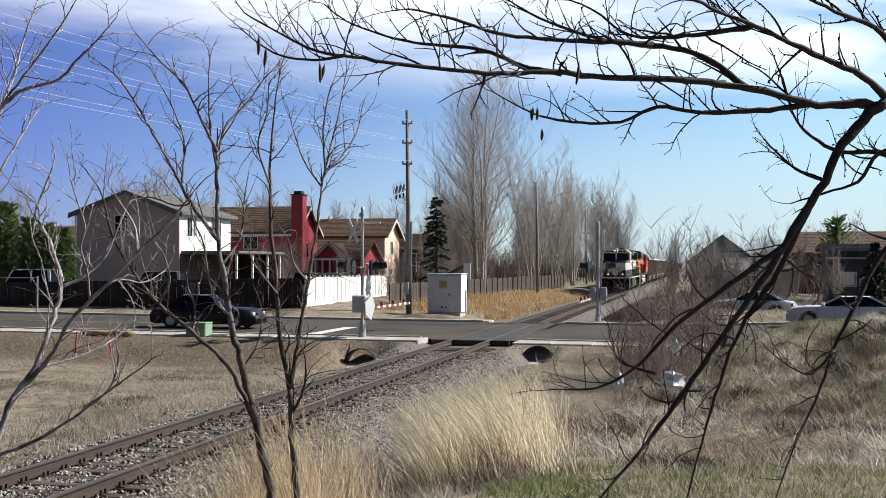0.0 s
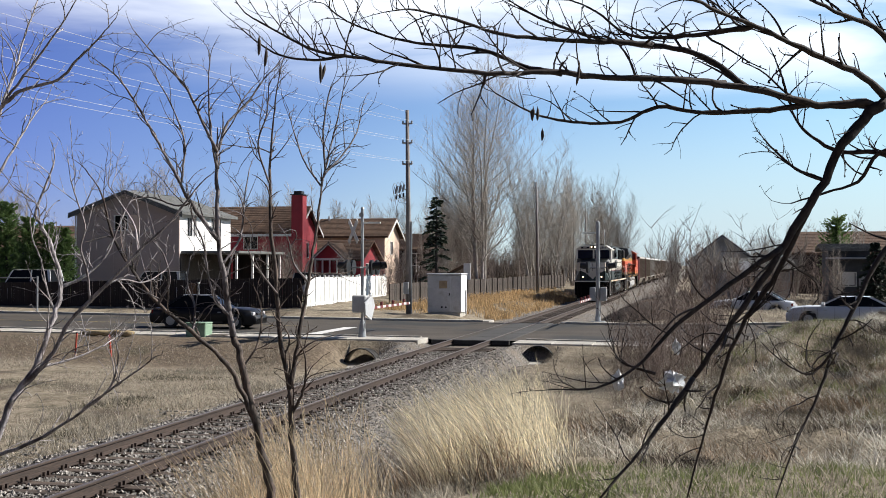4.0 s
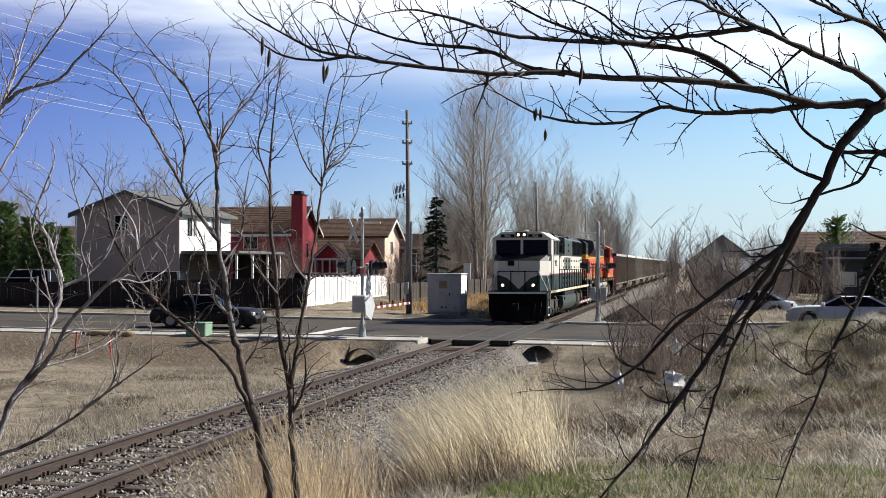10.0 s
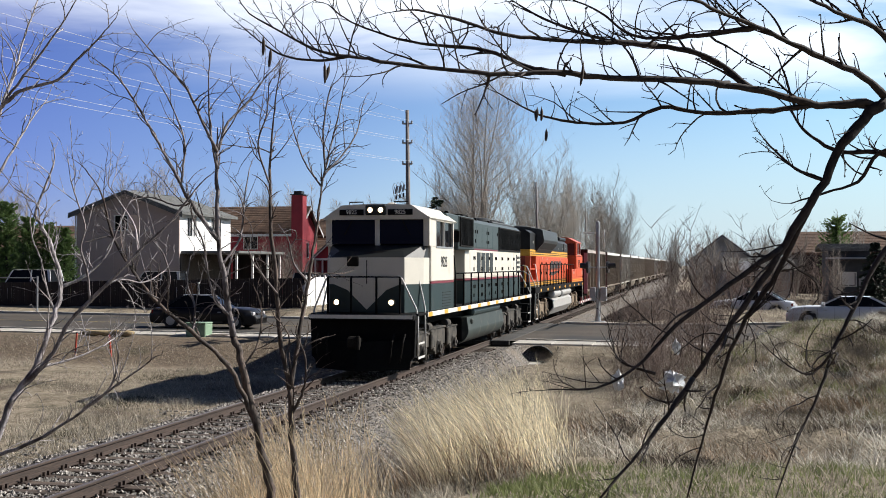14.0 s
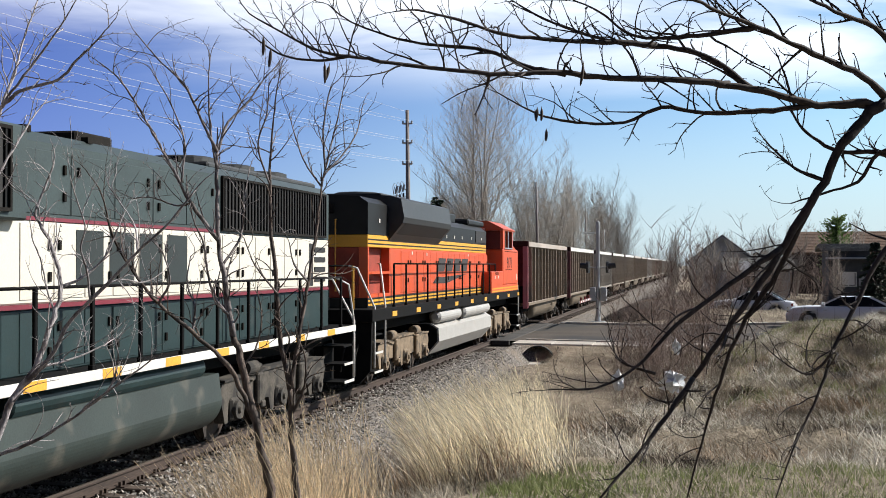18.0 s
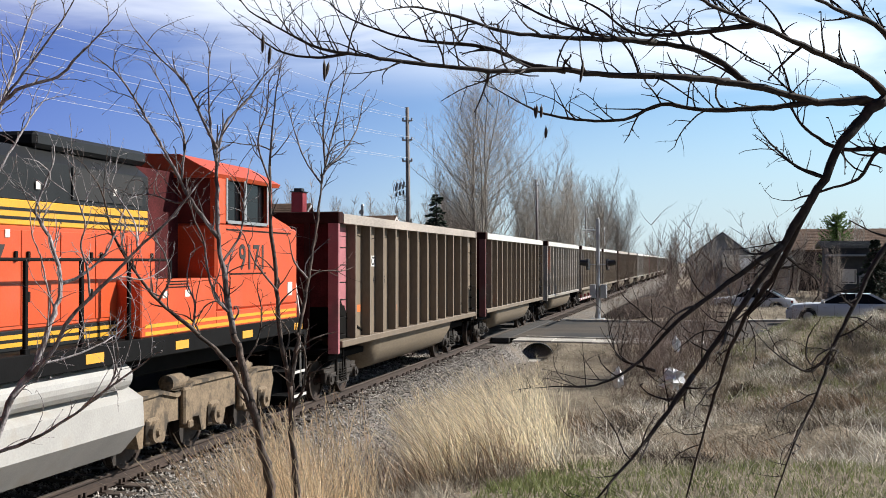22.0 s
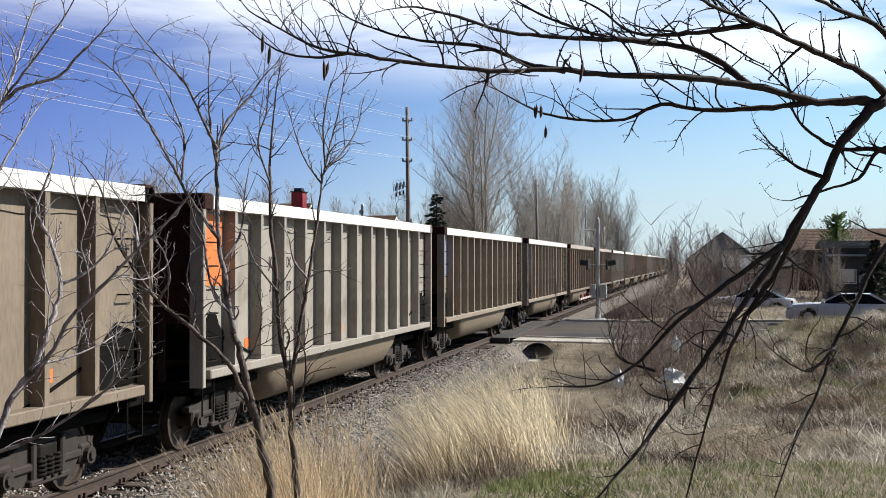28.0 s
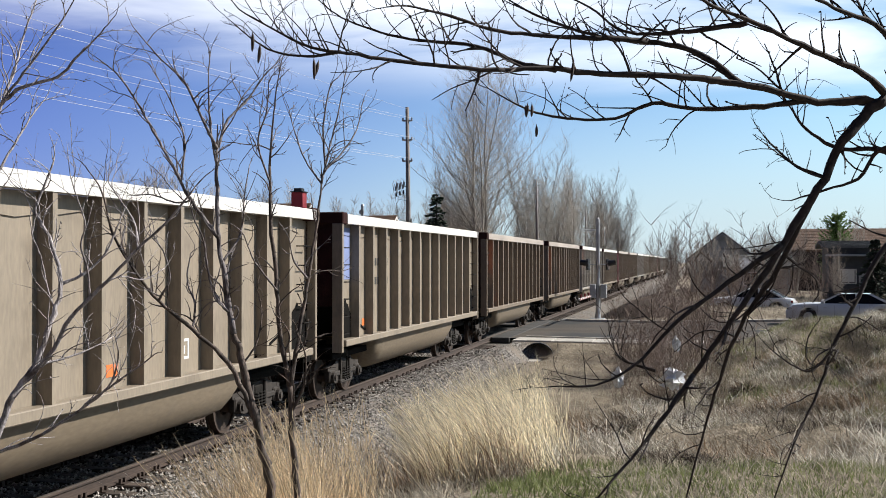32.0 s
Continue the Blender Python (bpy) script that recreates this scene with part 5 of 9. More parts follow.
        for a, b in ((27.3, 30.3), (30.9, 35.2)):
            part("air_reservoir", MB().ring_tube([(s * 1.28, a - o, 1.42), (s * 1.28, a + .07 - o, 1.42), (s * 1.28, b - .07 - o, 1.42), (s * 1.28, b - o, 1.42)], [.1, .185, .185, .1], 18), M["tank_white"], g, "white air reservoir cylinder")
        part("tank_valve", MB().box(s * 1.1, s * 1.4, 30.4 - o, 30.8 - o, 1.2, 1.56, .03), dk, g)
    part("fuel_tank", MB().prism([(1.24, -1.2), (1.24, 1.2), (1.1, 1.42), (.72, 1.44), (.34, 1.1), (.34, -1.1), (.72, -1.44), (1.1, -1.42)], 1, 27.2 - o, 35.5 - o), M["tank_white"], g, "pale silver-grey fuel tank")
    part("tank_end", MB().prism([(1.22, -1.16), (1.22, 1.16), (1.08, 1.38), (.74, 1.4), (.36, 1.06), (.36, -1.06), (.74, -1.4), (1.08, -1.38)], 1, 27.14 - o, 27.198 - o), M["frame_black"], g)
    part("wing_cap", MB().box(-.9, .9, 23.0 - o, 28.3 - o, 4.68, 4.74, .02), M["wing_grey"], g)
    for yy in (23.9, 25.6, 27.3):
        fan(g, yy - o, 4.72, .62)
    part("exhaust_hatch", MB().box(-.75, .75, 30.4 - o, 32.6 - o, 4.3, 4.62, .05), blk, g)
    part("inertial_hatch", MB().box(-1.0, 1.0, 33.6 - o, 36.4 - o, 4.3, 4.5, .05), blk, g)
    part("exhaust_pipe", MB().ring_tube([(0, 29.6 - o, 4.3), (0, 29.6 - o, 4.62)], .22, 14), dk, g)
    for k in (-.2, 0, .2):
        part("horn_bell", MB().ring_tube([(.9 + k * .3, 29.4 - o, 4.46 + k), (.9 + k * .3, 29.1 - o, 4.46 + k), (.9 + k * .3, 29.02 - o, 4.46 + k)], [.03, .05, .11], 12), dk, g)
    part("cab_roof", MB().prism([(4.28, -1.54), (4.58, -.95), (4.62, 0), (4.58, .95), (4.28, 1.54), (4.22, 1.5), (4.22, -1.5)], 1, 37.55 - o, 40.3 - o), M["loco_orange"], g, "faded orange cab roof")
    part("cab_back", MB().box(-1.45, 1.45, 37.72 - o, 37.8 - o, 3.52, 4.25), M["red_dark"], g)
    part("cab_front", MB().box(-1.4, 1.4, 39.9 - o, 39.98 - o, 3.5, 4.25), M["glass_dark"], g)
    part("nose_top", MB().prism([(39.95 - o, 3.5), (41.22 - o, 3.5), (41.1 - o, 3.56), (39.95 - o, 3.78)], 0, -1.42, 1.42), M["loco_orange"], g)
    part("hood_end_light", MB().box(-.3, .3, y0 - .06, y0, 4.15, 4.4, .03), dk, g)
    for k in (-.35, .35):
        part("end_grab", MB().ring_tube([(k, y0 - .02, 2.3), (k, y0 - .1, 2.3), (k, y0 - .1, 4.0), (k, y0 - .02, 4.0)], .018, 6), M["stripe_yellow"], g)
    for k in (-1.0, -.4, .4, 1.0):
        part("end_stanchion", MB().box(k - .025, k + .025, 20.28 - o, 20.34 - o, 1.9, 2.9, .008), M["stripe_yellow"] if abs(k) > .9 else M["frame_black"], g)
    rail_line(g, "end_handrail", [(-1.0, 20.31 - o, 2.9), (1.0, 20.31 - o, 2.9)], .02, M["frame_black"])
    part("pilot", MB().prism([(1.6, -1.45), (1.6, 1.45), (.5, 1.42), (.2, 1.15), (.2, -1.15), (.5, -1.42)], 1, 20.3 - o, 20.42 - o), M["frame_black"], g)
    part("pilot", MB().prism([(1.6, -1.45), (1.6, 1.45), (.5, 1.42), (.2, 1.15), (.2, -1.15), (.5, -1.42)], 1, 41.8 - o, 41.92 - o), M["frame_black"], g)
    part("end_platform", MB().box(-1.45, 1.45, 41.4 - o, 41.92 - o, 1.56, 1.64), M["frame_black"], g)
    coupler(g, 19.95 - o, -1)
    coupler(g, 42.25 - o, 1)
    for k in (-1.15, -.85, .85, 1.15):
        part("air_hose", MB().ring_tube([(k, 20.25 - o, 1.1), (k, 20.05 - o, .9), (k * .95, 20.0 - o, .5)], .025, 6), dk, g)
    loco_truck(g, 24.2 - o, M["truck_sand"])
    loco_truck(g, 38.2 - o, M["truck_sand"])
    CARS.append((g, o))


def build_train():
    lead_locomotive()
    second_locomotive()
    first = 41.87 + 16.18 - GON_LEN
    kinds = [("tan", "pink", True, "tan coal gondola with a faded pink end panel"),
             ("brown", "maroon", True, "brown coal gondola with a maroon end panel"),
             ("grey", "orange", False, "pale grey aluminium coal gondola with orange marking"),
             ("beige", "blue", False, "beige coal gondola with a blue end marking"),
             ("beige", "blue", False, "beige coal gondola with a blue end marking"),
             ("tan", "orange", False, "tan coal gondola with an orange end marking"),
             ("grey", "orange", False, "pale grey aluminium coal gondola with orange marking")]
    order = [0, 1, 2, 3, 3, 5, 5, 2, 3, 0, 5, 2, 3, 5, 3, 0, 2, 3, 5, 2]
    made = {}
    for i, k in enumerate(order):
        if k not in made:
            made[k] = c = gondola(kinds[k], i)
        else:
            c = copy_thing(made[k], pose(0, 0, 0))
            for tr in c.children:
                if tr.name.startswith("truck"):
                    for w in tr.children:
                        if w.name.startswith("wheelset"):
                            WHEELS.append((w, tuple(w.location), .457))
        CARS.append((c, first + 16.18 * i))


build_train()


# ---- houses beyond the road ----
def wall_with_openings(name, parent, mat, axis, at, u0, u1, z0, z1, holes, thick=.2):
    """A wall on the plane axis = at, from u0 to u1, with rectangular holes (u0, u1, z0, z1)."""
    us = sorted({u0, u1, *[h[0] for h in holes], *[h[1] for h in holes]})
    zs = sorted({z0, z1, *[h[2] for h in holes], *[h[3] for h in holes]})
    mb = MB()
    for a, b in zip(us, us[1:]):
        for c, d in zip(zs, zs[1:]):
            m, n = (a + b) / 2, (c + d) / 2
            if any(h[0] < m < h[1] and h[2] < n < h[3] for h in holes):
                continue
            if axis == 0:
                mb.box(at - thick, at, a, b, c, d)
            else:
                mb.box(a, b, at, at + thick, c, d)
    return part(name, mb.weld(), mat, parent)


def house_window(parent, axis, at, u0, u1, z0, z1, trim=None, mullions=1):
    w = part("window", MB().box(*((at - .1, at - .08, u0, u1) if axis == 0 else (u0, u1, at + .08, at + .1)), z0, z1), M["glass_dark"], parent, "dark reflective window")
    fr = MB()
    t = .06
    def bx(a, b, c, d):
        fr.box(*((at - .06, at + .03, a, b) if axis == 0 else (a, b, at - .03, at + .06)), c, d)
    bx(u0 - t, u0, z0 - t, z1 + t), bx(u1, u1 + t, z0 - t, z1 + t), bx(u0, u1, z0 - t, z0), bx(u0, u1, z1, z1 + t)
    for k in range(mullions):
        c = u0 + (u1 - u0) * (k + 1) / (mullions + 1)
        bx(c - .025, c + .025, z0, z1)
    part("window_frame", fr, trim or M["white"], w)
    return w


def siding(parent, mat, axis, at, u0, u1, z0, z1, step=.22):
    mb = MB()
    z = z0
    while z < z1 - .05:
        if axis == 0:
            mb.prism([(z, at), (z, at + .02), (z + step, at + .004), (z + step, at)], 1, u0, u1)
        else:
            mb.prism([(at, z), (at - .02, z), (at - .004, z + step), (at, z + step)], 0, u0, u1)
        z += step
    return tagged(part("siding", mb, mat, parent), kind="stuff")


def gable_roof(parent, mat, x0, x1, y0, y1, ze, zr, along, over=.45, thick=.16, name="roof"):
    mb = MB()
    if along == "y":
        c = (x0 + x1) / 2
        sl = (zr - ze) / (c - x0)
        a, b = x0 - over, x1 + over
        zo = ze - over * sl
        prof = [(zo, a), (zr, c), (zo, b), (zo + thick, b), (zr + thick, c), (zo + thick, a)]
        mb.prism(prof, 1, y0 - over, y1 + over)
    else:
        c = (y0 + y1) / 2
        sl = (zr - ze) / (c - y0)
        a, b = y0 - over, y1 + over
        zo = ze - over * sl
        prof = [(a, zo), (c, zr), (b, zo), (b, zo + thick), (c, zr + thick), (a, zo + thick)]
        mb.prism(prof, 0, x0 - over, x1 + over)
    r = part(name, mb, mat, parent)
    # shingle courses
    sh = MB()
    n = 14
    for k in range(n):
        u = k / n
        for sgn in (-1, 1):
            if along == "y":
                e = c + sgn * (c - a) * (1 - u)
                e2 = c + sgn * (c - a) * (1 - u - 1 / n)
                z, z2 = zo + (zr - zo) * u + thick, zo + (zr - zo) * (u + 1 / n) + thick
                sh.add([(e, y0 - over, z + .03), (e, y1 + over, z + .03), (e2, y1 + over, z2 + .008), (e2, y0 - over, z2 + .008), (e, y0 - over, z), (e, y1 + over, z)], [(0, 1, 2, 3), (4, 5, 1, 0)])
            else:
                e = c + sgn * (c - a) * (1 - u)
                e2 = c + sgn * (c - a) * (1 - u - 1 / n)
                z, z2 = zo + (zr - zo) * u + thick, zo + (zr - zo) * (u + 1 / n) + thick
                sh.add([(x0 - over, e, z + .03), (x1 + over, e, z + .03), (x1 + over, e2, z2 + .008), (x0 - over, e2, z2 + .008), (x0 - over, e, z), (x1 + over, e, z)], [(0, 1, 2, 3), (4, 5, 1, 0)])
    tagged(part("shingle_layer", sh, mat, r), kind="stuff")
    return r


def gable_wall(parent, mat, axis, at, u0, u1, z0, zr, thick=.2):
    c = (u0 + u1) / 2
    if axis == 1:
        mb = MB().prism([(z0, u0), (z0, u1), (zr, c)], 1, at, at + thick)
    else:
        mb = MB().prism([(u0, z0), (u1, z0), (c, zr)], 0, at - thick, at)
    part("gable", mb, mat, parent)


def simple_house(name, label, x0, x1, y0, y1, zb, ze, zr, along, wall, roof, front=(), right=(), trim=None, front_mat=None):
    h = thing(name, (0, 0, 0), label, "house")
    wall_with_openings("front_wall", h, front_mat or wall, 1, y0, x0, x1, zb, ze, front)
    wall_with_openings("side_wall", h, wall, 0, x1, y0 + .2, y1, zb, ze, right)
    part("back_wall", MB().box(x0, x1 - .2, y1 - .2, y1, zb, ze), wall, h)
    part("side_wall", MB().box(x0, x0 + .2, y0 + .2, y1 - .2, zb, ze), wall, h)
    for u0, u1, z0, z1 in front:
        house_window(h, 1, y0, u0, u1, z0, z1, trim)
    for u0, u1, z0, z1 in right:
        house_window(h, 0, x1, u0, u1, z0, z1, trim)
    gable_roof(h, roof, x0, x1, y0, y1, ze, zr, along)
    if along == "y":
        gable_wall(h, front_mat or wall, 1, y0, x0, x1, ze, zr)
        gable_wall(h, wall, 1, y1 - .2, x0, x1, ze, zr)
    else:
        gable_wall(h, wall, 0, x1, y0, y1, ze, zr)
        gable_wall(h, wall, 0, x0 + .2, y0, y1, ze, zr)
    return h


def fascia(parent, mat, axis, at, u0, u1, ze, zr, over=.45, w=.2):
    c = (u0 + u1) / 2
    sl = (zr - ze) / (c - u0)
    for sg in (-1, 1):
        e = c + sg * (c - u0 + over)
        ze2 = zr - sl * abs(e - c)
        pts = [(e, ze2), (c, zr), (c, zr - w), (e, ze2 - w)]
        if axis == 0:
            mb = MB().prism(pts, 0, at + over, at + over + .05)
        else:
            mb = MB().prism([(z, u) for u, z in pts], 1, at - over - .05, at - over)
        part("fascia", mb, mat, parent)


def build_houses():
    # the front is beige; the sunlit side's brightness is put in as white
    h = simple_house("house", "grey-beige two-storey house, its sunlit side coloured white", -35.2, -27.2, 73.9, 82.9, -.3, 6.65, 8.1, "y", M["white"], M["roof_grey"],
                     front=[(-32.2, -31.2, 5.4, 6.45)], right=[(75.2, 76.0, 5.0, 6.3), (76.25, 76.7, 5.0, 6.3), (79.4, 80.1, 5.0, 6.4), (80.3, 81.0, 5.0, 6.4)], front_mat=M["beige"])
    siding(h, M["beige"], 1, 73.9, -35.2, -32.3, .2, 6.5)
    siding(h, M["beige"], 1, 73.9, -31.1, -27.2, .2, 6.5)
    part("shutter", MB().box(-31.05, -30.2, 73.86, 73.88, 5.35, 6.5), M["tan_siding"], h)
    fascia(h, M["roof_grey"], 1, 73.9, -35.2, -27.2, 6.65, 8.2)
    part("porch_roof", MB().box(-27.2, -22.8, 74.2, 83.2, 3.72, 3.92, .03), M["roof_grey"], h)
    for yy in (74.5, 77.4, 80.3, 82.9):
        part("porch_post", MB().box(-23.2, -23.05, yy, yy + .15, .2, 3.72, .01), M["white"], h)
    # dark sheet laid over the white wall to stand for the porch's shade
    part("porch_wall", MB().box(-27.19, -27.12, 74.0, 82.8, .2, 3.7), M["fence_grey"], h, "brown sheet over the white wall for the porch shade")
    part("porch_screen", MB().box(-27.0, -23.2, 82.9, 83.0, .2, 3.72), M["fence_dark"], h)
    part("downpipe", MB().box(-35.3, -35.2, 73.75, 73.85, .2, 6.5, .01), M["white"], h)

    r = simple_house("house", "red wooden house with a brown roof and red chimney", -37, -24.5, 89.9, 95.7, -.2, 5.85, 7.85, "x", M["red"], M["roof_brown"],
                     front=[(-29.0, -27.8, 4.3, 5.3)], right=[(92.2, 93.4, 3.6, 4.8)])
    siding(r, M["red"], 1, 89.9, -37, -29.1, 2, 5.8)
    siding(r, M["red"], 1, 89.9, -27.7, -24.5, 2, 5.8)
    part("chimney", MB().box(-24.5, -23.5, 89.2, 90.2, -.2, 8.75, .02), M["red"], r)
    part("chimney_cap", MB().box(-24.6, -23.4, 89.1, 90.3, 8.75, 8.83, .01).box(-24.35, -23.65, 89.35, 90.05, 8.83, 9.1, .02), M["black"], r)
    fascia(r, M["white"], 0, -24.5, 89.9, 95.7, 5.85, 7.9)
    part("eave_board", MB().box(-37.4, -24.1, 89.40, 89.44, 5.32, 5.52), M["white"], r)

    t = simple_house("house", "tan two-storey house with a brown shingle roof", -26.5, -19.8, 101.2, 106.4, 0, 5.7, 7.2, "x", M["tan_siding"], M["roof_brown"],
                     front=[(-22.6, -21.6, 4.4, 5.3)], right=[(103.2, 104.0, 3.9, 5.1)])
    siding(t, M["tan_siding"], 0, -19.8, 101.2, 103.1, .3, 5.6)
    siding(t, M["tan_siding"], 0, -19.8, 104.1, 106.4, .3, 5.6)
    fascia(t, M["white"], 0, -19.8, 101.2, 106.4, 5.7, 7.25)
    part("vent_stack", MB().cyl((-26, 103.6, 7.0), (-26, 103.6, 7.6), .1, .1, 8), M["white"], t)

    p = simple_house("cottage", "low red cottage with a brown roof and white trim", -27.6, -20.2, 94.8, 100.4, 0, 3.5, 5.0, "x", M["red"], M["roof_brown"],
                     front=[(-26.2, -25.0, 1.8, 3.0)], right=[(96.5, 98.0, 1.8, 3.0)])
    gable_roof(p, M["roof_brown"], -23.9, -21.2, 93.2, 97.0, 3.55, 4.75, "y", .25, .12, "porch_roof")
    gable_wall(p, M["red"], 1, 93.35, -23.9, -21.2, 3.5, 4.7, .12)
    fascia(p, M["white"], 1, 93.25, -23.9, -21.2, 3.55, 4.85, .25, .16)
    part("porch_beam", MB().box(-24.0, -21.1, 93.3, 93.45, 3.32, 3.5), M["white"], p)
    for k in range(5):
        part("porch_post", MB().box(-23.9 + k * .66, -23.78 + k * .66, 93.3, 93.42, 2.2, 3.32), M["white"], p)
    part("porch_floor", MB().box(-24.0, -21.1, 93.3, 94.8, 0, 2.2), M["roof_grey"], p)

    d = simple_house("house", "dark brown house with a white deck railing", -26, -17.2, 114, 121, 0, 4.6, 6.1, "x", M["fence_dark"], M["roof_brown"],
                     front=[(-20.6, -19.4, 2.9, 4.1)], right=[(116, 117.2, 2.9, 4.1)])
    part("deck", MB().box(-19.5, -15.6, 111.6, 114, 2.0, 2.2), M["fence_grey"], d)
    part("deck_railing", MB().box(-19.5, -15.6, 111.6, 111.68, 3.15, 3.25).box(-15.68, -15.6, 111.6, 114, 3.15, 3.25), M["white"], d)
    for k in range(14):
        part("baluster", MB().box(-19.45 + k * .295, -19.33 + k * .295, 111.6, 111.68, 2.2, 3.15), M["white"], d)
    for xx in (-19.3, -15.8):
        part("deck_post", MB().box(xx, xx + .15, 111.7, 111.85, -.2, 2.0), M["white"], d)

    # right side of the track
    b = simple_house("house", "slate-grey house behind bare shrubs", 8.0, 13.2, 98, 108, 0, 3.3, 5.3, "y", M["slate"], M["roof_grey"],
                     front=[(11.0, 12.2, 1.6, 2.8)])
    siding(b, M["slate"], 1, 98, 8.0, 10.9, .2, 3.2)
    fascia(b, M["slate"], 1, 98, 8.0, 13.2, 3.3, 5.35, .45, .14)
    k = simple_house("garage", "grey garage with a low roof", 10.9, 15.3, 88, 94, 0, 2.5, 3.3, "x", M["slate"], M["roof_grey"], front=[(12.0, 13.0, 1.2, 2.1)])
    part("satellite_dish", MB().ring_tube([(12.0, 87.6, 2.6), (12.05, 87.45, 2.7), (12.1, 87.3, 2.75)], [.08, .45, .5], 16), M["white"], k)
    simple_house("house", "brown-roofed bungalow behind trees", 17, 42, 104, 113, 0, 4.0, 5.8, "x", M["fence_dark"], M["roof_brown"], front=[(20, 22, 1.6, 3.0), (26, 28, 1.6, 3.0)])
    s = simple_house("shed", "dark timber shed with a pale window", 17.1, 19.7, 79, 83, 0, 3.9, 4.2, "x", M["shed_dark"], M["roof_grey"], front=[(17.9, 18.8, 1.55, 2.4)], trim=M["white"])
    part("door", MB().box(19.0, 19.5, 78.94, 79, .2, 2.2, .01), M["slate"], s)
    part("blind", MB().box(17.95, 18.75, 79.05, 79.07, 1.6, 2.4), M["white"], s)
    part("porch_roof", MB().box(16.9, 19.9, 78.2, 79, 3.3, 3.42, .02), M["slate"], s)
    simple_house("house", "dark brown-roofed house behind evergreens", -47, -36.8, 78, 86, 0, 4.2, 5.9, "x", M["shed_dark"], M["roof_brown"], front=[(-41, -39.6, 2.6, 3.8)])


build_houses()


# ---- fences ----
def plank_fence(name, label, p0, p1, z0, z1, h, mat, w=.145, posts=2.4, group="fences", proud=.02, cap=None):
    a, b = Vector((*p0, z0)), Vector((*p1, z1))
    ln = (b.xy - a.xy).length
    d = (b.xy - a.xy) / ln
    ang = math.degrees(math.atan2(d.y, d.x))
    f = thing(name, (0, 0, 0), label, "fence", group)
    n = int(ln / w)
    me = MB().box(0, w - .008, -.012, .012, 0, h, .004).mesh("plank", mat)
    many = n > 300
    stuff = MB()
    for k in range(n):
        u = k * w / ln
        q = a.lerp(b, u)
        if many and k % 2:
            stuff.add([(q.x + d.x * e, q.y + d.y * e + s * .012, q.z + zz) for zz in (0, h) for e, s in ((0, -1), (w - .008, -1), (w - .008, 1), (0, 1))],
                      [(0, 1, 5, 4), (1, 2, 6, 5), (2, 3, 7, 6), (3, 0, 4, 7), (4, 5, 6, 7)])
        else:
            part("plank", me, None, f, at=pose(q.x, q.y, q.z + random.uniform(-.015, .015), 0, random.uniform(-.5, .5), ang))
    if many:
        tagged(part("plank_row", stuff, mat, f), kind="stuff")
    pm = MB().box(-.05, .05, -.09, -.012, -.3, h + .02, .01).mesh("post", mat)
    for k in range(int(ln / posts) + 1):
        q = a.lerp(b, min(1, k * posts / ln))
        part("post", pm, None, f, at=pose(q.x, q.y, q.z, 0, 0, ang))
    for zz in (.35, h - .35):
        part("rail", MB().ring_tube([a + Vector((0, 0, zz)), b + Vector((0, 0, zz))], .045, 4), cap or mat, f)
    return f


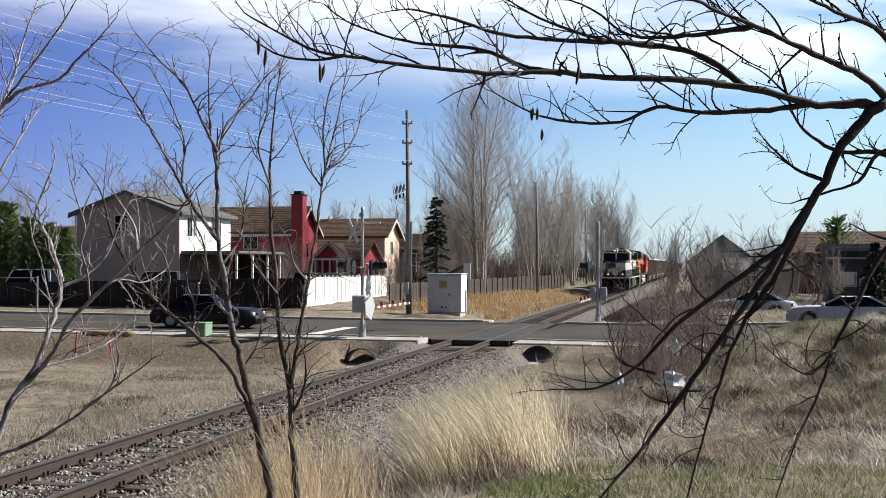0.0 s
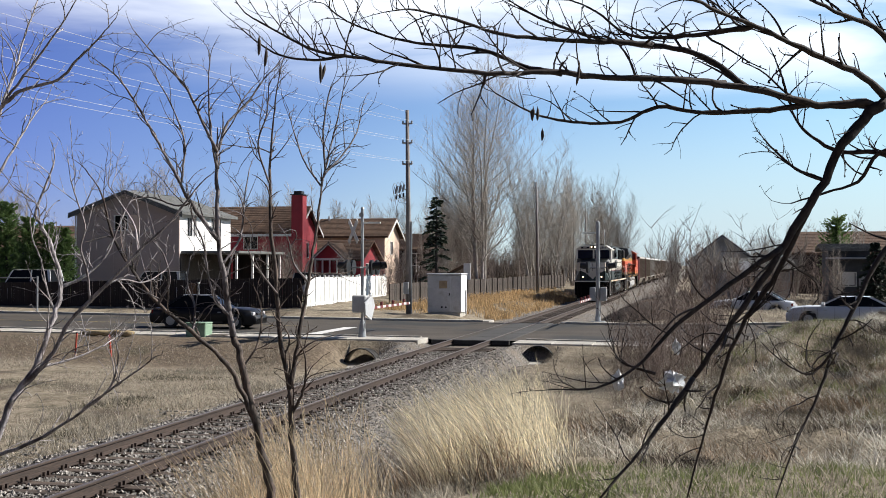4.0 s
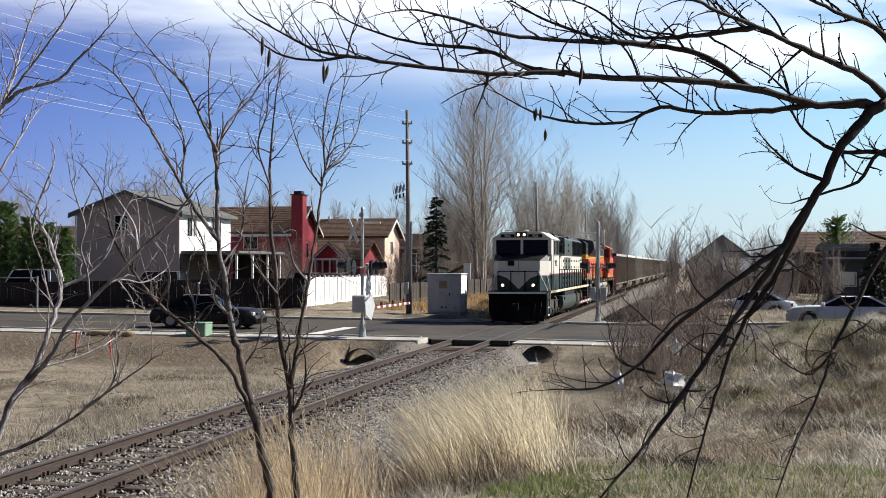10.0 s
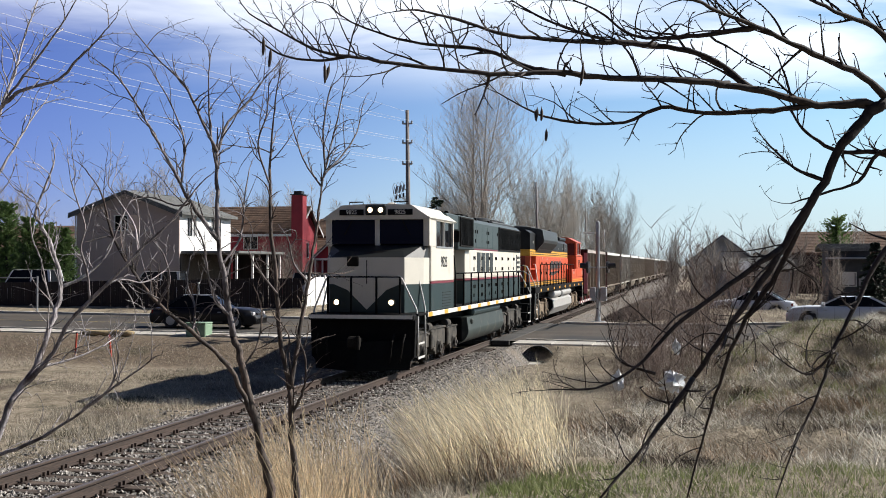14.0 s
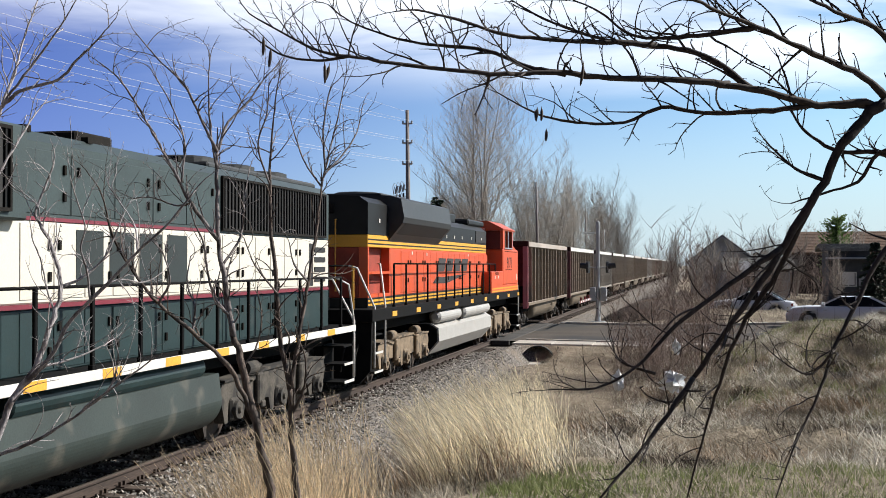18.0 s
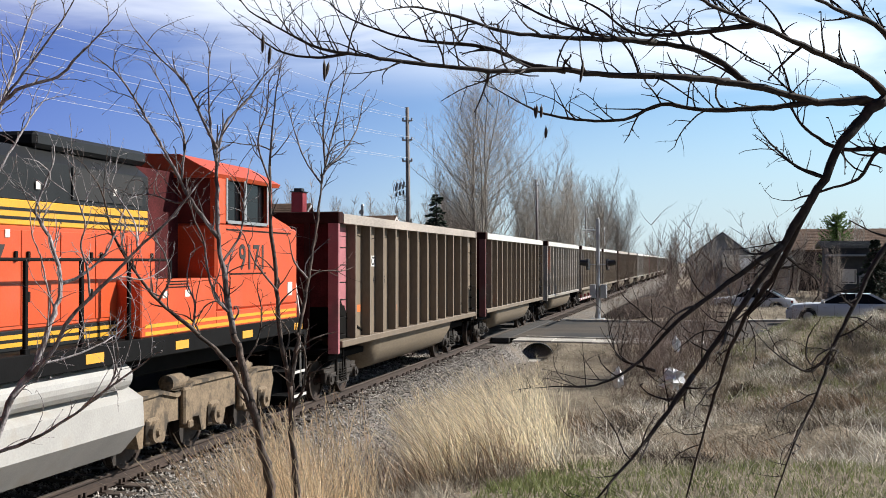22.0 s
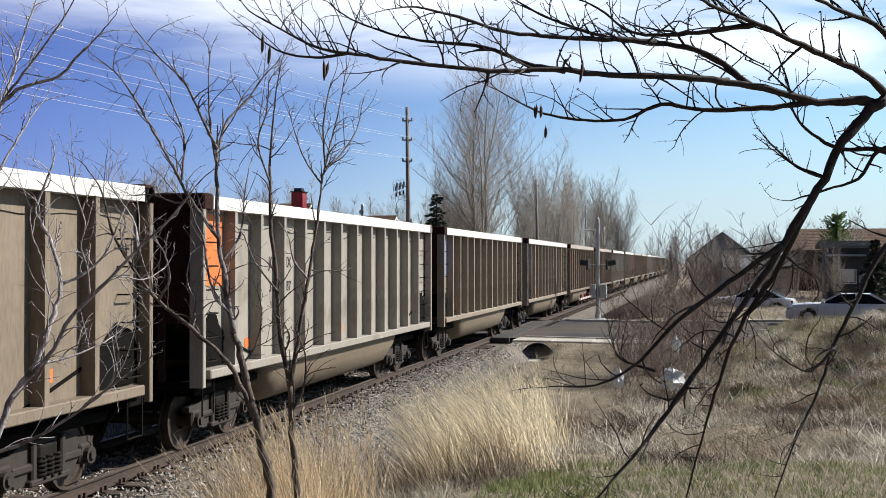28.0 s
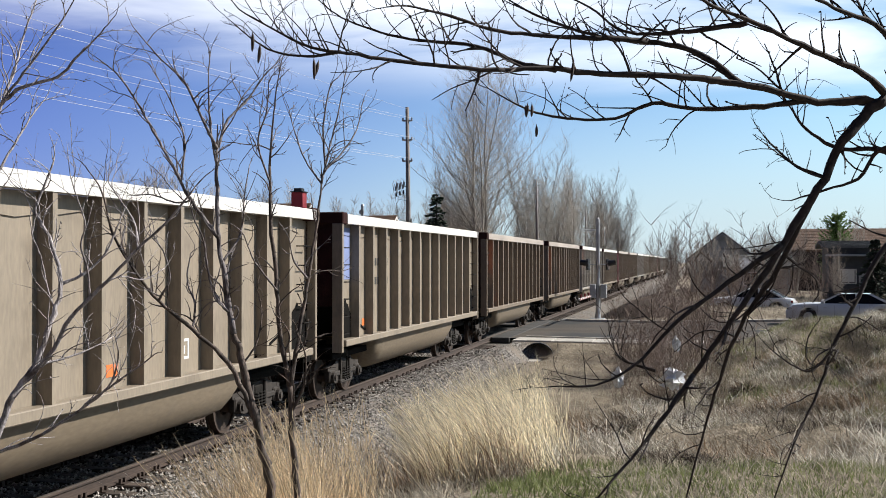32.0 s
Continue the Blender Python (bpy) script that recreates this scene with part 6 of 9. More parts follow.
def build_fences():
    plank_fence("wood_fence", "dark brown stained plank fence along the road", (-46, 62.6), (-13.8, 62.6), -.1, .42, 1.74, M["fence_dark"], w=.15)
    v = thing("panel_fence", (0, 0, 0), "white painted panel fence beside the yard", "fence", "fences")
    a, b = Vector((-13.75, 62.7, .45)), Vector((-16.0, 88.3, .3))
    n = 22
    pl = MB().box(-.025, .025, .10, 1.08, 0, 1.72, .006).mesh("panel", M["white_fence"])
    po = MB().box(-.06, .06, -.06, .06, -.4, 1.85, .01).mesh("post", M["white_fence"])
    br = MB().box(.025, .06, .06, 1.16, -.05, .05, .006).mesh("batten", M["white_fence"])
    dr = (b - a).xy
    ang = math.degrees(math.atan2(dr.y, dr.x)) - 90
    for k in range(n):
        q = a.lerp(b, k / n)
        m = pose(q.x, q.y, q.z + random.uniform(-.03, .03), 0, random.uniform(-1.5, 1.5), ang)
        part("panel", pl, None, v, at=m)
        for zz in (.15, 1.55):
            part("batten", br, None, v, at=m @ Matrix.Translation((0, 0, zz)))
        part("post", po, None, v, at=m)
    plank_fence("wood_fence", "weathered grey-brown plank fence behind dry grass", (-10.7, 70), (-8.2, 146), .2, .2, 1.5, M["fence_old"], w=.2, posts=2.4)
    e = thing("fence_panel", (-20.8, 62.45, .1), "rust-brown fence panel beside a white post", "fence", "fences")
    for k in range(4):
        part("board", MB().box(-.30 + k * .15, -.165 + k * .15, -.02, .02, .0, 1.72, .005), M["roof_brown"], e)
    part("post", MB().box(.40, .50, -.05, .05, -.2, 1.8, .01), M["white"], e, "white post")
    q = thing("garden_shed", (-10.75, 95.2, .2), "small shed with a white end wall behind the fence", "shed")
    part("end_wall", MB().box(-.30, .32, -.06, .06, 0, 2.85, .01), M["white"], q, "sunlit white end wall")
    part("side_wall", MB().box(-1.7, -.32, 0, 2.2, 0, 2.0, .01), M["fence_grey"], q)
    part("roof", MB().add([(-1.9, -.12, 1.95), (-.31, -.12, 2.75), (-.31, 2.3, 2.75), (-1.9, 2.3, 1.95), (-1.9, -.12, 1.87), (-.31, -.12, 2.67), (-.31, 2.3, 2.67), (-1.9, 2.3, 1.87)], [(0, 1, 2, 3), (7, 6, 5, 4), (0, 4, 5, 1), (3, 2, 6, 7), (0, 3, 7, 4), (1, 5, 6, 2)]), M["roof_brown"], q)
    g = thing("chain_fence", (0, 0, 0), "silver chain-link gate post by the road", "fence", "fences")
    for x in (-27.6, -30.5):
        part("post", MB().cyl((x, 57.9 - .9, .0), (x, 57.9 - .9, 2.3), .05, .05, 8), M["silver"], g)
    part("top_rail", MB().cyl((-30.5, 57.0, 2.2), (-27.6, 57.0, 2.2), .03, .03, 6), M["silver"], g)


build_fences()


# ---- utility poles and wires ----
def utility_pole(x, y, z0, z1, arms, gear=True):
    p = thing("utility_pole", (x, y, z0), "tall weathered wooden utility pole with insulators", "utility pole", "utility poles beside the track")
    h = z1 - z0
    part("shaft", MB().ring_tube([(0, 0, -.3), (-.03, 0, h * .5), (-.10, 0, h)], [.17, .14, .10], 12), M["pole"], p, smooth=True)
    for z in arms:
        zz = z - z0
        part("crossarm", MB().box(-.34, .16, -.05, .05, zz - .05, zz + .05, .01), M["silver"], p)
        for s in (-.36, .18):
            part("insulator", MB().ring_tube([(s, 0, zz - .04), (s, 0, zz + .04), (s, 0, zz + .08), (s, 0, zz + .14), (s, 0, zz + .18)], [.035, .07, .04, .06, .03], 8), M["insulator"], p, "grey ribbed insulator")
    if gear:
        zz = 7.35 - z0
        part("bracket_frame", MB().ring_tube([(-.1, 0, zz), (-.75, 0, zz + .25), (-.75, 0, zz - .25), (-.1, 0, zz - .6)], .03, 6), M["silver"], p)
        for k in range(3):
            cx, cz = -.30 - k * .22, zz + .12 - k * .06
            sw = part("cutout_switch", MB().ring_tube([(cx - .05, -.1, cz - .22), (cx, -.1, cz), (cx + .05, -.1, cz + .22)], [.05, .075, .05], 10), M["insulator"], p, "pale porcelain cutout")
            part("fuse_tube", MB().ring_tube([(cx - .16, -.12, cz - .2), (cx - .1, -.12, cz + .2)], .025, 6), M["rail_silver"], sw)
            part("lead_wire", MB().ring_tube([(cx + .05, -.1, cz + .24), (cx - .12, -.1, cz + .42), (cx - .22, -.1, cz + .2), (cx - .16, -.1, cz - .2), (cx - .04, -.08, cz - .5), (-.08, -.1, cz - .75)], .018, 5), M["wire"], sw)
            part("surge_arrester", MB().ring_tube([(cx, -.08, cz - .55), (cx, -.08, cz - .42), (cx, -.08, cz - .3)], [.05, .06, .05], 8), M["black"], sw)
        part("cable_guard", MB().box(.13, .2, -.04, .04, 0, 5.5, .01), M["silver"], p)
        part("ground_wire", MB().ring_tube([(-.13, -.13, zz - .8), (-.6, -.1, zz - .7), (-.68, -.05, zz - .1)], .012, 5), M["black"], p)
        part("equipment_box", MB().box(-.25, .05, -.32, -.13, 1.2, 1.9, .02), M["silver"], p)
    return p


def wire(p0, p1, sag, r=.0068, n=24):
    a, b = Vector(p0), Vector(p1)
    pts = [a.lerp(b, k / n) - Vector((0, 0, sag * 4 * (k / n) * (1 - k / n))) for k in range(n + 1)]
    solo("power_line", MB().ring_tube(pts, r, 5), M["wire"], "thin pale power line between poles", "power line", "power lines")


def build_poles():
    utility_pole(-8.05, 64.8, .0, 12.1, (11.3, 10.15, 8.9))
    utility_pole(-7.1, 112.5, .3, 11.2, (10.6, 9.8), False)
    utility_pole(-8.0, 172, .3, 11.6, (11.0, 10.2), False)
    utility_pole(-19.5, 4.0, -.6, 12.4, (11.6, 10.45, 9.2), False)
    for z, top in ((11.3, 11.9), (10.15, 10.8), (8.9, 9.6)):
        for s in (-.40, .14):
            wire((-8.05 + s, 64.8, z + .16), (-19.5 + s * 1.6, 4.0, top + (.25 if s > 0 else 0)), .55)
    wire((-8.15, 64.8, 12.0), (-19.6, 4.0, 14.2), .4, .006)
    for z, z2 in ((11.3, 10.6), (10.15, 9.8)):
        for s in (-.40, .14):
            wire((-8.05 + s, 64.8, z + .16), (-7.1 + s, 112.5, z2 + .16), .7, .003)


build_poles()


# ---- crossing signals ----
def crossing_signal(x, y, z, arm_dir, arm_len, label, turn, gate=True, r=.06):
    s = thing("crossing_signal", (x, y, z), label, "railroad signal", "crossing signals")
    part("foundation", MB().box(-.35, .35, -.35, .35, -.2, .06, .03), M["slate"], s)
    part("base_casting", MB().ring_tube([(0, 0, .04), (0, 0, .1), (0, 0, .55), (0, 0, .75)], [.17, .16, .11, .07], 14), M["silver"], s)
    part("mast", MB().cyl((0, 0, .3), (0, 0, 5.15), r, r, 14), M["silver"], s, smooth=False)
    part("mast_cap", MB().ring_tube([(0, 0, 5.15), (0, 0, 5.22)], [.075, .03], 12), M["silver"], s)
    for k in (-1, 1):
        c = part("crossbuck", MB().box(-.61, .61, -.012, .012, -.1, .1), M["white_sign"], s, "white reflective crossbuck blade")
        c.matrix_basis = Matrix.Translation((-.35 * arm_dir, -.1 - .015 * k, 4.25)) @ Euler((0, radians(45 * k), radians(turn))).to_matrix().to_4x4()
        b = part("lettering_bars", bars(MB(), -.5, .5, -.05, .05, 7, 0, .004), M["ink"], c)
        b.matrix_basis = Matrix.Translation((0, -.014, 0)) @ Euler((0, 0, radians(-90))).to_matrix().to_4x4()
    part("top_arm", MB().box(-.05, .75 * arm_dir, -.03, .03, 4.55, 4.62, .01), M["white_sign"], s)
    part("light_bar", MB().box(-.6, .6, -.03, .03, 2.79, 2.85, .01), M["silver"], s)
    for k in (-1, 1):
        for q in (-.36, .36):
            x0 = k * .45
            h = part("signal_head", MB().ring_tube([(x0, q, 2.82), (x0 + k * .10, q, 2.82)], [.30, .30], 20), M["black"], s, "round black signal background")
            part("lens", MB().ring_tube([(x0 + k * .105, q, 2.82), (x0 + k * .125, q, 2.82)], [.11, .09], 14), M["red_lens"], h)
            part("visor", MB().ring_tube([(x0 + k * .10, q, 2.88), (x0 + k * .42, q, 2.92)], [.15, .14], 12, False), M["black"], h)
    part("light_bracket", MB().box(-.03, .03, -.4, .4, 2.79, 2.85, .01), M["silver"], s)
    part("bell", MB().ring_tube([(0, 0, 4.9), (0, -.10, 4.9), (0, -.14, 4.9)], [.04, .08, .10], 14), M["silver"], s)
    # gate
    if gate:
        part("gate_mechanism", MB().box(-.28, .28, -.5, -.08, 1.05, 1.72, .04), M["bungalow"], s, "grey gate mechanism box")
    else:
        for x0, x1 in ((-.40, -.10), (.14, .46)):
            part("gate_mechanism", MB().box(x0, x1, -.3, .1, 1.1, 1.8, .03), M["slate"], s, "narrow grey gate mechanism box")
    a = part("gate_arm", MB().box(.3, .36, -.5, arm_len, 1.16, 1.26, .01) if arm_dir > 0 else MB().box(-.36, -.3, -arm_len, .5, 1.16, 1.26, .01), M["white_sign"], s, "red and white striped gate arm")
    n = int(arm_len / .42)
    for k in range(n):
        if k % 2 == 0:
            y0 = .5 + k * .42
            part("red_band", MB().box(.296, .364, y0, y0 + .4, 1.156, 1.264) if arm_dir > 0 else MB().box(-.364, -.296, -y0 - .4, -y0, 1.156, 1.264), M["red_band"], a)
    for k in (1.6, 3.4, 5.2):
        part("gate_lamp", MB().cyl((.33 * arm_dir, k * (1 if arm_dir > 0 else -1), 1.27), (.33 * arm_dir, k * (1 if arm_dir > 0 else -1), 1.42), .05, .06, 10), M["red_band"], a)
    if gate:
        part("counterweight", MB().prism([(-.2, .75), (-1.0, 1.0), (-1.05, 1.45), (-.1, 1.75), (.3, 1.3)] if arm_dir > 0 else [(.2, .75), (1.0, 1.0), (1.05, 1.45), (.1, 1.75), (-.3, 1.3)], 0, .38 * arm_dir, .44 * arm_dir), M["bungalow"], s)
    part("conduit", MB().ring_tube([(.1, -.1, .3), (.16, -.12, .7), (.14, -.2, 1.1)], .025, 6), M["silver"], s)
    return s


def build_crossing():
    crossing_signal(-4.3, 43.0, .0, 1, 6.2, "silver crossing signal with a lowered striped gate", 131)
    crossing_signal(3.65, 58.3, -.02, -1, 6.0, "silver crossing signal mast with a flared base", 98, False, .11)
    # signal bungalow
    b = thing("signal_bungalow", (-5.9, 65.6, .02), "silver metal railway equipment bungalow", "equipment cabinet")
    part("body", MB().box(-1.0, 1.0, -.85, .85, .1, 2.3, .03), M["bungalow"], b)
    part("roof", MB().box(-1.06, 1.06, -.92, .92, 2.3, 2.4, .03), M["bungalow"], b)
    part("base", MB().box(-.95, .95, -.8, .8, -.25, .1), M["concrete"], b)
    part("door", MB().box(-.35, .42, -.885, -.852, .18, 2.2, .01), M["bungalow"], b)
    part("hasp", MB().box(.3, .36, -.91, -.885, 1.1, 1.25, .008), M["black"], b)
    part("warning_sign", MB().box(-.28, .2, -.895, -.886, 1.52, 1.98), M["sign_tan"], b, "faded tan warning sign")
    for k in (-.12, .12):
        part("vent", MB().cyl((k, -.9, .42), (k, -.852, .42), .06, .06, 10), M["black"], b)
    for k in range(6):
        part("seam", MB().box(1.0, 1.012, -.8 + k * .3, -.78 + k * .3, .12, 2.28), M["white"], b)
    # white sheet on the sunward side puts its brightness into the colour
    part("side_panel", MB().box(1.0, 1.03, -.84, .84, .12, 2.28, .008), M["white"], b, "white sheet over the silver side for its sunlight")
    part("conduit", MB().box(1.03, 1.1, .3, .4, .0, 1.4, .01), M["silver"], b)
    # crossing surface panels
    lc = thing("level_crossing", (0, 0, 0), "dark worn level-crossing surface between the rails", "level crossing")
    for k in range(6):
        for nm, x0, x1 in (("gauge_panel", -.66, .66), ("field_panel", -1.55, -.85), ("field_panel", .85, 1.55)):
            part(nm, MB().box(x0, x1, 43.2 + k * 2.25 + .01, 45.45 + k * 2.25 - .01, -.2, -.005, .02), M["panel"], lc)
    # culvert mouths
    for x, y, z, w in ((-3.65, 40.6, -.82, .62), (2.95, 41.2, -.62, .58)):
        c = thing("culvert", (x, y, z), "black pipe culvert mouth with pale flared apron", "culvert", "culvert mouths")
        seg = 18
        def arch(r, yy, k=1.0):
            return [(r * math.cos(math.pi * j / seg), yy, max(0.0, r * .95 * k * math.sin(math.pi * j / seg))) for j in range(seg + 1)]
        part("pipe", MB().grid([arch(w, .0), arch(w, 3.4)]), M["black"], c, smooth=True)
        part("pipe_back", MB().box(-w, w, 3.3, 3.34, 0, w), M["black"], c)
        part("rim", MB().grid([arch(w + .03, -.02), arch(w + .03, .3), arch(w, .3), arch(w, -.02), arch(w + .03, -.02)]), M["rubber"], c)
        part("pipe_floor", MB().box(-w, w, -.05, 3.3, -.02, .03), M["black"], c)
        part("apron", MB().add([(-w - .1, 0, .02), (w + .1, 0, .02), (w + .55, -.9, -.05), (-w - .55, -.9, -.05), (w + .12, 0, .62), (w + .62, -.9, .12)], [(0, 3, 2, 1), (1, 2, 5, 4)]), M["concrete"], c)
    # kerbs along the road
    for y, s in ((43.4, 1), (56.6, -1)):
        mb = MB()
        for x0, x1 in ((-60, -2.0), (2.2, 9.5 if s > 0 else 60)):
            k = x0
            while k < x1:
                e = min(k + 2, x1)
                za, zb = road_z(k), road_z(e)
                mb.add([(k, y - .08, za - .2), (e, y - .08, zb - .2), (e, y + .08, zb - .2), (k, y + .08, za - .2), (k, y - .08, za + .09), (e, y - .08, zb + .09), (e, y + .08, zb + .09), (k, y + .08, za + .09)],
                       [(0, 1, 5, 4), (1, 2, 6, 5), (2, 3, 7, 6), (3, 0, 4, 7), (4, 5, 6, 7)])
                k = e
        solo("kerb", mb, M["concrete"], "pale concrete kerb along the road edge", "kerb", "kerbs", kind="structure")
    for yy in (49.9, 50.15):
        mb = MB()
        for x0, x1 in ((-60, -9), (9, 60)):
            k = x0
            while k < x1:
                e = min(k + 3, x1)
                mb.quad((k, yy - .05, road_z(k) - .006), (e, yy - .05, road_z(e) - .006), (e, yy + .05, road_z(e) - .006), (k, yy + .05, road_z(k) - .006))
                k = e
        solo("centre_line", mb, M["line_yellow"], "faded yellow centre line", "road marking", kind="structure")
    mb = MB().quad((-7.2, 43.6, .062), (-6.6, 43.6, .058), (-6.6, 49.8, .058), (-7.2, 49.8, .062))
    solo("stop_line", mb, M["white"], "white painted stop line on asphalt", "road marking", kind="structure")


build_crossing()


# ---- vehicles ----
def car(label, m, paint, length=4.8, width=1.8, height=1.43, hood=.30, boot=.84, suv=False):
    """A car along x, its front towards +x, on the ground at z = 0."""
    c = thing("car", m, label, "car", "parked and waiting cars")
    L, W, H = length, width, height
    r = .33
    belt = .93 if not suv else 1.02
    # lower body with wheel arches
    n = 48
    wx = (-L * .29, L * .31)
    def lower(x):
        z = .22
        for w in wx:
            d = abs(x - w)
            if d < .41:
                z = max(z, .12 + math.sqrt(max(0, .41 ** 2 - d * d)) + .2)
        return z
    def upper(x):
        u = x / L
        return belt - .10 * smooth(.28, .5, u) - .26 * smooth(.44, .5, u) - .06 * smooth(-.3, -.5, u) - .22 * smooth(-.46, -.5, u)
    def half(x):
        u = abs(x / L)
        return W / 2 * (1 - .18 * smooth(.36, .5, u))
    rows = []
    for k in range(n + 1):
        x = -L / 2 + L * k / n
        lo, up, w = lower(x), upper(x), half(x)
        rows.append([(x, -w * .93, lo), (x, -w, (lo + up) * .5), (x, -w * .97, up - .03), (x, -w * .88, up), (x, 0, up + .03), (x, w * .88, up), (x, w * .97, up - .03), (x, w, (lo + up) * .5), (x, w * .93, lo)])
    mb = MB().grid(rows)
    k0 = len(rows) - 1
    mb.f.append(tuple(range(8, -1, -1)))
    mb.f.append(tuple(k0 * 9 + j for j in range(9)))
    part("body", mb, paint, c, smooth=True)
    part("underbody", MB().box(-L * .47, L * .47, -W * .4, W * .4, .2, .6), M["black"], c)
    # cabin
    a0, a1, a2, a3 = (-L * .38, -L * .20, L * .04, L * .22) if not suv else (-L * .47, -L * .42, L * .06, L * .2)
    wb, wt = W * .44, W * .35
    zb = belt - .02
    cab = MB()
    P = [(a0, zb, wb), (a1, H - .03, wt), ((a1 + a2) / 2, H, wt), (a2, H - .04, wt), (a3, zb, wb)]
    rr = [[(x, -w, z) for x, z, w in P], [(x, -w * .5, z + .015) for x, z, w in P], [(x, w * .5, z + .015) for x, z, w in P], [(x, w, z) for x, z, w in P]]
    cab.grid(rr)
    part("glasshouse", MB().grid([[(x, -w + .012, z - .012) for x, z, w in P], [(x, w - .012, z - .012) for x, z, w in P]]).add([(x, s * (w - .012), z - .012) for s in (-1, 1) for x, z, w in P], [(0, 1, 2, 3, 4), (9, 8, 7, 6, 5)]), M["glass_dark"], c, "dark tinted car windows")
    rf = MB().grid([[(x, s * .98 * wt, H - .035 + .03 * (1 - s * s)) for x in (a1 - .03, (a1 + a2) / 2, a2 + .03)] for s in (-1, -.5, 0, .5, 1)])
    part("roof", rf, paint, c, smooth=True)
    for s in (-1, 1):
        def pil(x0, x1, w):
            return MB().add([(x0 - w, s * wb, zb), (x0 + w, s * wb, zb), (x1 + w, s * wt * 1.0, H - .03), (x1 - w, s * wt, H - .03), (x0 - w, s * (wb - .05), zb), (x0 + w, s * (wb - .05), zb), (x1 + w, s * (wt - .05), H - .03), (x1 - w, s * (wt - .05), H - .03)], [(0, 1, 2, 3), (7, 6, 5, 4), (0, 4, 5, 1), (1, 5, 6, 2), (2, 6, 7, 3), (3, 7, 4, 0)])
        mid = (a1 + a2) / 2 - .05
        part("pillar", pil(a3 - .02, a2 + .02, .045), paint, c)
        part("pillar", pil(mid, mid, .05), paint, c)
        part("pillar", pil(a0 + .06, a1 + .02, .09), paint, c)
        part("headlight", MB().box(L * .445, L * .478, s * W * .28, s * W * .42, belt - .32, belt - .17, .02), M["lamp_clear"], c)
        part("tail_light", MB().box(-L * .485, -L * .46, s * W * .27, s * W * .42, belt - .3, belt - .14, .02), M["red_lens"], c)
        part("mirror", MB().box(a3 - .25, a3 - .08, s * (W / 2 - .02), s * (W / 2 + .16), belt + .0, belt + .13, .03), paint, c)
        part("sill_trim", MB().box(-L * .2, L * .2, s * (W * .468), s * (W * .478), .26, .34, .01), M["black"], c)
        for x in (-L * .03, L * .17):
            part("door_handle", MB().box(x - .08, x + .08, s * (W * .496), s * (W * .512), belt - .2, belt - .165, .008), M["rail_silver"], c)
        for x in (-L * .11, L * .09, L * .235):
            part("door_seam", MB().box(x - .006, x + .006, s * (W * .492), s * (W * .502), .34, belt - .06), M["black"], c)
        for x in wx:
            wh = new("wheel")
            wh.parent = c
            wh.location = (x, s * (W / 2 - .12), r)
            part("tyre", MB().ring_tube([(0, -.10 * s, 0), (0, -.085 * s, 0), (0, .085 * s, 0), (0, .10 * s, 0)], [r * .9, r, r, r * .9], 22), M["rubber"], wh)
            part("rim", MB().ring_tube([(0, .095 * s, 0), (0, .108 * s, 0)], [r * .66, r * .58], 18), M["silver"], wh)
    part("bumper", MB().box(L * .462, L * .5, -W * .4, W * .4, .28, .5, .03), paint, c)
    part("grille", MB().box(L * .475, L * .492, -W * .22, W * .22, belt - .34, belt - .22, .01), M["black"], c)
    part("bumper", MB().box(-L * .5, -L * .465, -W * .4, W * .4, .3, .52, .03), paint, c)
    return c


def build_cars():
    car("black sedan waiting at the lowered gate", pose(-12.95, 47.6, road_z(-13.4) - .02, 0, 0.6, 3), M["car_black"], 5.0, 1.86, 1.5)
    car("white sedan parked on bare ground", pose(15.25, 54.6, road_z(15.1), 0, 0, 174), M["car_white"], 5.2, 1.8, 1.40, .29, .79)
    car("white sedan half hidden behind shrubs", pose(11.7, 66.5, .0, 0, 0, 168), M["car_white"], 4.7, 1.8, 1.42)
    car("silver sport-utility vehicle behind the fence", pose(-27.0, 69.5, .45, 0, 0, 185), M["car_silver"], 4.9, 1.9, 2.05, suv=True)
    car("white pickup-sized vehicle behind the white fence", pose(-19.0, 78, .5, 0, 0, 100), M["car_silver"], 5.0, 1.9, 1.9, suv=True)
    car("white van-like vehicle behind the dark fence", pose(-33.2, 64.25, .43, 0, 0, 180), M["car_white"], 5.2, 1.9, 2.2, suv=True)


build_cars()


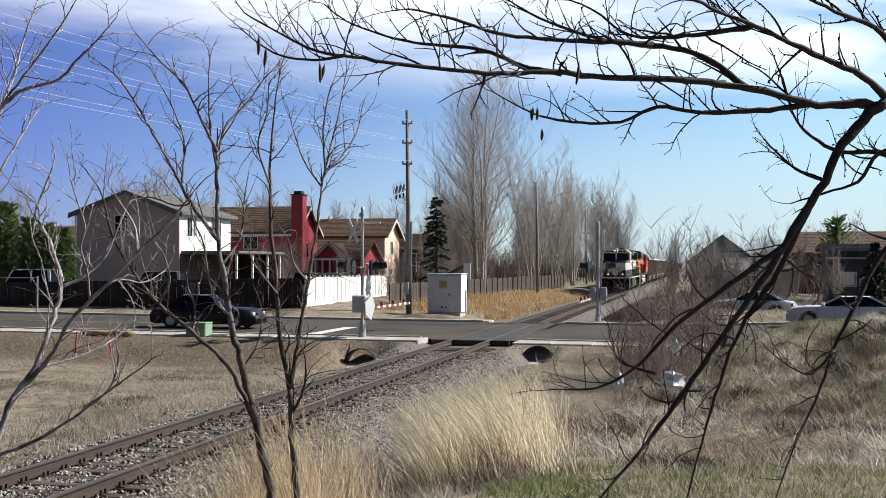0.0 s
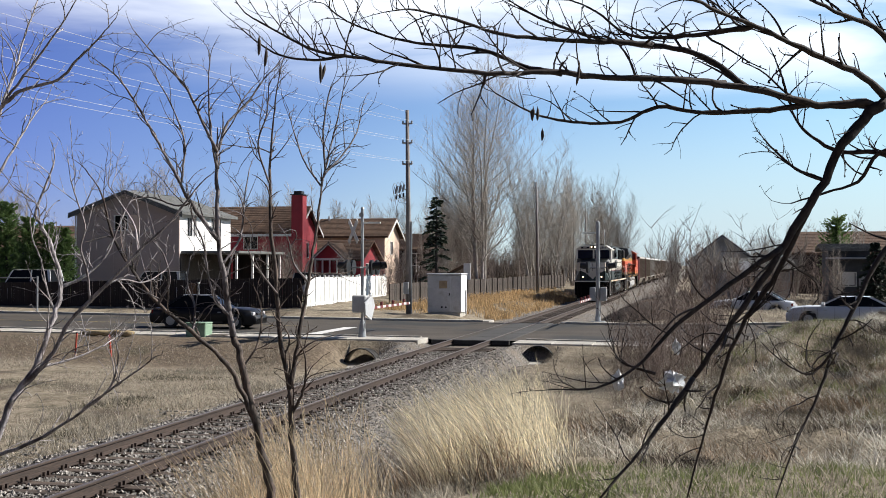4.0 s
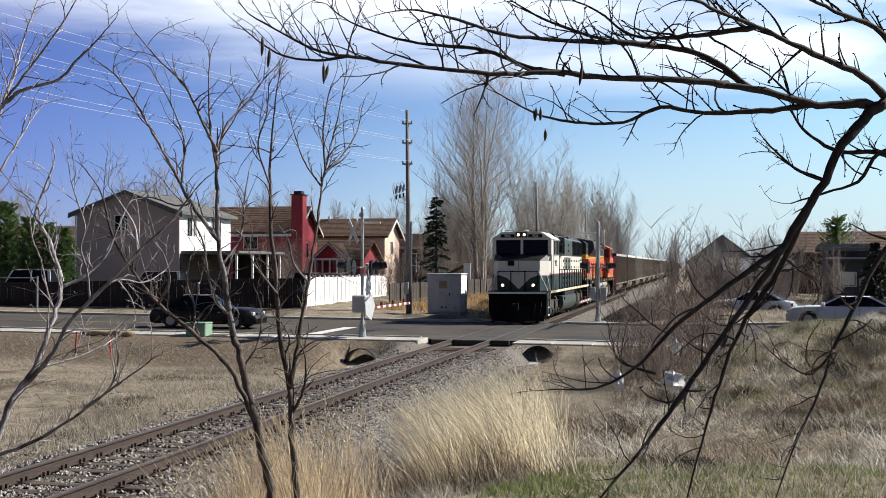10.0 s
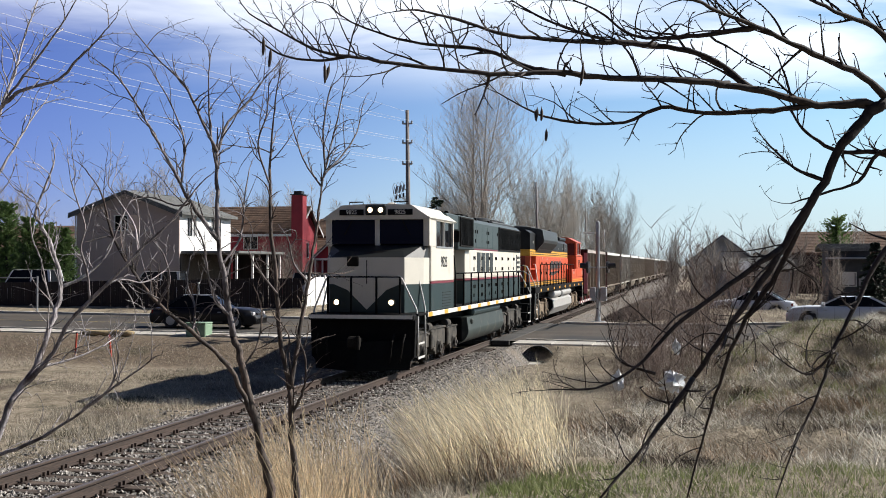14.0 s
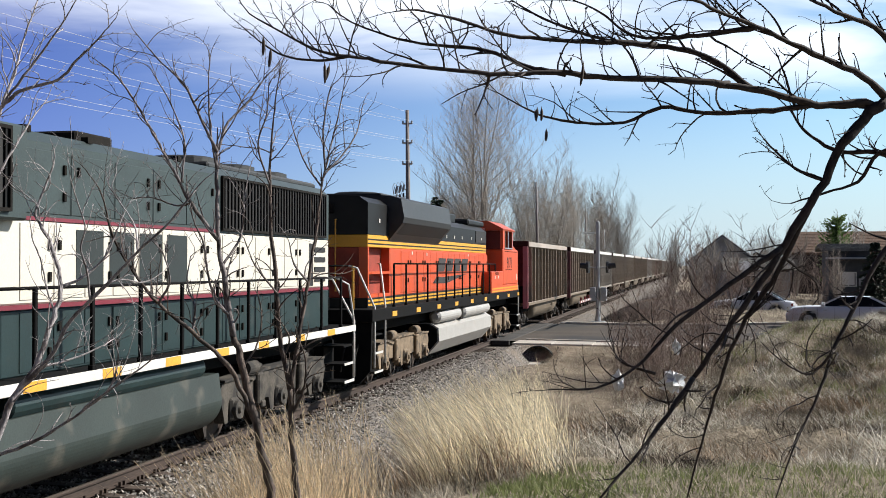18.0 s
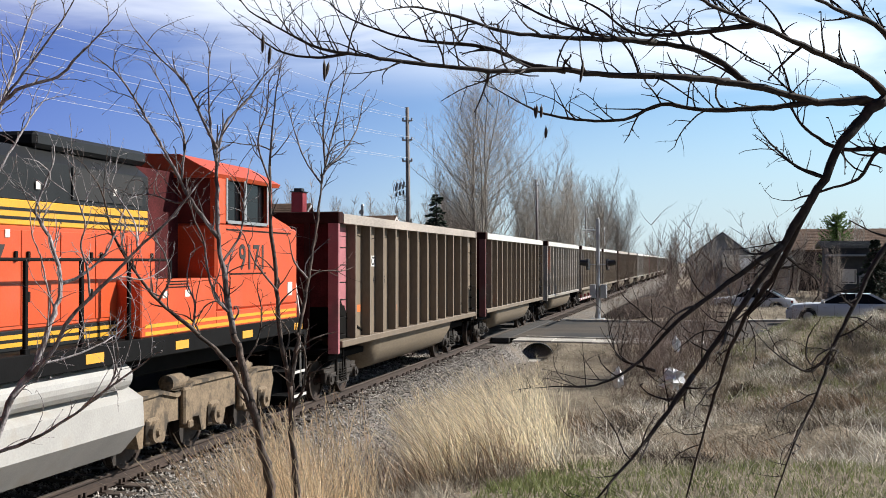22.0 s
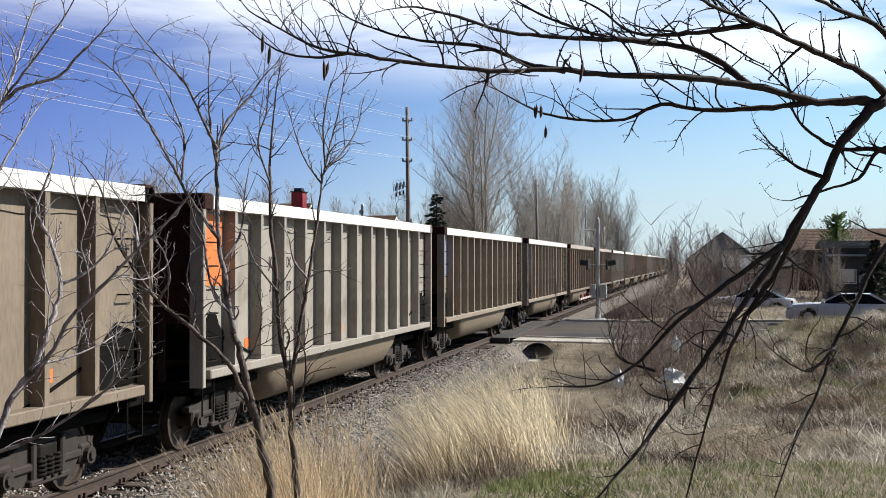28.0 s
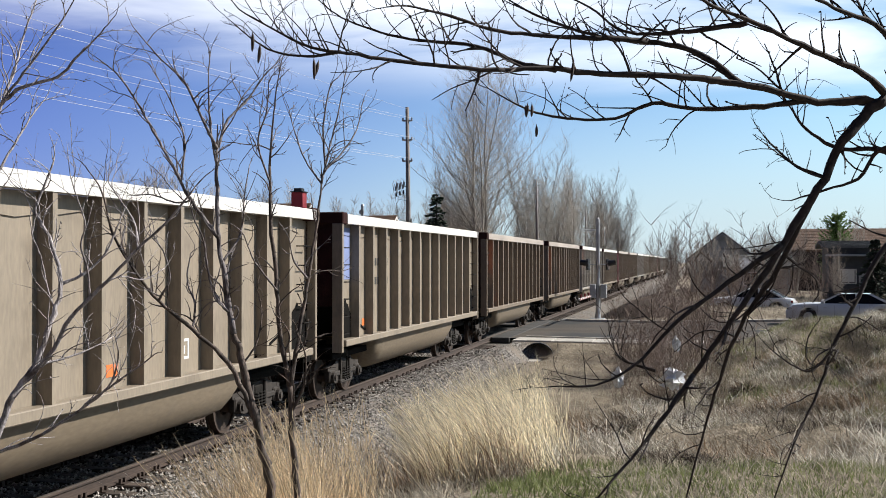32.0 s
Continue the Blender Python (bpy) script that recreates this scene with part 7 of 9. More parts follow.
# ---- small things on the verge ----
def build_verge():
    for x, y, a in ((-14.2, 38.5, 4), (-12.6, 38.3, -7)):
        s = thing("survey_stake", pose(x, y, ground_z(x, y), 0, a, 0), "orange-red painted survey stake in bare earth", "stake", "survey stakes")
        part("stick", MB().box(-.03, .03, -.02, .02, -.1, .82, .006), M["stake"], s)
        part("head", MB().box(-.035, .035, -.025, .025, .82, .86, .006), M["black"], s)
    t = thing("transformer_box", (-10.8, 45.9 - 3.9, -.05), "pale green utility pedestal box", "utility box")
    part("cabinet", MB().box(-.42, .42, -.35, .35, -.1, .62, .03), M["box_green"], t)
    part("lid", MB().box(-.44, .44, -.37, .37, .62, .68, .02), M["box_green"], t)
    part("base", MB().box(.45, 1.3, -.3, .3, -.1, .2, .08), M["tie"], t)
    for x0, x1, y in ((-21.5, -19.6, 41.4), (-15.6, -13.2, 41.2)):
        pts = [(x0 + (x1 - x0) * k / 10, y + .1 * math.sin(k * 1.3), road_z(x0) + .06 + .03 * math.sin(k * 2.1)) for k in range(11)]
        solo("straw_wattle", MB().ring_tube(pts, [.06] + [.12 + .03 * math.sin(k * 1.7) for k in range(9)] + [.05], 9), M["straw"], "torn straw erosion wattle beside the pavement", "straw wattle", "straw wattles", smooth=True)
    # plastic bags snagged in the weeds
    rnd = random.Random(11)
    for x, y, z, w, h in ((8.15, 26.2, .20, .26, .40), (6.95, 25.6, .25, .12, .40), (8.2, 26.9, .95, .08, .30)):
        rows = []
        for j in range(9):
            v = j / 8
            rr = [w * (math.sin(math.pi * (v * .8 + .15)) ** .8) * (1 + rnd.uniform(-.55, .45)) for _ in range(12)]
            rows.append([(x + rr[k % 12] * math.cos(k * math.pi / 6), y + .6 * rr[k % 12] * math.sin(k * math.pi / 6), z + (v - .3) * h + rnd.uniform(-.07, .07)) for k in range(12)] + [None])
            rows[-1][-1] = rows[-1][0]
        solo("plastic_bag", MB().grid(rows), M["bag"], "crumpled white plastic bag snagged in weeds", "plastic bag", "plastic bags")
    # stump and rubble on the mound
    s = thing("wood_stump", (14.4, 36.0, ground_z(14.4, 36.0)), "weathered grey tree stump in weeds", "stump")
    part("stump", MB().ring_tube([(0, 0, -.2), (.02, 0, .2), (.03, .02, .75), (.02, .02, .82)], [.26, .22, .2, .14], 12), M["pole"], s)
    o = thing("dirt_mound", (6.6, 62.5, -.3), "low brown mound of bare soil", "mound")
    rows = []
    for j in range(9):
        v = j / 8
        rows.append([((1 - v) * 3.4 * math.cos(k * math.pi / 10) * (1 + .08 * math.sin(k * 2.3)), (1 - v) * 2.6 * math.sin(k * math.pi / 10), 1.35 * (1 - (1 - v) ** 2) * (1 + .05 * math.sin(k * 1.9))) for k in range(21)])
    part("soil_body", MB().grid(rows), M["soil_brown"], o, smooth=True)


build_verge()


# ---- bare near trees: limbs with side twigs ----
TWIG = random.Random(21)
SWAY = []


def near_tree(label):
    return thing("bare_tree", (0, 0, 0), label, "tree", "bare trees near the track")


def smooth_line(pts, n):
    """A soft curve through the points."""
    P = [Vector(p) for p in pts]
    P = [P[0] * 2 - P[1]] + P + [P[-1] * 2 - P[-2]]
    out = []
    for i in range(1, len(P) - 2):
        for k in range(n):
            t = k / n
            a, b, c, d = P[i - 1:i + 3]
            out.append(.5 * (2 * b + (c - a) * t + (2 * a - 5 * b + 4 * c - d) * t * t + (3 * b - 3 * c + d - a) * t ** 3))
    out.append(P[-2])
    return out


def twig(mb, p, d, ln, r, level, rnd):
    """A thin twig that bends softly one way and then the other, tapering to a point, with buds and side twigs."""
    n = max(4, int(ln / .045))
    pts, q, d = [Vector(p)], Vector(p), d.normalized()
    curl = Vector((rnd.gauss(0, .16), rnd.gauss(0, .16), rnd.gauss(.06, .16)))
    for k in range(n):
        if rnd.random() < .3:
            curl = Vector((rnd.gauss(0, .17), rnd.gauss(0, .17), rnd.gauss(.05, .17)))
        d = (d + curl + Vector((rnd.gauss(0, .07), rnd.gauss(0, .07), rnd.gauss(0, .07)))).normalized()
        q = q + d * ln / n
        pts.append(q)
    mb.ring_tube(pts, [r * (1 - .66 * k / n) for k in range(n + 1)], 4 if r < .006 else 5, False)
    side = 1
    for k in range(1, n + 1):
        if rnd.random() < .34:          # buds and spurs
            v = Vector((rnd.gauss(0, 1), rnd.gauss(0, 1), rnd.gauss(0, 1))).normalized()
            mb.ring_tube([pts[k], pts[k] + v * rnd.uniform(.006, .02)], [r * .85, r * .45], 3, True)
        if level > 0 and k < n and rnd.random() < .36:
            side = -side
            along = (pts[k + 1] - pts[k - 1]).normalized()
            across = along.cross(Vector((rnd.gauss(0, .35), 1, rnd.gauss(0, .35)))).normalized() * side
            twig(mb, pts[k], along * .75 + across * rnd.uniform(.5, 1.0), ln * rnd.uniform(.25, .7) * (1 - .4 * k / n), max(.0014, r * (1 - .72 * k / n) * .78), level - 1, rnd)


def limb(tree, name, pts, r0, r1, density, mat, sways=False):
    rnd = TWIG
    r0, r1 = (r0 * .62, max(.0024, r1 * .5)) if mat.name == "bark_dark" else (r0 * .76, max(.004, r1 * .68))
    if mat.name == "bark_pale":
        r0, r1 = r0 * .88, max(.0027, r1 * .8)
    if mat.name == "bark_brown":
        r0, r1 = r0 * 1.05, r1 * 1.05
    elif mat.name == "bark_grey" and pts[0][0] > 5 and pts[0][2] < 2.2:        # the saplings' bark is dark low down
        mat = M["bark_brown"]
    line = smooth_line(pts, 5)
    n = len(line) - 1
    rad = [r0 + (r1 - r0) * (k / n) ** .8 for k in range(n + 1)]
    wob = [p + Vector((rnd.gauss(0, 1), rnd.gauss(0, 1), rnd.gauss(0, 1))) * rad[k] * (.22 if 0 < k < n else 0) for k, p in enumerate(line)]
    rad = [r * (1 + rnd.uniform(-.10, .14)) for r in rad]
    ob = part(name, MB().ring_tube(wob, rad, 9), mat, tree, smooth=True)
    if density:
        mb = MB()
        total = sum((line[k + 1] - line[k]).length for k in range(n))
        per = (6.5 if density == 1 else 9.0) * total / n * (1.6 if mat.name == "bark_dark" else 1.0)
        for k in range(1, n + 1):
            m = int(per) + (rnd.random() < per % 1)
            for _ in range(m):
                d = (line[k] - line[k - 1]).normalized()
                s = (d * .7 + Vector((rnd.gauss(0, .5), rnd.gauss(0, .4), rnd.gauss(.34, .42)))).normalized()
                ln = rnd.uniform(.10, .46) * (.8 if mat.name == "bark_dark" else 1.1)
                twig(mb, line[k], s, ln, max(.0036 if mat.name == "bark_grey" else .0027, min(rad[k] * .64, ({"bark_dark": .0046, "bark_pale": .0034}.get(mat.name, .0066)) + .0028 * rnd.random())), 2 if density == 2 and mat.name != "bark_dark" else 1, rnd)
        twig(mb, line[-1], line[-1] - line[-2], .2, r1 * .9, 1, rnd)
        if mb.v:
            tagged(part("twig_spray", mb, mat, ob), kind="stuff")
    if sways:
        SWAY.append(ob)
    return ob


def seed_pod(tree, p, ln):
    rnd = TWIG
    d = Vector((rnd.uniform(-.25, .1), rnd.uniform(-.2, .2), -1)).normalized()
    pts = [Vector(p) + d * ln * u + Vector((.002 * math.sin(u * 3), 0, 0)) for u in (0, .12, .3, .5, .7, .9, 1)]
    SWAY.append(part("seed_pod", MB().ring_tube(pts, [.001, .002, .007, .008, .0075, .005, .001], 6), M["pod"], tree, "dark hanging seed pod", smooth=True))


# ---- near trees ----
def tree_by_rails():
    t = near_tree('young bare honey locust with pale sunlit bark')
    limb(t, 'trunk', [(4.31, 6.17, 1.06), (4.40, 6.19, 1.41), (4.47, 6.21, 1.76)], 0.054, 0.060, 0, M['bark_brown'])
    limb(t, 'limb', [(4.47, 6.21, 1.76), (4.58, 6.27, 2.09), (4.69, 6.33, 2.28), (4.78, 6.39, 2.60), (4.80, 6.44, 2.78), (4.71, 6.45, 3.08), (4.60, 6.47, 3.24), (4.63, 6.52, 3.41), (4.67, 6.56, 3.57)], 0.036, 0.010, 1, M['bark_pale'])
    limb(t, 'limb', [(4.62, 6.30, 2.17), (4.81, 6.29, 2.34), (4.97, 6.27, 2.58), (5.21, 6.28, 2.80), (5.42, 6.27, 3.00), (5.63, 6.27, 3.18), (5.80, 6.26, 3.37)], 0.026, 0.010, 1, M['bark_pale'])
    limb(t, 'limb', [(4.80, 6.44, 2.78), (4.92, 6.52, 2.85), (5.02, 6.59, 2.97), (5.07, 6.65, 3.14), (5.10, 6.71, 3.28)], 0.017, 0.006, 1, M['bark_pale'])
    limb(t, 'limb', [(4.46, 6.21, 1.73), (4.77, 6.19, 1.84), (5.05, 6.18, 2.00), (5.29, 6.15, 2.17), (5.39, 6.09, 2.35), (5.42, 6.01, 2.47)], 0.019, 0.006, 1, M['bark_pale'])
    limb(t, 'limb', [(5.13, 6.17, 2.06), (5.34, 6.08, 2.18), (5.57, 5.99, 2.31), (5.73, 5.89, 2.40)], 0.013, 0.005, 1, M['bark_pale'])
    limb(t, 'limb', [(4.78, 6.40, 2.62), (4.76, 6.34, 2.79), (4.75, 6.29, 2.96), (4.73, 6.24, 3.07), (4.74, 6.19, 3.19)], 0.010, 0.004, 1, M['bark_pale'])
    limb(t, 'limb', [(5.10, 6.28, 2.69), (5.11, 6.22, 2.88), (5.11, 6.15, 3.02), (5.16, 6.11, 3.15), (5.14, 6.04, 3.32), (5.14, 5.98, 3.43)], 0.012, 0.004, 2, M['bark_pale'])
    limb(t, 'limb', [(5.42, 6.27, 3.00), (5.35, 6.36, 3.16), (5.22, 6.43, 3.30), (5.09, 6.51, 3.42)], 0.010, 0.004, 2, M['bark_pale'])
    limb(t, 'limb', [(5.21, 6.28, 2.80), (5.23, 6.42, 2.83), (5.31, 6.57, 2.81), (5.37, 6.72, 2.88)], 0.009, 0.004, 2, M['bark_pale'])
    limb(t, 'limb', [(4.69, 6.33, 2.28), (4.81, 6.50, 2.31), (4.95, 6.67, 2.39), (4.96, 6.81, 2.43)], 0.014, 0.005, 1, M['bark_pale'])
    limb(t, 'limb', [(4.31, 6.17, 3.09), (4.39, 6.25, 3.48), (4.44, 6.33, 3.90), (4.49, 6.40, 4.14), (4.51, 6.46, 4.36), (4.56, 6.54, 4.63)], 0.022, 0.007, 1, M['bark_pale'])
    limb(t, 'limb', [(4.35, 6.18, 3.41), (4.47, 6.17, 3.72), (4.57, 6.15, 3.89), (4.76, 6.15, 4.12), (4.96, 6.16, 4.37), (5.07, 6.14, 4.51)], 0.023, 0.006, 1, M['bark_pale'])
    limb(t, 'limb', [(4.57, 6.15, 3.89), (4.72, 6.12, 3.98), (4.97, 6.12, 4.04), (5.12, 6.09, 4.15), (5.25, 6.06, 4.24), (5.38, 6.02, 4.34)], 0.020, 0.005, 1, M['bark_pale'])
    limb(t, 'limb', [(4.34, 6.20, 3.24), (4.43, 6.35, 3.52), (4.46, 6.49, 3.72), (4.49, 6.62, 3.90), (4.49, 6.75, 4.01)], 0.016, 0.005, 1, M['bark_pale'])
    return t


def sapling_one():
    t = near_tree('slender bare sapling growing in dry grass')
    limb(t, 'trunk', [(5.44, 8.48, 0.71), (5.41, 8.47, 1.14), (5.31, 8.45, 1.59), (5.20, 8.42, 2.11), (5.12, 8.41, 2.35)], 0.055, 0.034, 0, M['bark_brown'])
    limb(t, 'limb', [(5.12, 8.41, 2.35), (5.04, 8.44, 2.78), (4.96, 8.47, 3.12), (4.93, 8.52, 3.51), (4.91, 8.56, 3.84)], 0.034, 0.020, 1, M['bark_grey'])
    limb(t, 'limb', [(4.91, 8.56, 3.84), (4.82, 8.42, 4.12), (4.76, 8.27, 4.35), (4.64, 8.12, 4.50), (4.51, 7.96, 4.70)], 0.018, 0.005, 2, M['bark_grey'])
    limb(t, 'limb', [(4.91, 8.56, 3.84), (4.95, 8.70, 4.10), (5.06, 8.86, 4.29), (5.13, 9.00, 4.49), (5.25, 9.15, 4.68)], 0.018, 0.005, 2, M['bark_grey'])
    limb(t, 'limb', [(4.92, 8.54, 3.70), (4.85, 8.56, 4.02), (4.82, 8.59, 4.39), (4.82, 8.62, 4.63)], 0.016, 0.005, 2, M['bark_grey'])
    limb(t, 'limb', [(4.96, 8.47, 3.12), (4.78, 8.36, 3.41), (4.64, 8.26, 3.73), (4.54, 8.17, 3.96), (4.42, 8.08, 4.22), (4.33, 7.99, 4.38), (4.23, 7.90, 4.48)], 0.022, 0.006, 2, M['bark_grey'])
    limb(t, 'limb', [(4.71, 8.32, 3.57), (4.68, 8.44, 3.92), (4.50, 8.54, 4.26), (4.31, 8.63, 4.51)], 0.014, 0.004, 1, M['bark_grey'])
    limb(t, 'limb', [(5.28, 8.44, 1.70), (5.12, 8.32, 2.12), (4.88, 8.18, 2.39), (4.66, 8.04, 2.62), (4.51, 7.92, 2.87), (4.40, 7.81, 3.13), (4.36, 7.71, 3.45), (4.29, 7.60, 3.63)], 0.030, 0.006, 1, M['bark_grey'])
    limb(t, 'limb', [(5.09, 8.42, 2.51), (5.01, 8.35, 2.63), (4.98, 8.29, 2.76), (4.96, 8.24, 2.96), (4.96, 8.18, 3.11), (4.91, 8.12, 3.27), (4.90, 8.07, 3.44)], 0.018, 0.005, 2, M['bark_grey'])
    limb(t, 'limb', [(4.88, 8.18, 2.39), (4.84, 8.30, 2.58), (4.72, 8.41, 2.78), (4.69, 8.54, 2.99)], 0.014, 0.004, 2, M['bark_grey'])
    limb(t, 'limb', [(4.66, 8.04, 2.62), (4.80, 7.94, 2.79), (4.82, 7.80, 3.00), (4.77, 7.65, 3.13)], 0.014, 0.004, 2, M['bark_grey'])
    limb(t, 'limb', [(4.51, 7.92, 2.87), (4.37, 7.99, 3.03), (4.35, 8.09, 3.23), (4.23, 8.16, 3.36)], 0.013, 0.004, 2, M['bark_grey'])
    limb(t, 'limb', [(5.20, 8.42, 2.11), (5.28, 8.51, 2.28), (5.29, 8.58, 2.51), (5.23, 8.64, 2.69)], 0.012, 0.004, 2, M['bark_grey'])
    limb(t, 'limb', [(4.78, 8.36, 3.41), (4.61, 8.43, 3.40), (4.38, 8.48, 3.47), (4.18, 8.54, 3.47)], 0.013, 0.004, 2, M['bark_grey'])
    limb(t, 'limb', [(5.01, 8.45, 2.92), (5.08, 8.64, 3.15), (5.05, 8.80, 3.48), (5.02, 8.97, 3.73)], 0.016, 0.005, 1, M['bark_grey'])
    return t


def sapling_two():
    t = near_tree('slender bare sapling growing in dry grass')
    limb(t, 'trunk', [(5.57, 8.71, 0.66), (5.54, 8.71, 1.08), (5.51, 8.70, 1.54), (5.49, 8.70, 1.91)], 0.045, 0.030, 0, M['bark_brown'])
    limb(t, 'limb', [(5.49, 8.70, 1.91), (5.40, 8.70, 2.36), (5.36, 8.72, 2.78), (5.31, 8.73, 3.24), (5.29, 8.75, 3.71)], 0.030, 0.018, 1, M['bark_grey'])
    limb(t, 'limb', [(5.29, 8.75, 3.71), (5.35, 8.66, 4.02), (5.41, 8.58, 4.28), (5.49, 8.49, 4.51)], 0.014, 0.004, 2, M['bark_grey'])
    limb(t, 'limb', [(5.30, 8.75, 3.57), (5.26, 8.57, 3.87), (5.39, 8.43, 4.12), (5.47, 8.27, 4.32)], 0.013, 0.004, 2, M['bark_grey'])
    limb(t, 'limb', [(5.49, 8.70, 1.91), (5.54, 8.78, 2.36), (5.58, 8.87, 2.78), (5.62, 8.96, 3.20), (5.64, 9.04, 3.58)], 0.028, 0.012, 1, M['bark_grey'])
    limb(t, 'limb', [(5.64, 9.04, 3.58), (5.68, 9.15, 3.92), (5.72, 9.26, 4.22), (5.75, 9.37, 4.58)], 0.013, 0.004, 2, M['bark_grey'])
    limb(t, 'limb', [(5.64, 9.04, 3.58), (5.45, 9.17, 3.79), (5.30, 9.30, 4.07), (5.20, 9.45, 4.26)], 0.012, 0.004, 2, M['bark_grey'])
    limb(t, 'limb', [(5.66, 9.08, 3.72), (5.63, 9.11, 4.06), (5.67, 9.16, 4.40), (5.74, 9.21, 4.51)], 0.012, 0.004, 2, M['bark_grey'])
    limb(t, 'limb', [(5.65, 9.07, 3.68), (5.75, 9.26, 3.86), (5.82, 9.45, 4.07), (5.82, 9.62, 4.32)], 0.013, 0.004, 2, M['bark_grey'])
    limb(t, 'limb', [(5.58, 8.87, 2.78), (5.54, 8.66, 2.92), (5.57, 8.46, 3.10)], 0.014, 0.004, 1, M['bark_grey'])
    limb(t, 'limb', [(5.50, 8.70, 1.70), (5.62, 8.66, 1.91), (5.66, 8.60, 2.15), (5.63, 8.52, 2.33)], 0.020, 0.006, 1, M['bark_grey'])
    limb(t, 'limb', [(5.37, 8.71, 2.69), (5.29, 8.44, 2.92), (5.30, 8.19, 3.13)], 0.012, 0.004, 1, M['bark_grey'])
    return t


def overhanging_tree():
    t = near_tree('dark bare honey locust with overhanging limbs')
    limb(t, 'trunk', [(10.16, 6.07, 1.30), (10.05, 6.04, 2.27), (9.94, 6.02, 3.11), (9.84, 5.99, 3.56)], 0.130, 0.100, 0, M['bark_dark'])
    limb(t, 'limb', [(9.88, 6.00, 3.39), (9.75, 5.93, 3.65), (9.58, 5.85, 3.71), (9.30, 5.75, 3.70), (8.98, 5.63, 3.77), (8.67, 5.52, 3.81)], 0.048, 0.027, 0, M['bark_dark'])
    limb(t, 'limb', [(8.88, 5.60, 3.79), (8.67, 5.49, 3.80), (8.33, 5.36, 3.80), (8.08, 5.24, 3.82), (7.86, 5.14, 3.80), (7.54, 5.01, 3.82), (7.28, 4.89, 3.85), (7.10, 4.79, 3.87), (6.97, 4.71, 3.93), (6.82, 4.62, 4.02)], 0.030, 0.007, 2, M['bark_dark'], True)
    limb(t, 'limb', [(7.21, 4.85, 3.86), (7.05, 4.87, 3.85), (6.88, 4.88, 3.88), (6.75, 4.90, 3.96), (6.65, 4.93, 4.04)], 0.012, 0.004, 1, M['bark_dark'], True)
    limb(t, 'limb', [(8.13, 5.27, 3.81), (7.94, 5.29, 3.86), (7.74, 5.32, 3.95), (7.46, 5.32, 3.99), (7.26, 5.34, 4.04), (7.05, 5.36, 4.13), (6.92, 5.40, 4.23)], 0.022, 0.005, 2, M['bark_dark'], True)
    limb(t, 'limb', [(8.98, 5.63, 3.77), (8.77, 5.67, 3.94), (8.53, 5.69, 4.01), (8.25, 5.71, 4.06), (7.96, 5.73, 4.18), (7.78, 5.77, 4.30)], 0.030, 0.007, 2, M['bark_dark'], True)
    limb(t, 'limb', [(8.53, 5.69, 4.01), (8.34, 5.58, 4.01), (8.10, 5.46, 4.01), (7.85, 5.34, 4.02), (7.63, 5.22, 4.08), (7.46, 5.11, 4.11), (7.38, 5.02, 4.09)], 0.026, 0.006, 2, M['bark_dark'], True)
    limb(t, 'limb', [(9.30, 5.75, 3.70), (9.04, 5.70, 3.67), (8.77, 5.65, 3.66), (8.56, 5.62, 3.69), (8.38, 5.59, 3.62), (8.15, 5.55, 3.62), (8.00, 5.53, 3.65), (7.89, 5.52, 3.70), (7.77, 5.50, 3.77)], 0.024, 0.006, 2, M['bark_dark'], True)
    limb(t, 'limb', [(9.72, 5.92, 3.66), (9.51, 5.77, 3.83), (9.27, 5.61, 3.92), (9.00, 5.45, 4.03), (8.79, 5.30, 4.10), (8.65, 5.16, 4.15)], 0.034, 0.010, 2, M['bark_dark'])
    limb(t, 'limb', [(9.74, 5.77, 3.70), (9.59, 5.63, 4.00), (9.35, 5.47, 4.09), (9.14, 5.32, 4.17)], 0.030, 0.010, 2, M['bark_dark'])
    limb(t, 'limb', [(9.00, 5.45, 4.03), (8.82, 5.49, 4.02), (8.61, 5.52, 4.01), (8.42, 5.56, 4.04), (8.26, 5.60, 4.17), (8.08, 5.65, 4.27)], 0.024, 0.006, 2, M['bark_dark'], True)
    limb(t, 'limb', [(9.64, 5.86, 3.73), (9.45, 5.77, 3.55), (9.29, 5.70, 3.27), (9.10, 5.61, 2.96), (8.90, 5.53, 2.66), (8.71, 5.44, 2.39)], 0.047, 0.021, 1, M['bark_dark'])
    limb(t, 'limb', [(8.71, 5.44, 2.39), (8.52, 5.25, 2.13), (8.30, 5.04, 1.88)], 0.022, 0.010, 1, M['bark_dark'])
    limb(t, 'limb', [(9.12, 5.62, 3.00), (8.87, 5.51, 2.82), (8.64, 5.39, 2.64), (8.44, 5.28, 2.44), (8.27, 5.18, 2.36), (8.09, 5.08, 2.36)], 0.026, 0.006, 1, M['bark_dark'])
    limb(t, 'limb', [(9.27, 5.69, 3.24), (9.11, 5.73, 2.89), (8.96, 5.78, 2.65), (8.85, 5.84, 2.38), (8.76, 5.90, 2.06), (8.67, 5.96, 1.71)], 0.028, 0.008, 1, M['bark_dark'])
    limb(t, 'limb', [(9.80, 5.78, 3.30), (9.62, 5.84, 3.46), (9.43, 5.90, 3.48), (9.27, 5.97, 3.59), (9.20, 6.05, 3.71)], 0.026, 0.010, 1, M['bark_dark'])
    limb(t, 'limb', [(9.82, 5.78, 3.21), (9.62, 5.81, 3.47), (9.50, 5.86, 3.33), (9.32, 5.90, 3.27), (9.19, 5.95, 3.23)], 0.024, 0.006, 1, M['bark_dark'])
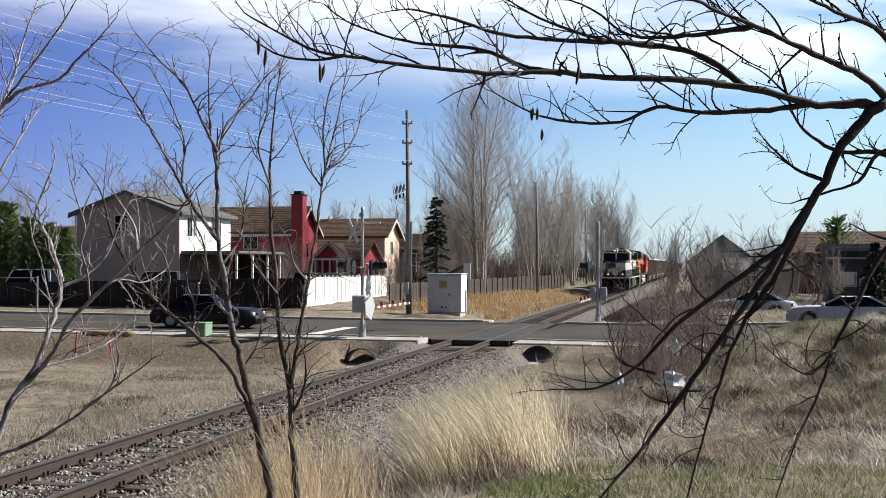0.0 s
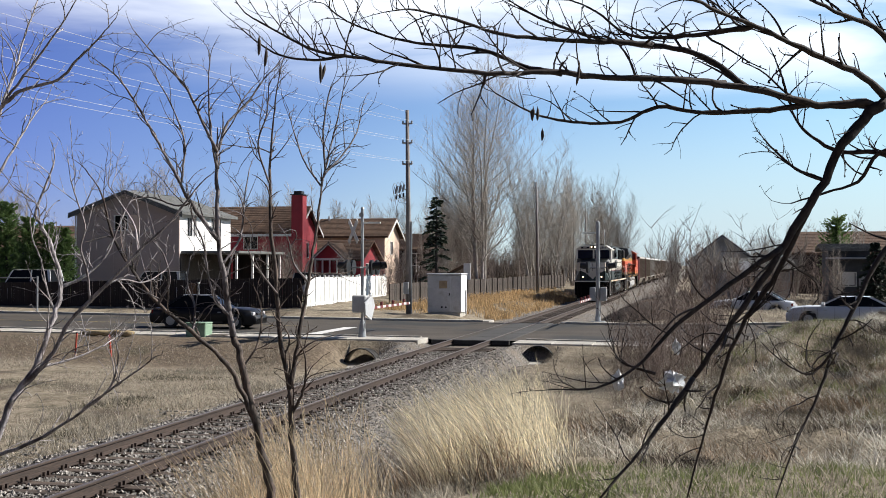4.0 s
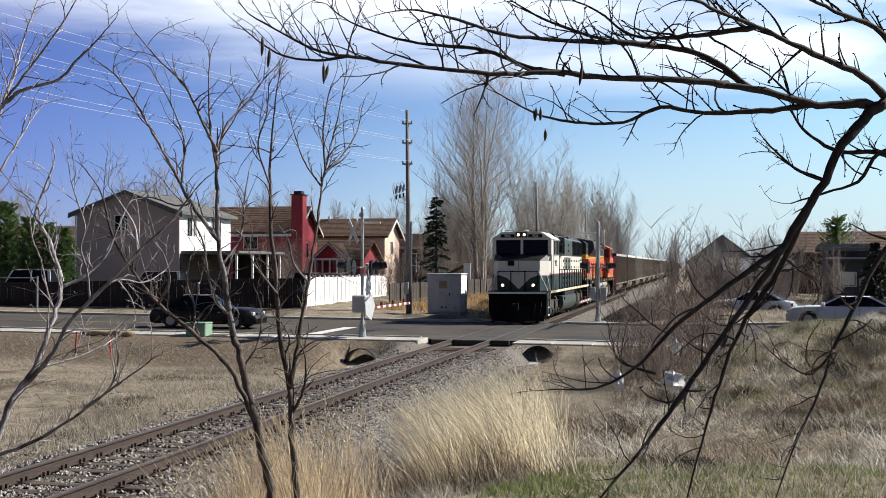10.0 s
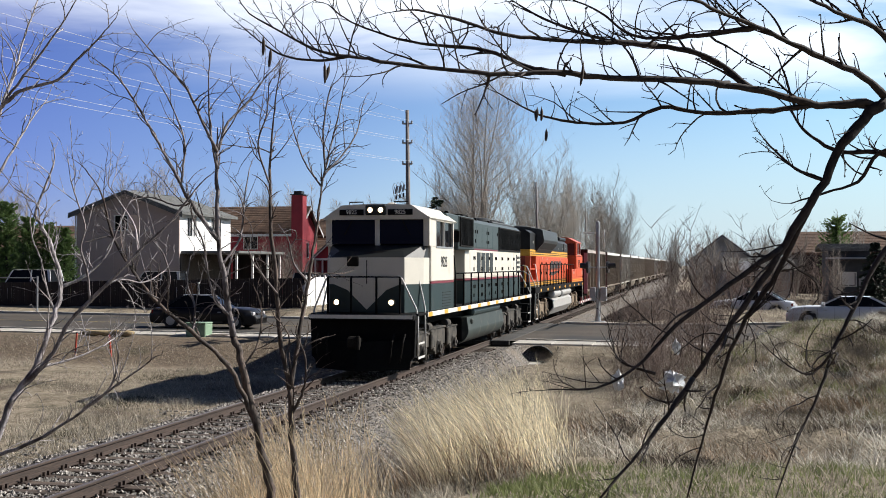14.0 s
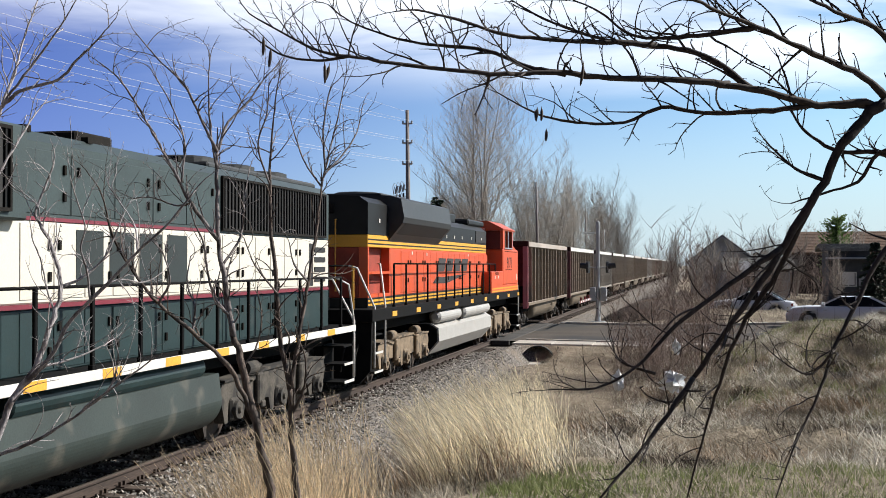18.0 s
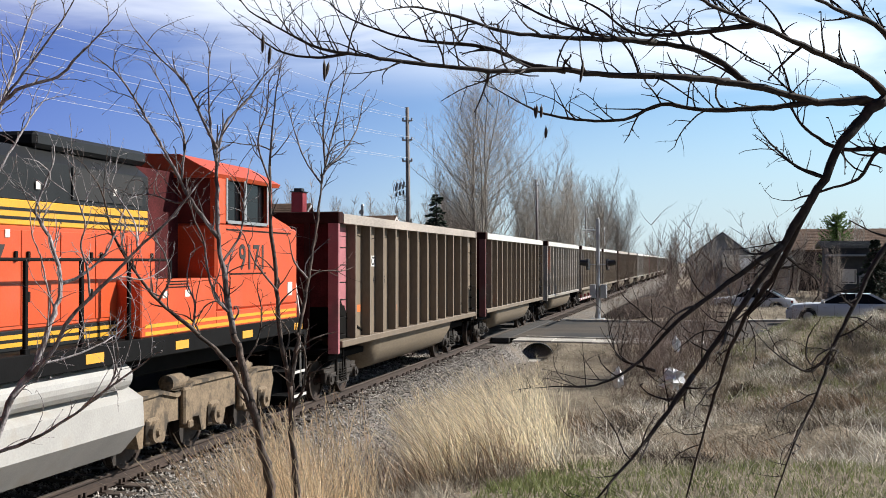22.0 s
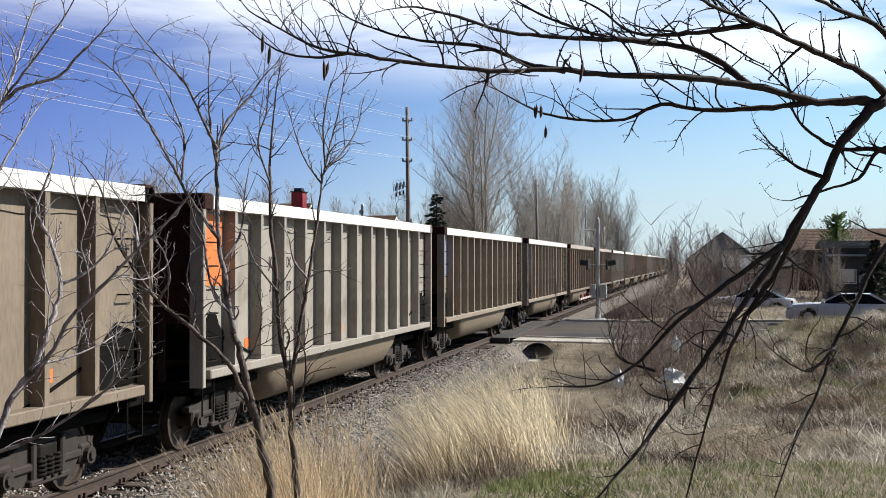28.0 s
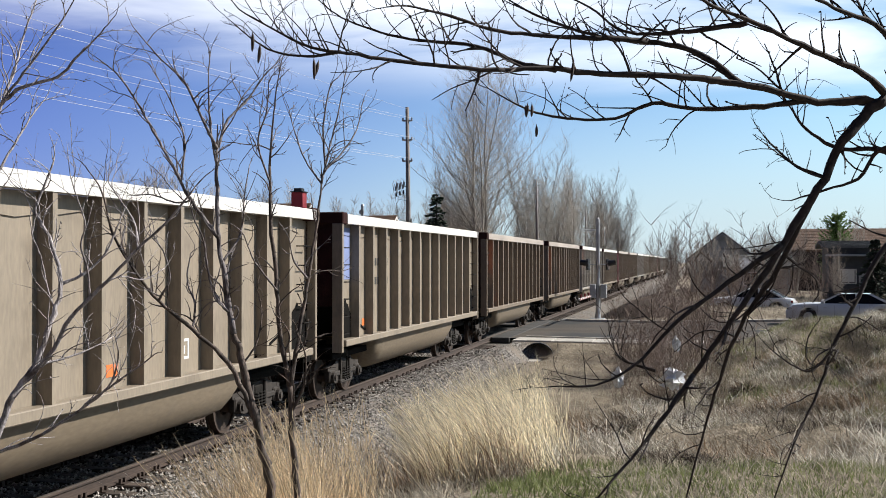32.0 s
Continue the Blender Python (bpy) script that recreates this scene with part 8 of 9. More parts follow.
    limb(t, 'limb', [(9.85, 5.79, 3.16), (9.60, 5.66, 3.00), (9.46, 5.56, 2.76), (9.34, 5.47, 2.53), (9.26, 5.38, 2.33), (9.15, 5.29, 2.11), (9.06, 5.20, 1.88)], 0.024, 0.006, 1, M['bark_dark'])
    limb(t, 'limb', [(9.32, 5.71, 3.33), (9.20, 5.75, 3.39), (9.10, 5.80, 3.49), (9.03, 5.85, 3.58)], 0.016, 0.004, 1, M['bark_dark'])
    limb(t, 'limb', [(9.34, 5.47, 2.53), (9.24, 5.38, 2.43), (9.14, 5.29, 2.46), (9.04, 5.19, 2.54)], 0.012, 0.003, 2, M['bark_dark'])
    limb(t, 'limb', [(8.96, 5.78, 2.65), (9.07, 5.70, 2.78), (9.11, 5.61, 2.89)], 0.012, 0.003, 2, M['bark_dark'])
    limb(t, 'limb', [(8.54, 5.29, 2.42), (8.38, 5.35, 2.47), (8.32, 5.44, 2.57)], 0.012, 0.003, 2, M['bark_dark'])
    return t


PODS = [((6.95, 4.46, 3.89), 0.09), ((6.98, 4.47, 3.84), 0.09), ((7.22, 4.53, 3.77), 0.08), ((7.20, 4.52, 3.78), 0.10), ((8.01, 5.17, 3.65), 0.06), ((8.03, 5.17, 3.65), 0.07), ((8.00, 5.16, 3.64), 0.06), ((8.05, 5.18, 3.55), 0.06), ((8.22, 5.21, 3.86), 0.12), ((7.79, 5.12, 3.81), 0.07)]


def build_near_trees():
    tree_by_rails()
    sapling_one()
    sapling_two()
    t = overhanging_tree()
    for p, ln in PODS:
        seed_pod(t, p, ln)


build_near_trees()


# ---- distant bare trees ----
def branch_line(p, d, ln, n, rnd, wob, up):
    pts, q, d = [Vector(p)], Vector(p), Vector(d).normalized()
    for k in range(n):
        d = (d + Vector((rnd.gauss(0, wob), rnd.gauss(0, wob), rnd.gauss(up, wob * .6)))).normalized()
        q = q + d * ln / n
        pts.append(q)
    return pts


def poplar(seed, h, stems, spread, dens, r0, mat, name="bare_tree", label="tall bare cottonwood tree with fine upright twigs", width=1.0, subs=6, tips=0, reach=.21, curve=.13, tw=1.0):
    rnd = random.Random(seed)
    t = thing(name, (0, 0, 0), label, "tree", "bare trees in the distance")
    trunk, crown = MB(), MB()
    for s in range(stems):
        a = 2 * math.pi * s / stems + rnd.uniform(-.4, .4)
        lean = spread * rnd.uniform(.3, 1.0)
        hh = h * rnd.uniform(.68, .98) if s else h
        pts = branch_line((.25 * math.cos(a), .25 * math.sin(a), -.3), (lean * math.cos(a), lean * math.sin(a), 1), hh, 14, rnd, .035, .03)
        rs = r0 * rnd.uniform(.6, 1.0)
        trunk.ring_tube(pts, [rs * (1 - .95 * (k / 14) ** .8) for k in range(15)], 6)
        for k in range(2, 14):
            u = k / 14
            for _ in range(dens):
                p = pts[k].lerp(pts[k + 1], rnd.random())
                b = rnd.uniform(0, 2 * math.pi)
                out = rnd.uniform(.55, 1.15) * width
                ln = hh * reach * math.sin(math.pi * (u * .72 + .15)) * rnd.uniform(.45, 1.1) * (1.2 - .8 * u)
                bp = branch_line(p, (out * math.cos(b), out * math.sin(b), .9), ln, 5, rnd, .13, curve)
                rb = rs * .17 * tw * (1.1 - .6 * u)
                if rnd.random() < .18 and k < 10 and tw < 2:        # a main limb that goes far up beside the stem
                    ln, rb = ln * 1.35, rb * 1.7
                crown.ring_tube(bp, [rb, rb * .82, rb * .64, rb * .46, rb * .3, rb * .14], 3, False)
                for j in range(subs):
                    w = 1 + j * 4 / subs
                    q = bp[int(w)].lerp(bp[int(w) + 1], w % 1)
                    c = rnd.uniform(0, 2 * math.pi)
                    tp = branch_line(q, (.7 * math.cos(c) + out * math.cos(b) * .4, .7 * math.sin(c) + out * math.sin(b) * .4, 1), ln * rnd.uniform(.2, .45), 2, rnd, .14, .08)
                    crown.ring_tube(tp, [rb * .32, rb * .24, rb * .10], 3, False)
                    for _ in range(tips):
                        c = rnd.uniform(0, 2 * math.pi)
                        e = tp[1] + Vector((.5 * math.cos(c), .5 * math.sin(c), 1)).normalized() * ln * rnd.uniform(.08, .18)
                        crown.ring_tube([tp[1], e], [rb * .18, rb * .08], 3, False)
    part("trunk", trunk, mat, t, smooth=True)
    tagged(part("crown", crown, M["twig_far"], t, "haze of fine bare twigs"), kind="stuff")
    return t


def place_copies(src, spots):
    for x, y, s, a in spots:
        c = copy_thing(src, pose(x, y, ground_z(x, y) if abs(x) < 60 and y < 130 else .1, 0, 0, a))
        c.scale = (s, s, s)


def conifer(name, label, x, y, h, r, seed, mat, tiers=26, per=13, slim=False, gaps=.10):
    rnd = random.Random(seed)
    t = thing(name, (x, y, ground_z(x, y)), label, "tree", "evergreen trees")
    part("trunk", MB().ring_tube([(0, 0, -.2), (0, 0, h * .6), (0, 0, h)], [.03 * h * .5, .012 * h, .01], 8), M["bark_dark"], t)
    mb = MB()
    for k in range(tiers):
        u = k / tiers
        z0 = h * (.06 + .94 * u)
        rr = r * ((1 - u) ** (.8 if not slim else .35) * (1 if not slim else math.sin(min(1, u * 4 + .4) * 1.57))) + .06
        for j in range(per):
            if rnd.random() < gaps:
                continue
            a = 2 * math.pi * (j + rnd.random()) / per + k * 2.4
            z = z0 + rnd.uniform(-.6, .6) * h / tiers
            ln = rr * rnd.uniform(.5, 1.2)
            dz = -.28 * ln if not slim else .5 * ln
            nb = 12
            for q in range(nb):
                v = (q + .6) / nb
                cx, cy, cz = ln * v * math.cos(a), ln * v * math.sin(a), z + dz * v * v + rnd.uniform(-.05, .05)
                for s in range(4):
                    b = a + rnd.uniform(-1.5, 1.5)
                    l2 = rnd.uniform(.18, .42) * (1 if not slim else .8) * max(.6, h / 9)
                    w = l2 * .22
                    d = Vector((math.cos(b), math.sin(b), rnd.uniform(-.6, .2) if not slim else rnd.uniform(.1, 1.2))).normalized()
                    o = d.orthogonal().normalized() * w
                    if rnd.random() < .5:
                        o = d.cross(o)
                    p = Vector((cx, cy, cz))
                    mb.add([tuple(p - o * .4), tuple(p + o * .4), tuple(p + d * l2 * .6 + o), tuple(p + d * l2), tuple(p + d * l2 * .6 - o)], [(0, 1, 2, 3, 4)])
    tagged(part("crown", mb, mat, t, "dense dark needles"), kind="stuff")
    return t


def shrub(seed, h, stems, mat, label, spread=.45, name="bare_shrub", cat="shrub", group="bare shrubs"):
    rnd = random.Random(seed)
    t = thing(name, (0, 0, 0), label, cat, group)
    mb, fine = MB(), MB()
    for s in range(stems):
        a = rnd.uniform(0, 2 * math.pi)
        lean = rnd.uniform(.05, spread)
        hh = h * rnd.uniform(.5, 1.0)
        pts = branch_line((.35 * rnd.gauss(0, .6), .35 * rnd.gauss(0, .6), -.1), (lean * math.cos(a), lean * math.sin(a), 1), hh, 7, rnd, .10, .03)
        r = .005 + .0028 * h * rnd.random()
        mb.ring_tube(pts, [r * (1 - .8 * k / 7) for k in range(8)], 4, False)
        for k in range(2, 8):
            for _ in range(3):
                b = rnd.uniform(0, 2 * math.pi)
                tp = branch_line(pts[k], (.7 * math.cos(b), .7 * math.sin(b), .8), hh * rnd.uniform(.08, .24), 3, rnd, .2, .04)
                fine.ring_tube(tp, [r * .5, r * .4, r * .3, r * .15], 3, False)
                if rnd.random() < .7:
                    c = rnd.uniform(0, 2 * math.pi)
                    fine.ring_tube(branch_line(tp[2], (.8 * math.cos(c), .8 * math.sin(c), .6), hh * .08, 2, rnd, .2, 0), [r * .32, r * .25, r * .12], 3, False)
    tagged(part("stalk", mb, mat, t), kind="stuff")
    tagged(part("twig_spray", fine, mat, t), kind="stuff")
    return t


def build_distant_trees():
    big = poplar(5, 22.2, 5, .085, 5, .27, M["bark_far"], width=1.5, subs=9, tips=3, reach=.46, curve=.12)
    big.matrix_basis = pose(-10.2, 98.5, .3)
    a = poplar(8, 17.0, 5, .15, 5, .16, M["bark_far"], label="bare upright poplar in a row beside the track", tw=1.3, width=1.05, subs=9, tips=1, reach=.42)
    a.matrix_basis = pose(-9.5, 126, .3)
    b = poplar(14, 15.0, 5, .17, 5, .15, M["bark_far"], label="bare upright poplar in a row beside the track", tw=1.3, width=1.1, subs=9, tips=1, reach=.43)
    b.matrix_basis = pose(-9.0, 141, .3)
    place_copies(a, [(-14.5, 108, .62, 40), (-8.5, 158, 1.0, 100), (-11.5, 172, 1.05, 210), (-7.2, 190, 1.1, 310), (-17, 118, .8, 70), (-6.2, 206, .95, 20), (-19, 138, .85, 250)])
    place_copies(b, [(-13.5, 150, 1.05, 30), (-6.5, 176, 1.05, 130), (-13.8, 100, .5, 200), (-6.0, 222, 1.1, 60), (-23, 150, .9, 80), (-30, 165, .9, 10)])
    # rows behind the houses and along the skyline
    c = poplar(21, 16.0, 5, .16, 4, .15, M["bark_far"], label="bare tree on the skyline", tw=2.4, width=1.2, subs=7, reach=.3)
    c.matrix_basis = pose(-52, 166, .2)
    d = poplar(27, 14.0, 5, .2, 4, .14, M["bark_far"], label="bare tree on the skyline", tw=2.4, width=1.3, subs=7, reach=.32)
    d.matrix_basis = pose(-59, 168, .2)
    spots = [(-75, 165, 1.05, 0), (-70, 168, 1.0, 50), (-64, 160, .95, 120), (-56, 170, .9, 80), (-47, 172, .85, 30), (-41, 170, .8, 10), (-35, 185, .9, 66), (-30, 190, .85, 99), (-26, 182, .75, 12), (-22, 196, .8, 44),
             (-18, 200, .8, 77), (-92, 150, 1.0, 15), (-98, 158, 1.0, 75)]
    place_copies(c, spots[::2])
    place_copies(d, spots[1::2])
    place_copies(c, [(-74.4, 155.5, 1.14, 20), (-70.2, 156.4, 1.17, 130), (-57.4, 159.3, 1.0, 50), (-91.3, 151.6, .98, 210), (-38.5, 164, .86, 10)])
    place_copies(d, [(-72.3, 157.5, 1.25, 80), (-55.3, 159.8, 1.1, 300), (-43.3, 162.5, .93, 140), (-35.5, 164.5, .98, 40), (-81.4, 153.9, .95, 10)])
    rnd = random.Random(4)
    spots = []
    for k in range(26):
        u = k / 25
        spots.append((2 + 100 * u + rnd.uniform(-3, 3), 235 + rnd.uniform(-30, 40) - 60 * u, rnd.uniform(.42, .72), rnd.uniform(0, 360)))
    place_copies(c, spots[::2])
    place_copies(d, spots[1::2])
    place_copies(c, [(22, 112, .5, 10), (30, 120, .55, 90), (37, 118, .5, 190), (26, 96, .36, 30), (15.5, 116, .42, 300)])
    place_copies(d, [(10.5, 112, .42, 10), (19.5, 118, .45, 90), (33.5, 116, .5, 30), (17.0, 73, .26, 200), (22, 84, .3, 140)])
    place_copies(d, [(8.5, 84, .34, 0), (11.0, 82, .36, 70), (14.0, 80, .32, 140), (9.8, 92, .42, 200), (6.6, 95, .42, 20), (21, 74, .36, 50), (24, 79, .4, 90), (27.5, 84, .42, 10)])
    place_copies(c, [(16.2, 94, .38, 10), (20.4, 92, .4, 100), (25, 95, .42, 200), (13.0, 74, .26, 50), (-16.5, 104, .4, 30), (-19.5, 128, .5, 80), (-12, 134, .5, 30)])
    conifer("spruce_tree", "dark green spruce beside the houses", -10.6, 83.0, 8.0, 1.85, 3, M["needle"], 24, 5, False, .3)
    conifer("juniper_tree", "dark green juniper beside a house", 19.6, 96.5, 6.4, 1.8, 5, M["needle_light"], 22, 10, True)
    conifer("juniper_tree", "dark green juniper beside a house", 19.6, 76.0, 4.0, 1.4, 6, M["needle"], 16, 11)
    for i, (x, y, h, r) in enumerate(((-36.2, 66.9, 6.6, 1.35), (-34.4, 66.6, 5.6, 1.1), (-33.2, 67.1, 5.2, 1.0), (-31.9, 66.8, 4.9, .95), (-37.8, 66.5, 6.0, 1.2))):
        conifer("arborvitae", "dark green columnar arborvitae behind the fence", x, y, h, r, 30 + i, M["needle_light"], 24, 11, True)
    place_copies(b, [(-24.6, 88.0, .30, 30), (-20.5, 91.5, .28, 100), (-17.2, 97, .3, 10)])


build_distant_trees()


def build_shrubs():
    s1 = shrub(1, 3.6, 15, M["shrub_red"], "leafless reddish-brown shrub beside the track")
    s1.matrix_basis = pose(9.4, 33.5, ground_z(9.4, 33.5))
    place_copies(s1, [(8.6, 34.5, 1.25, 40), (9.4, 36.5, 1.45, 140), (7.4, 36.5, 1.0, 200)])
    s2 = shrub(2, 2.2, 14, M["shrub_red"], "leafless reddish-brown shrub beside the track", .7)
    s2.matrix_basis = pose(7.4, 33.0, ground_z(7.4, 33.0))
    s3 = shrub(5, 1.1, 30, M["weed_brown"], "tangle of dead brown weed stalks", 1.3, "dead_weed", "weed", "dead weeds")
    s3.matrix_basis = pose(9.0, 24.0, ground_z(9, 24))
    rnd = random.Random(9)
    for k in range(9):
        x, y = rnd.uniform(6.6, 9.8), rnd.uniform(31, 41)
        place_copies(s1, [(x, y, rnd.uniform(.6, 1.0), rnd.uniform(0, 360))])
    for k in range(10):
        y = rnd.uniform(27, 40.5)
        x = 7.4 - (y - 27) * .07 + rnd.uniform(-.5, 1.6)
        place_copies(s2, [(x, y, rnd.uniform(.5, .95), rnd.uniform(0, 360))])
    for k in range(5):
        place_copies(s2, [(rnd.uniform(11.5, 17), rnd.uniform(34, 42), rnd.uniform(.3, .55), rnd.uniform(0, 360))])
    for k in range(24):
        x, y = rnd.uniform(6.3, 15.5), rnd.uniform(13, 38)
        place_copies(s3, [(x, y, rnd.uniform(.3, .75) * (.6 if y < 18 else 1), rnd.uniform(0, 360))])
    for k in range(12):
        place_copies(s1, [(rnd.uniform(10, 16), rnd.uniform(66, 84), rnd.uniform(.7, 1.3), rnd.uniform(0, 360))])
    for k in range(14):
        place_copies(s2, [(rnd.uniform(4.6, 10), rnd.uniform(59.5, 70), rnd.uniform(.5, .9), rnd.uniform(0, 360))])
    for k in range(10):
        place_copies(s1, [(rnd.uniform(15, 28), rnd.uniform(84, 98), rnd.uniform(.9, 1.5), rnd.uniform(0, 360))])
    for k in range(46):
        y = rnd.uniform(88, 190)
        place_copies(s1, [(rnd.uniform(-26, -10.5), y, rnd.uniform(.8, 1.9), rnd.uniform(0, 360))])
    for k in range(40):
        place_copies(s1, [(rnd.uniform(4.5, 60), rnd.uniform(120, 200), rnd.uniform(1.0, 2.0), rnd.uniform(0, 360))])
    for k in range(12):
        place_copies(s1, [(rnd.uniform(-16, -11), rnd.uniform(84, 118), rnd.uniform(.6, 1.2), rnd.uniform(0, 360))])
    place_copies(s1, [(-22.3, 80, 1.3, 0), (-24.0, 84.5, 1.5, 90), (-20.4, 79.5, 1.2, 200), (-25.2, 85, 1.5, 20), (-21.5, 84.5, 1.3, 60)])


build_shrubs()


# ---- far woods, grass and stones ----
def blades(name, label, spots, mat, h0, h1, width, lean, seed, wind=(-.5, 0.0), bend=.6):
    """One mesh of grass blades; spots is an array of x, y."""
    rg = np.random.default_rng(seed)
    n = len(spots)
    z = np.array([ground_z(float(x), float(y)) for x, y in spots])
    base = np.column_stack([spots, z - .02])
    h = rg.uniform(h0, h1, n)
    ang = rg.uniform(0, 2 * np.pi, n)
    side = np.column_stack([np.cos(ang), np.sin(ang), np.zeros(n)]) * (width * rg.uniform(.6, 1.3, n))[:, None]
    tilt = rg.normal(0, lean, (n, 2)) + np.asarray(wind) * rg.uniform(.3, 1.1, n)[:, None]
    top = base + np.column_stack([tilt * h[:, None], h])
    mid = base + np.column_stack([tilt * h[:, None] * (.5 * (1 - bend * .5)), h * .55])
    v = np.empty((n, 5, 3))
    v[:, 0], v[:, 1], v[:, 2], v[:, 3], v[:, 4] = base - side, base + side, mid + side * .8, mid - side * .8, top
    me = bpy.data.meshes.new(name)
    me.vertices.add(n * 5)
    me.vertices.foreach_set("co", v.reshape(-1))
    idx = np.arange(n)[:, None] * 5 + np.array([0, 1, 2, 3, 3, 2, 4])
    me.loops.add(n * 7)
    me.loops.foreach_set("vertex_index", idx.reshape(-1))
    me.polygons.add(n * 2)
    st = (np.arange(n)[:, None] * 7 + np.array([0, 4])).reshape(-1)
    me.polygons.foreach_set("loop_start", st)
    me.update(calc_edges=True)
    me.materials.append(mat)
    return tagged(new(name, me), label, "grass", kind="stuff")


def seed_stalks(name, label, spots, mat, h0, h1, seed, lean):
    """Thin bent stalks, each with a feathery head of short spikelets."""
    rg = random.Random(seed)
    mb = MB()
    for (x, y), w in zip(spots, lean):
        h = rg.uniform(h0, h1)
        p = Vector((float(x), float(y), ground_z(float(x), float(y)) - .02))
        d = Vector((float(w[0]) * .7 + rg.gauss(0, .1), float(w[1]) + rg.gauss(0, .1), 1)).normalized()
        droop = Vector((rg.gauss(-.08, .06), rg.gauss(0, .06), -.05))
        pts = [p]
        for k in range(5):
            pts.append(pts[-1] + d * h / 5)
            d = (d + droop).normalized()
        o = Vector((.96, .22, 0)) * .0022
        for k in range(5):
            mb.add([tuple(pts[k] - o), tuple(pts[k] + o), tuple(pts[k + 1] + o), tuple(pts[k + 1] - o)], [(0, 1, 2, 3)])
        for k in range(9):
            q = pts[4].lerp(pts[5], k / 8)
            e = (d + Vector((rg.gauss(0, .5), rg.gauss(0, .5), rg.gauss(.1, .4)))).normalized() * rg.uniform(.03, .075)
            mb.add([tuple(q - o), tuple(q + o), tuple(q + e)], [(0, 1, 2)])
    return tagged(new(name, mb.mesh(name, mat)), label, "grass", kind="stuff")


def clumped(rg, n, x0, x1, y0, y1, clumps, r):
    c = np.column_stack([rg.uniform(x0, x1, clumps), rg.uniform(y0, y1, clumps)])
    k = rg.integers(0, clumps, n)
    return c[k] + rg.normal(0, r, (n, 2))


HEAPS = [(7.2, 17.2, 0.45, 0.5), (8.6, 11.9, 0.3, 0.25), (8.6, 29.1, 0.5, 0.35), (9.5, 27.4, 0.4, 0.3), (9.8, 23.6, 0.6, 0.3), (12.2, 31.1, 0.6, 0.4), (12.5, 28.8, 0.6, 0.35), (10.5, 16.3, 0.5, 0.3), (7.4, 23.6, 0.3, 0.3), (8.9, 35.4, 0.4, 0.4), (10.7, 28.9, 0.5, 0.25), (11.1, 16.4, 0.4, 0.3), (8.3, 20.5, 0.4, 0.35), (9.2, 19.6, 0.35, 0.3), (10.2, 21.5, 0.5, 0.3), (11.6, 24.5, 0.6, 0.35), (13.2, 34.6, 0.7, 0.35), (14.6, 35.2, 0.6, 0.4), (12.6, 21.4, 0.5, 0.3), (8.0, 26.8, 0.35, 0.35), (15.4, 31.5, 0.7, 0.35)]


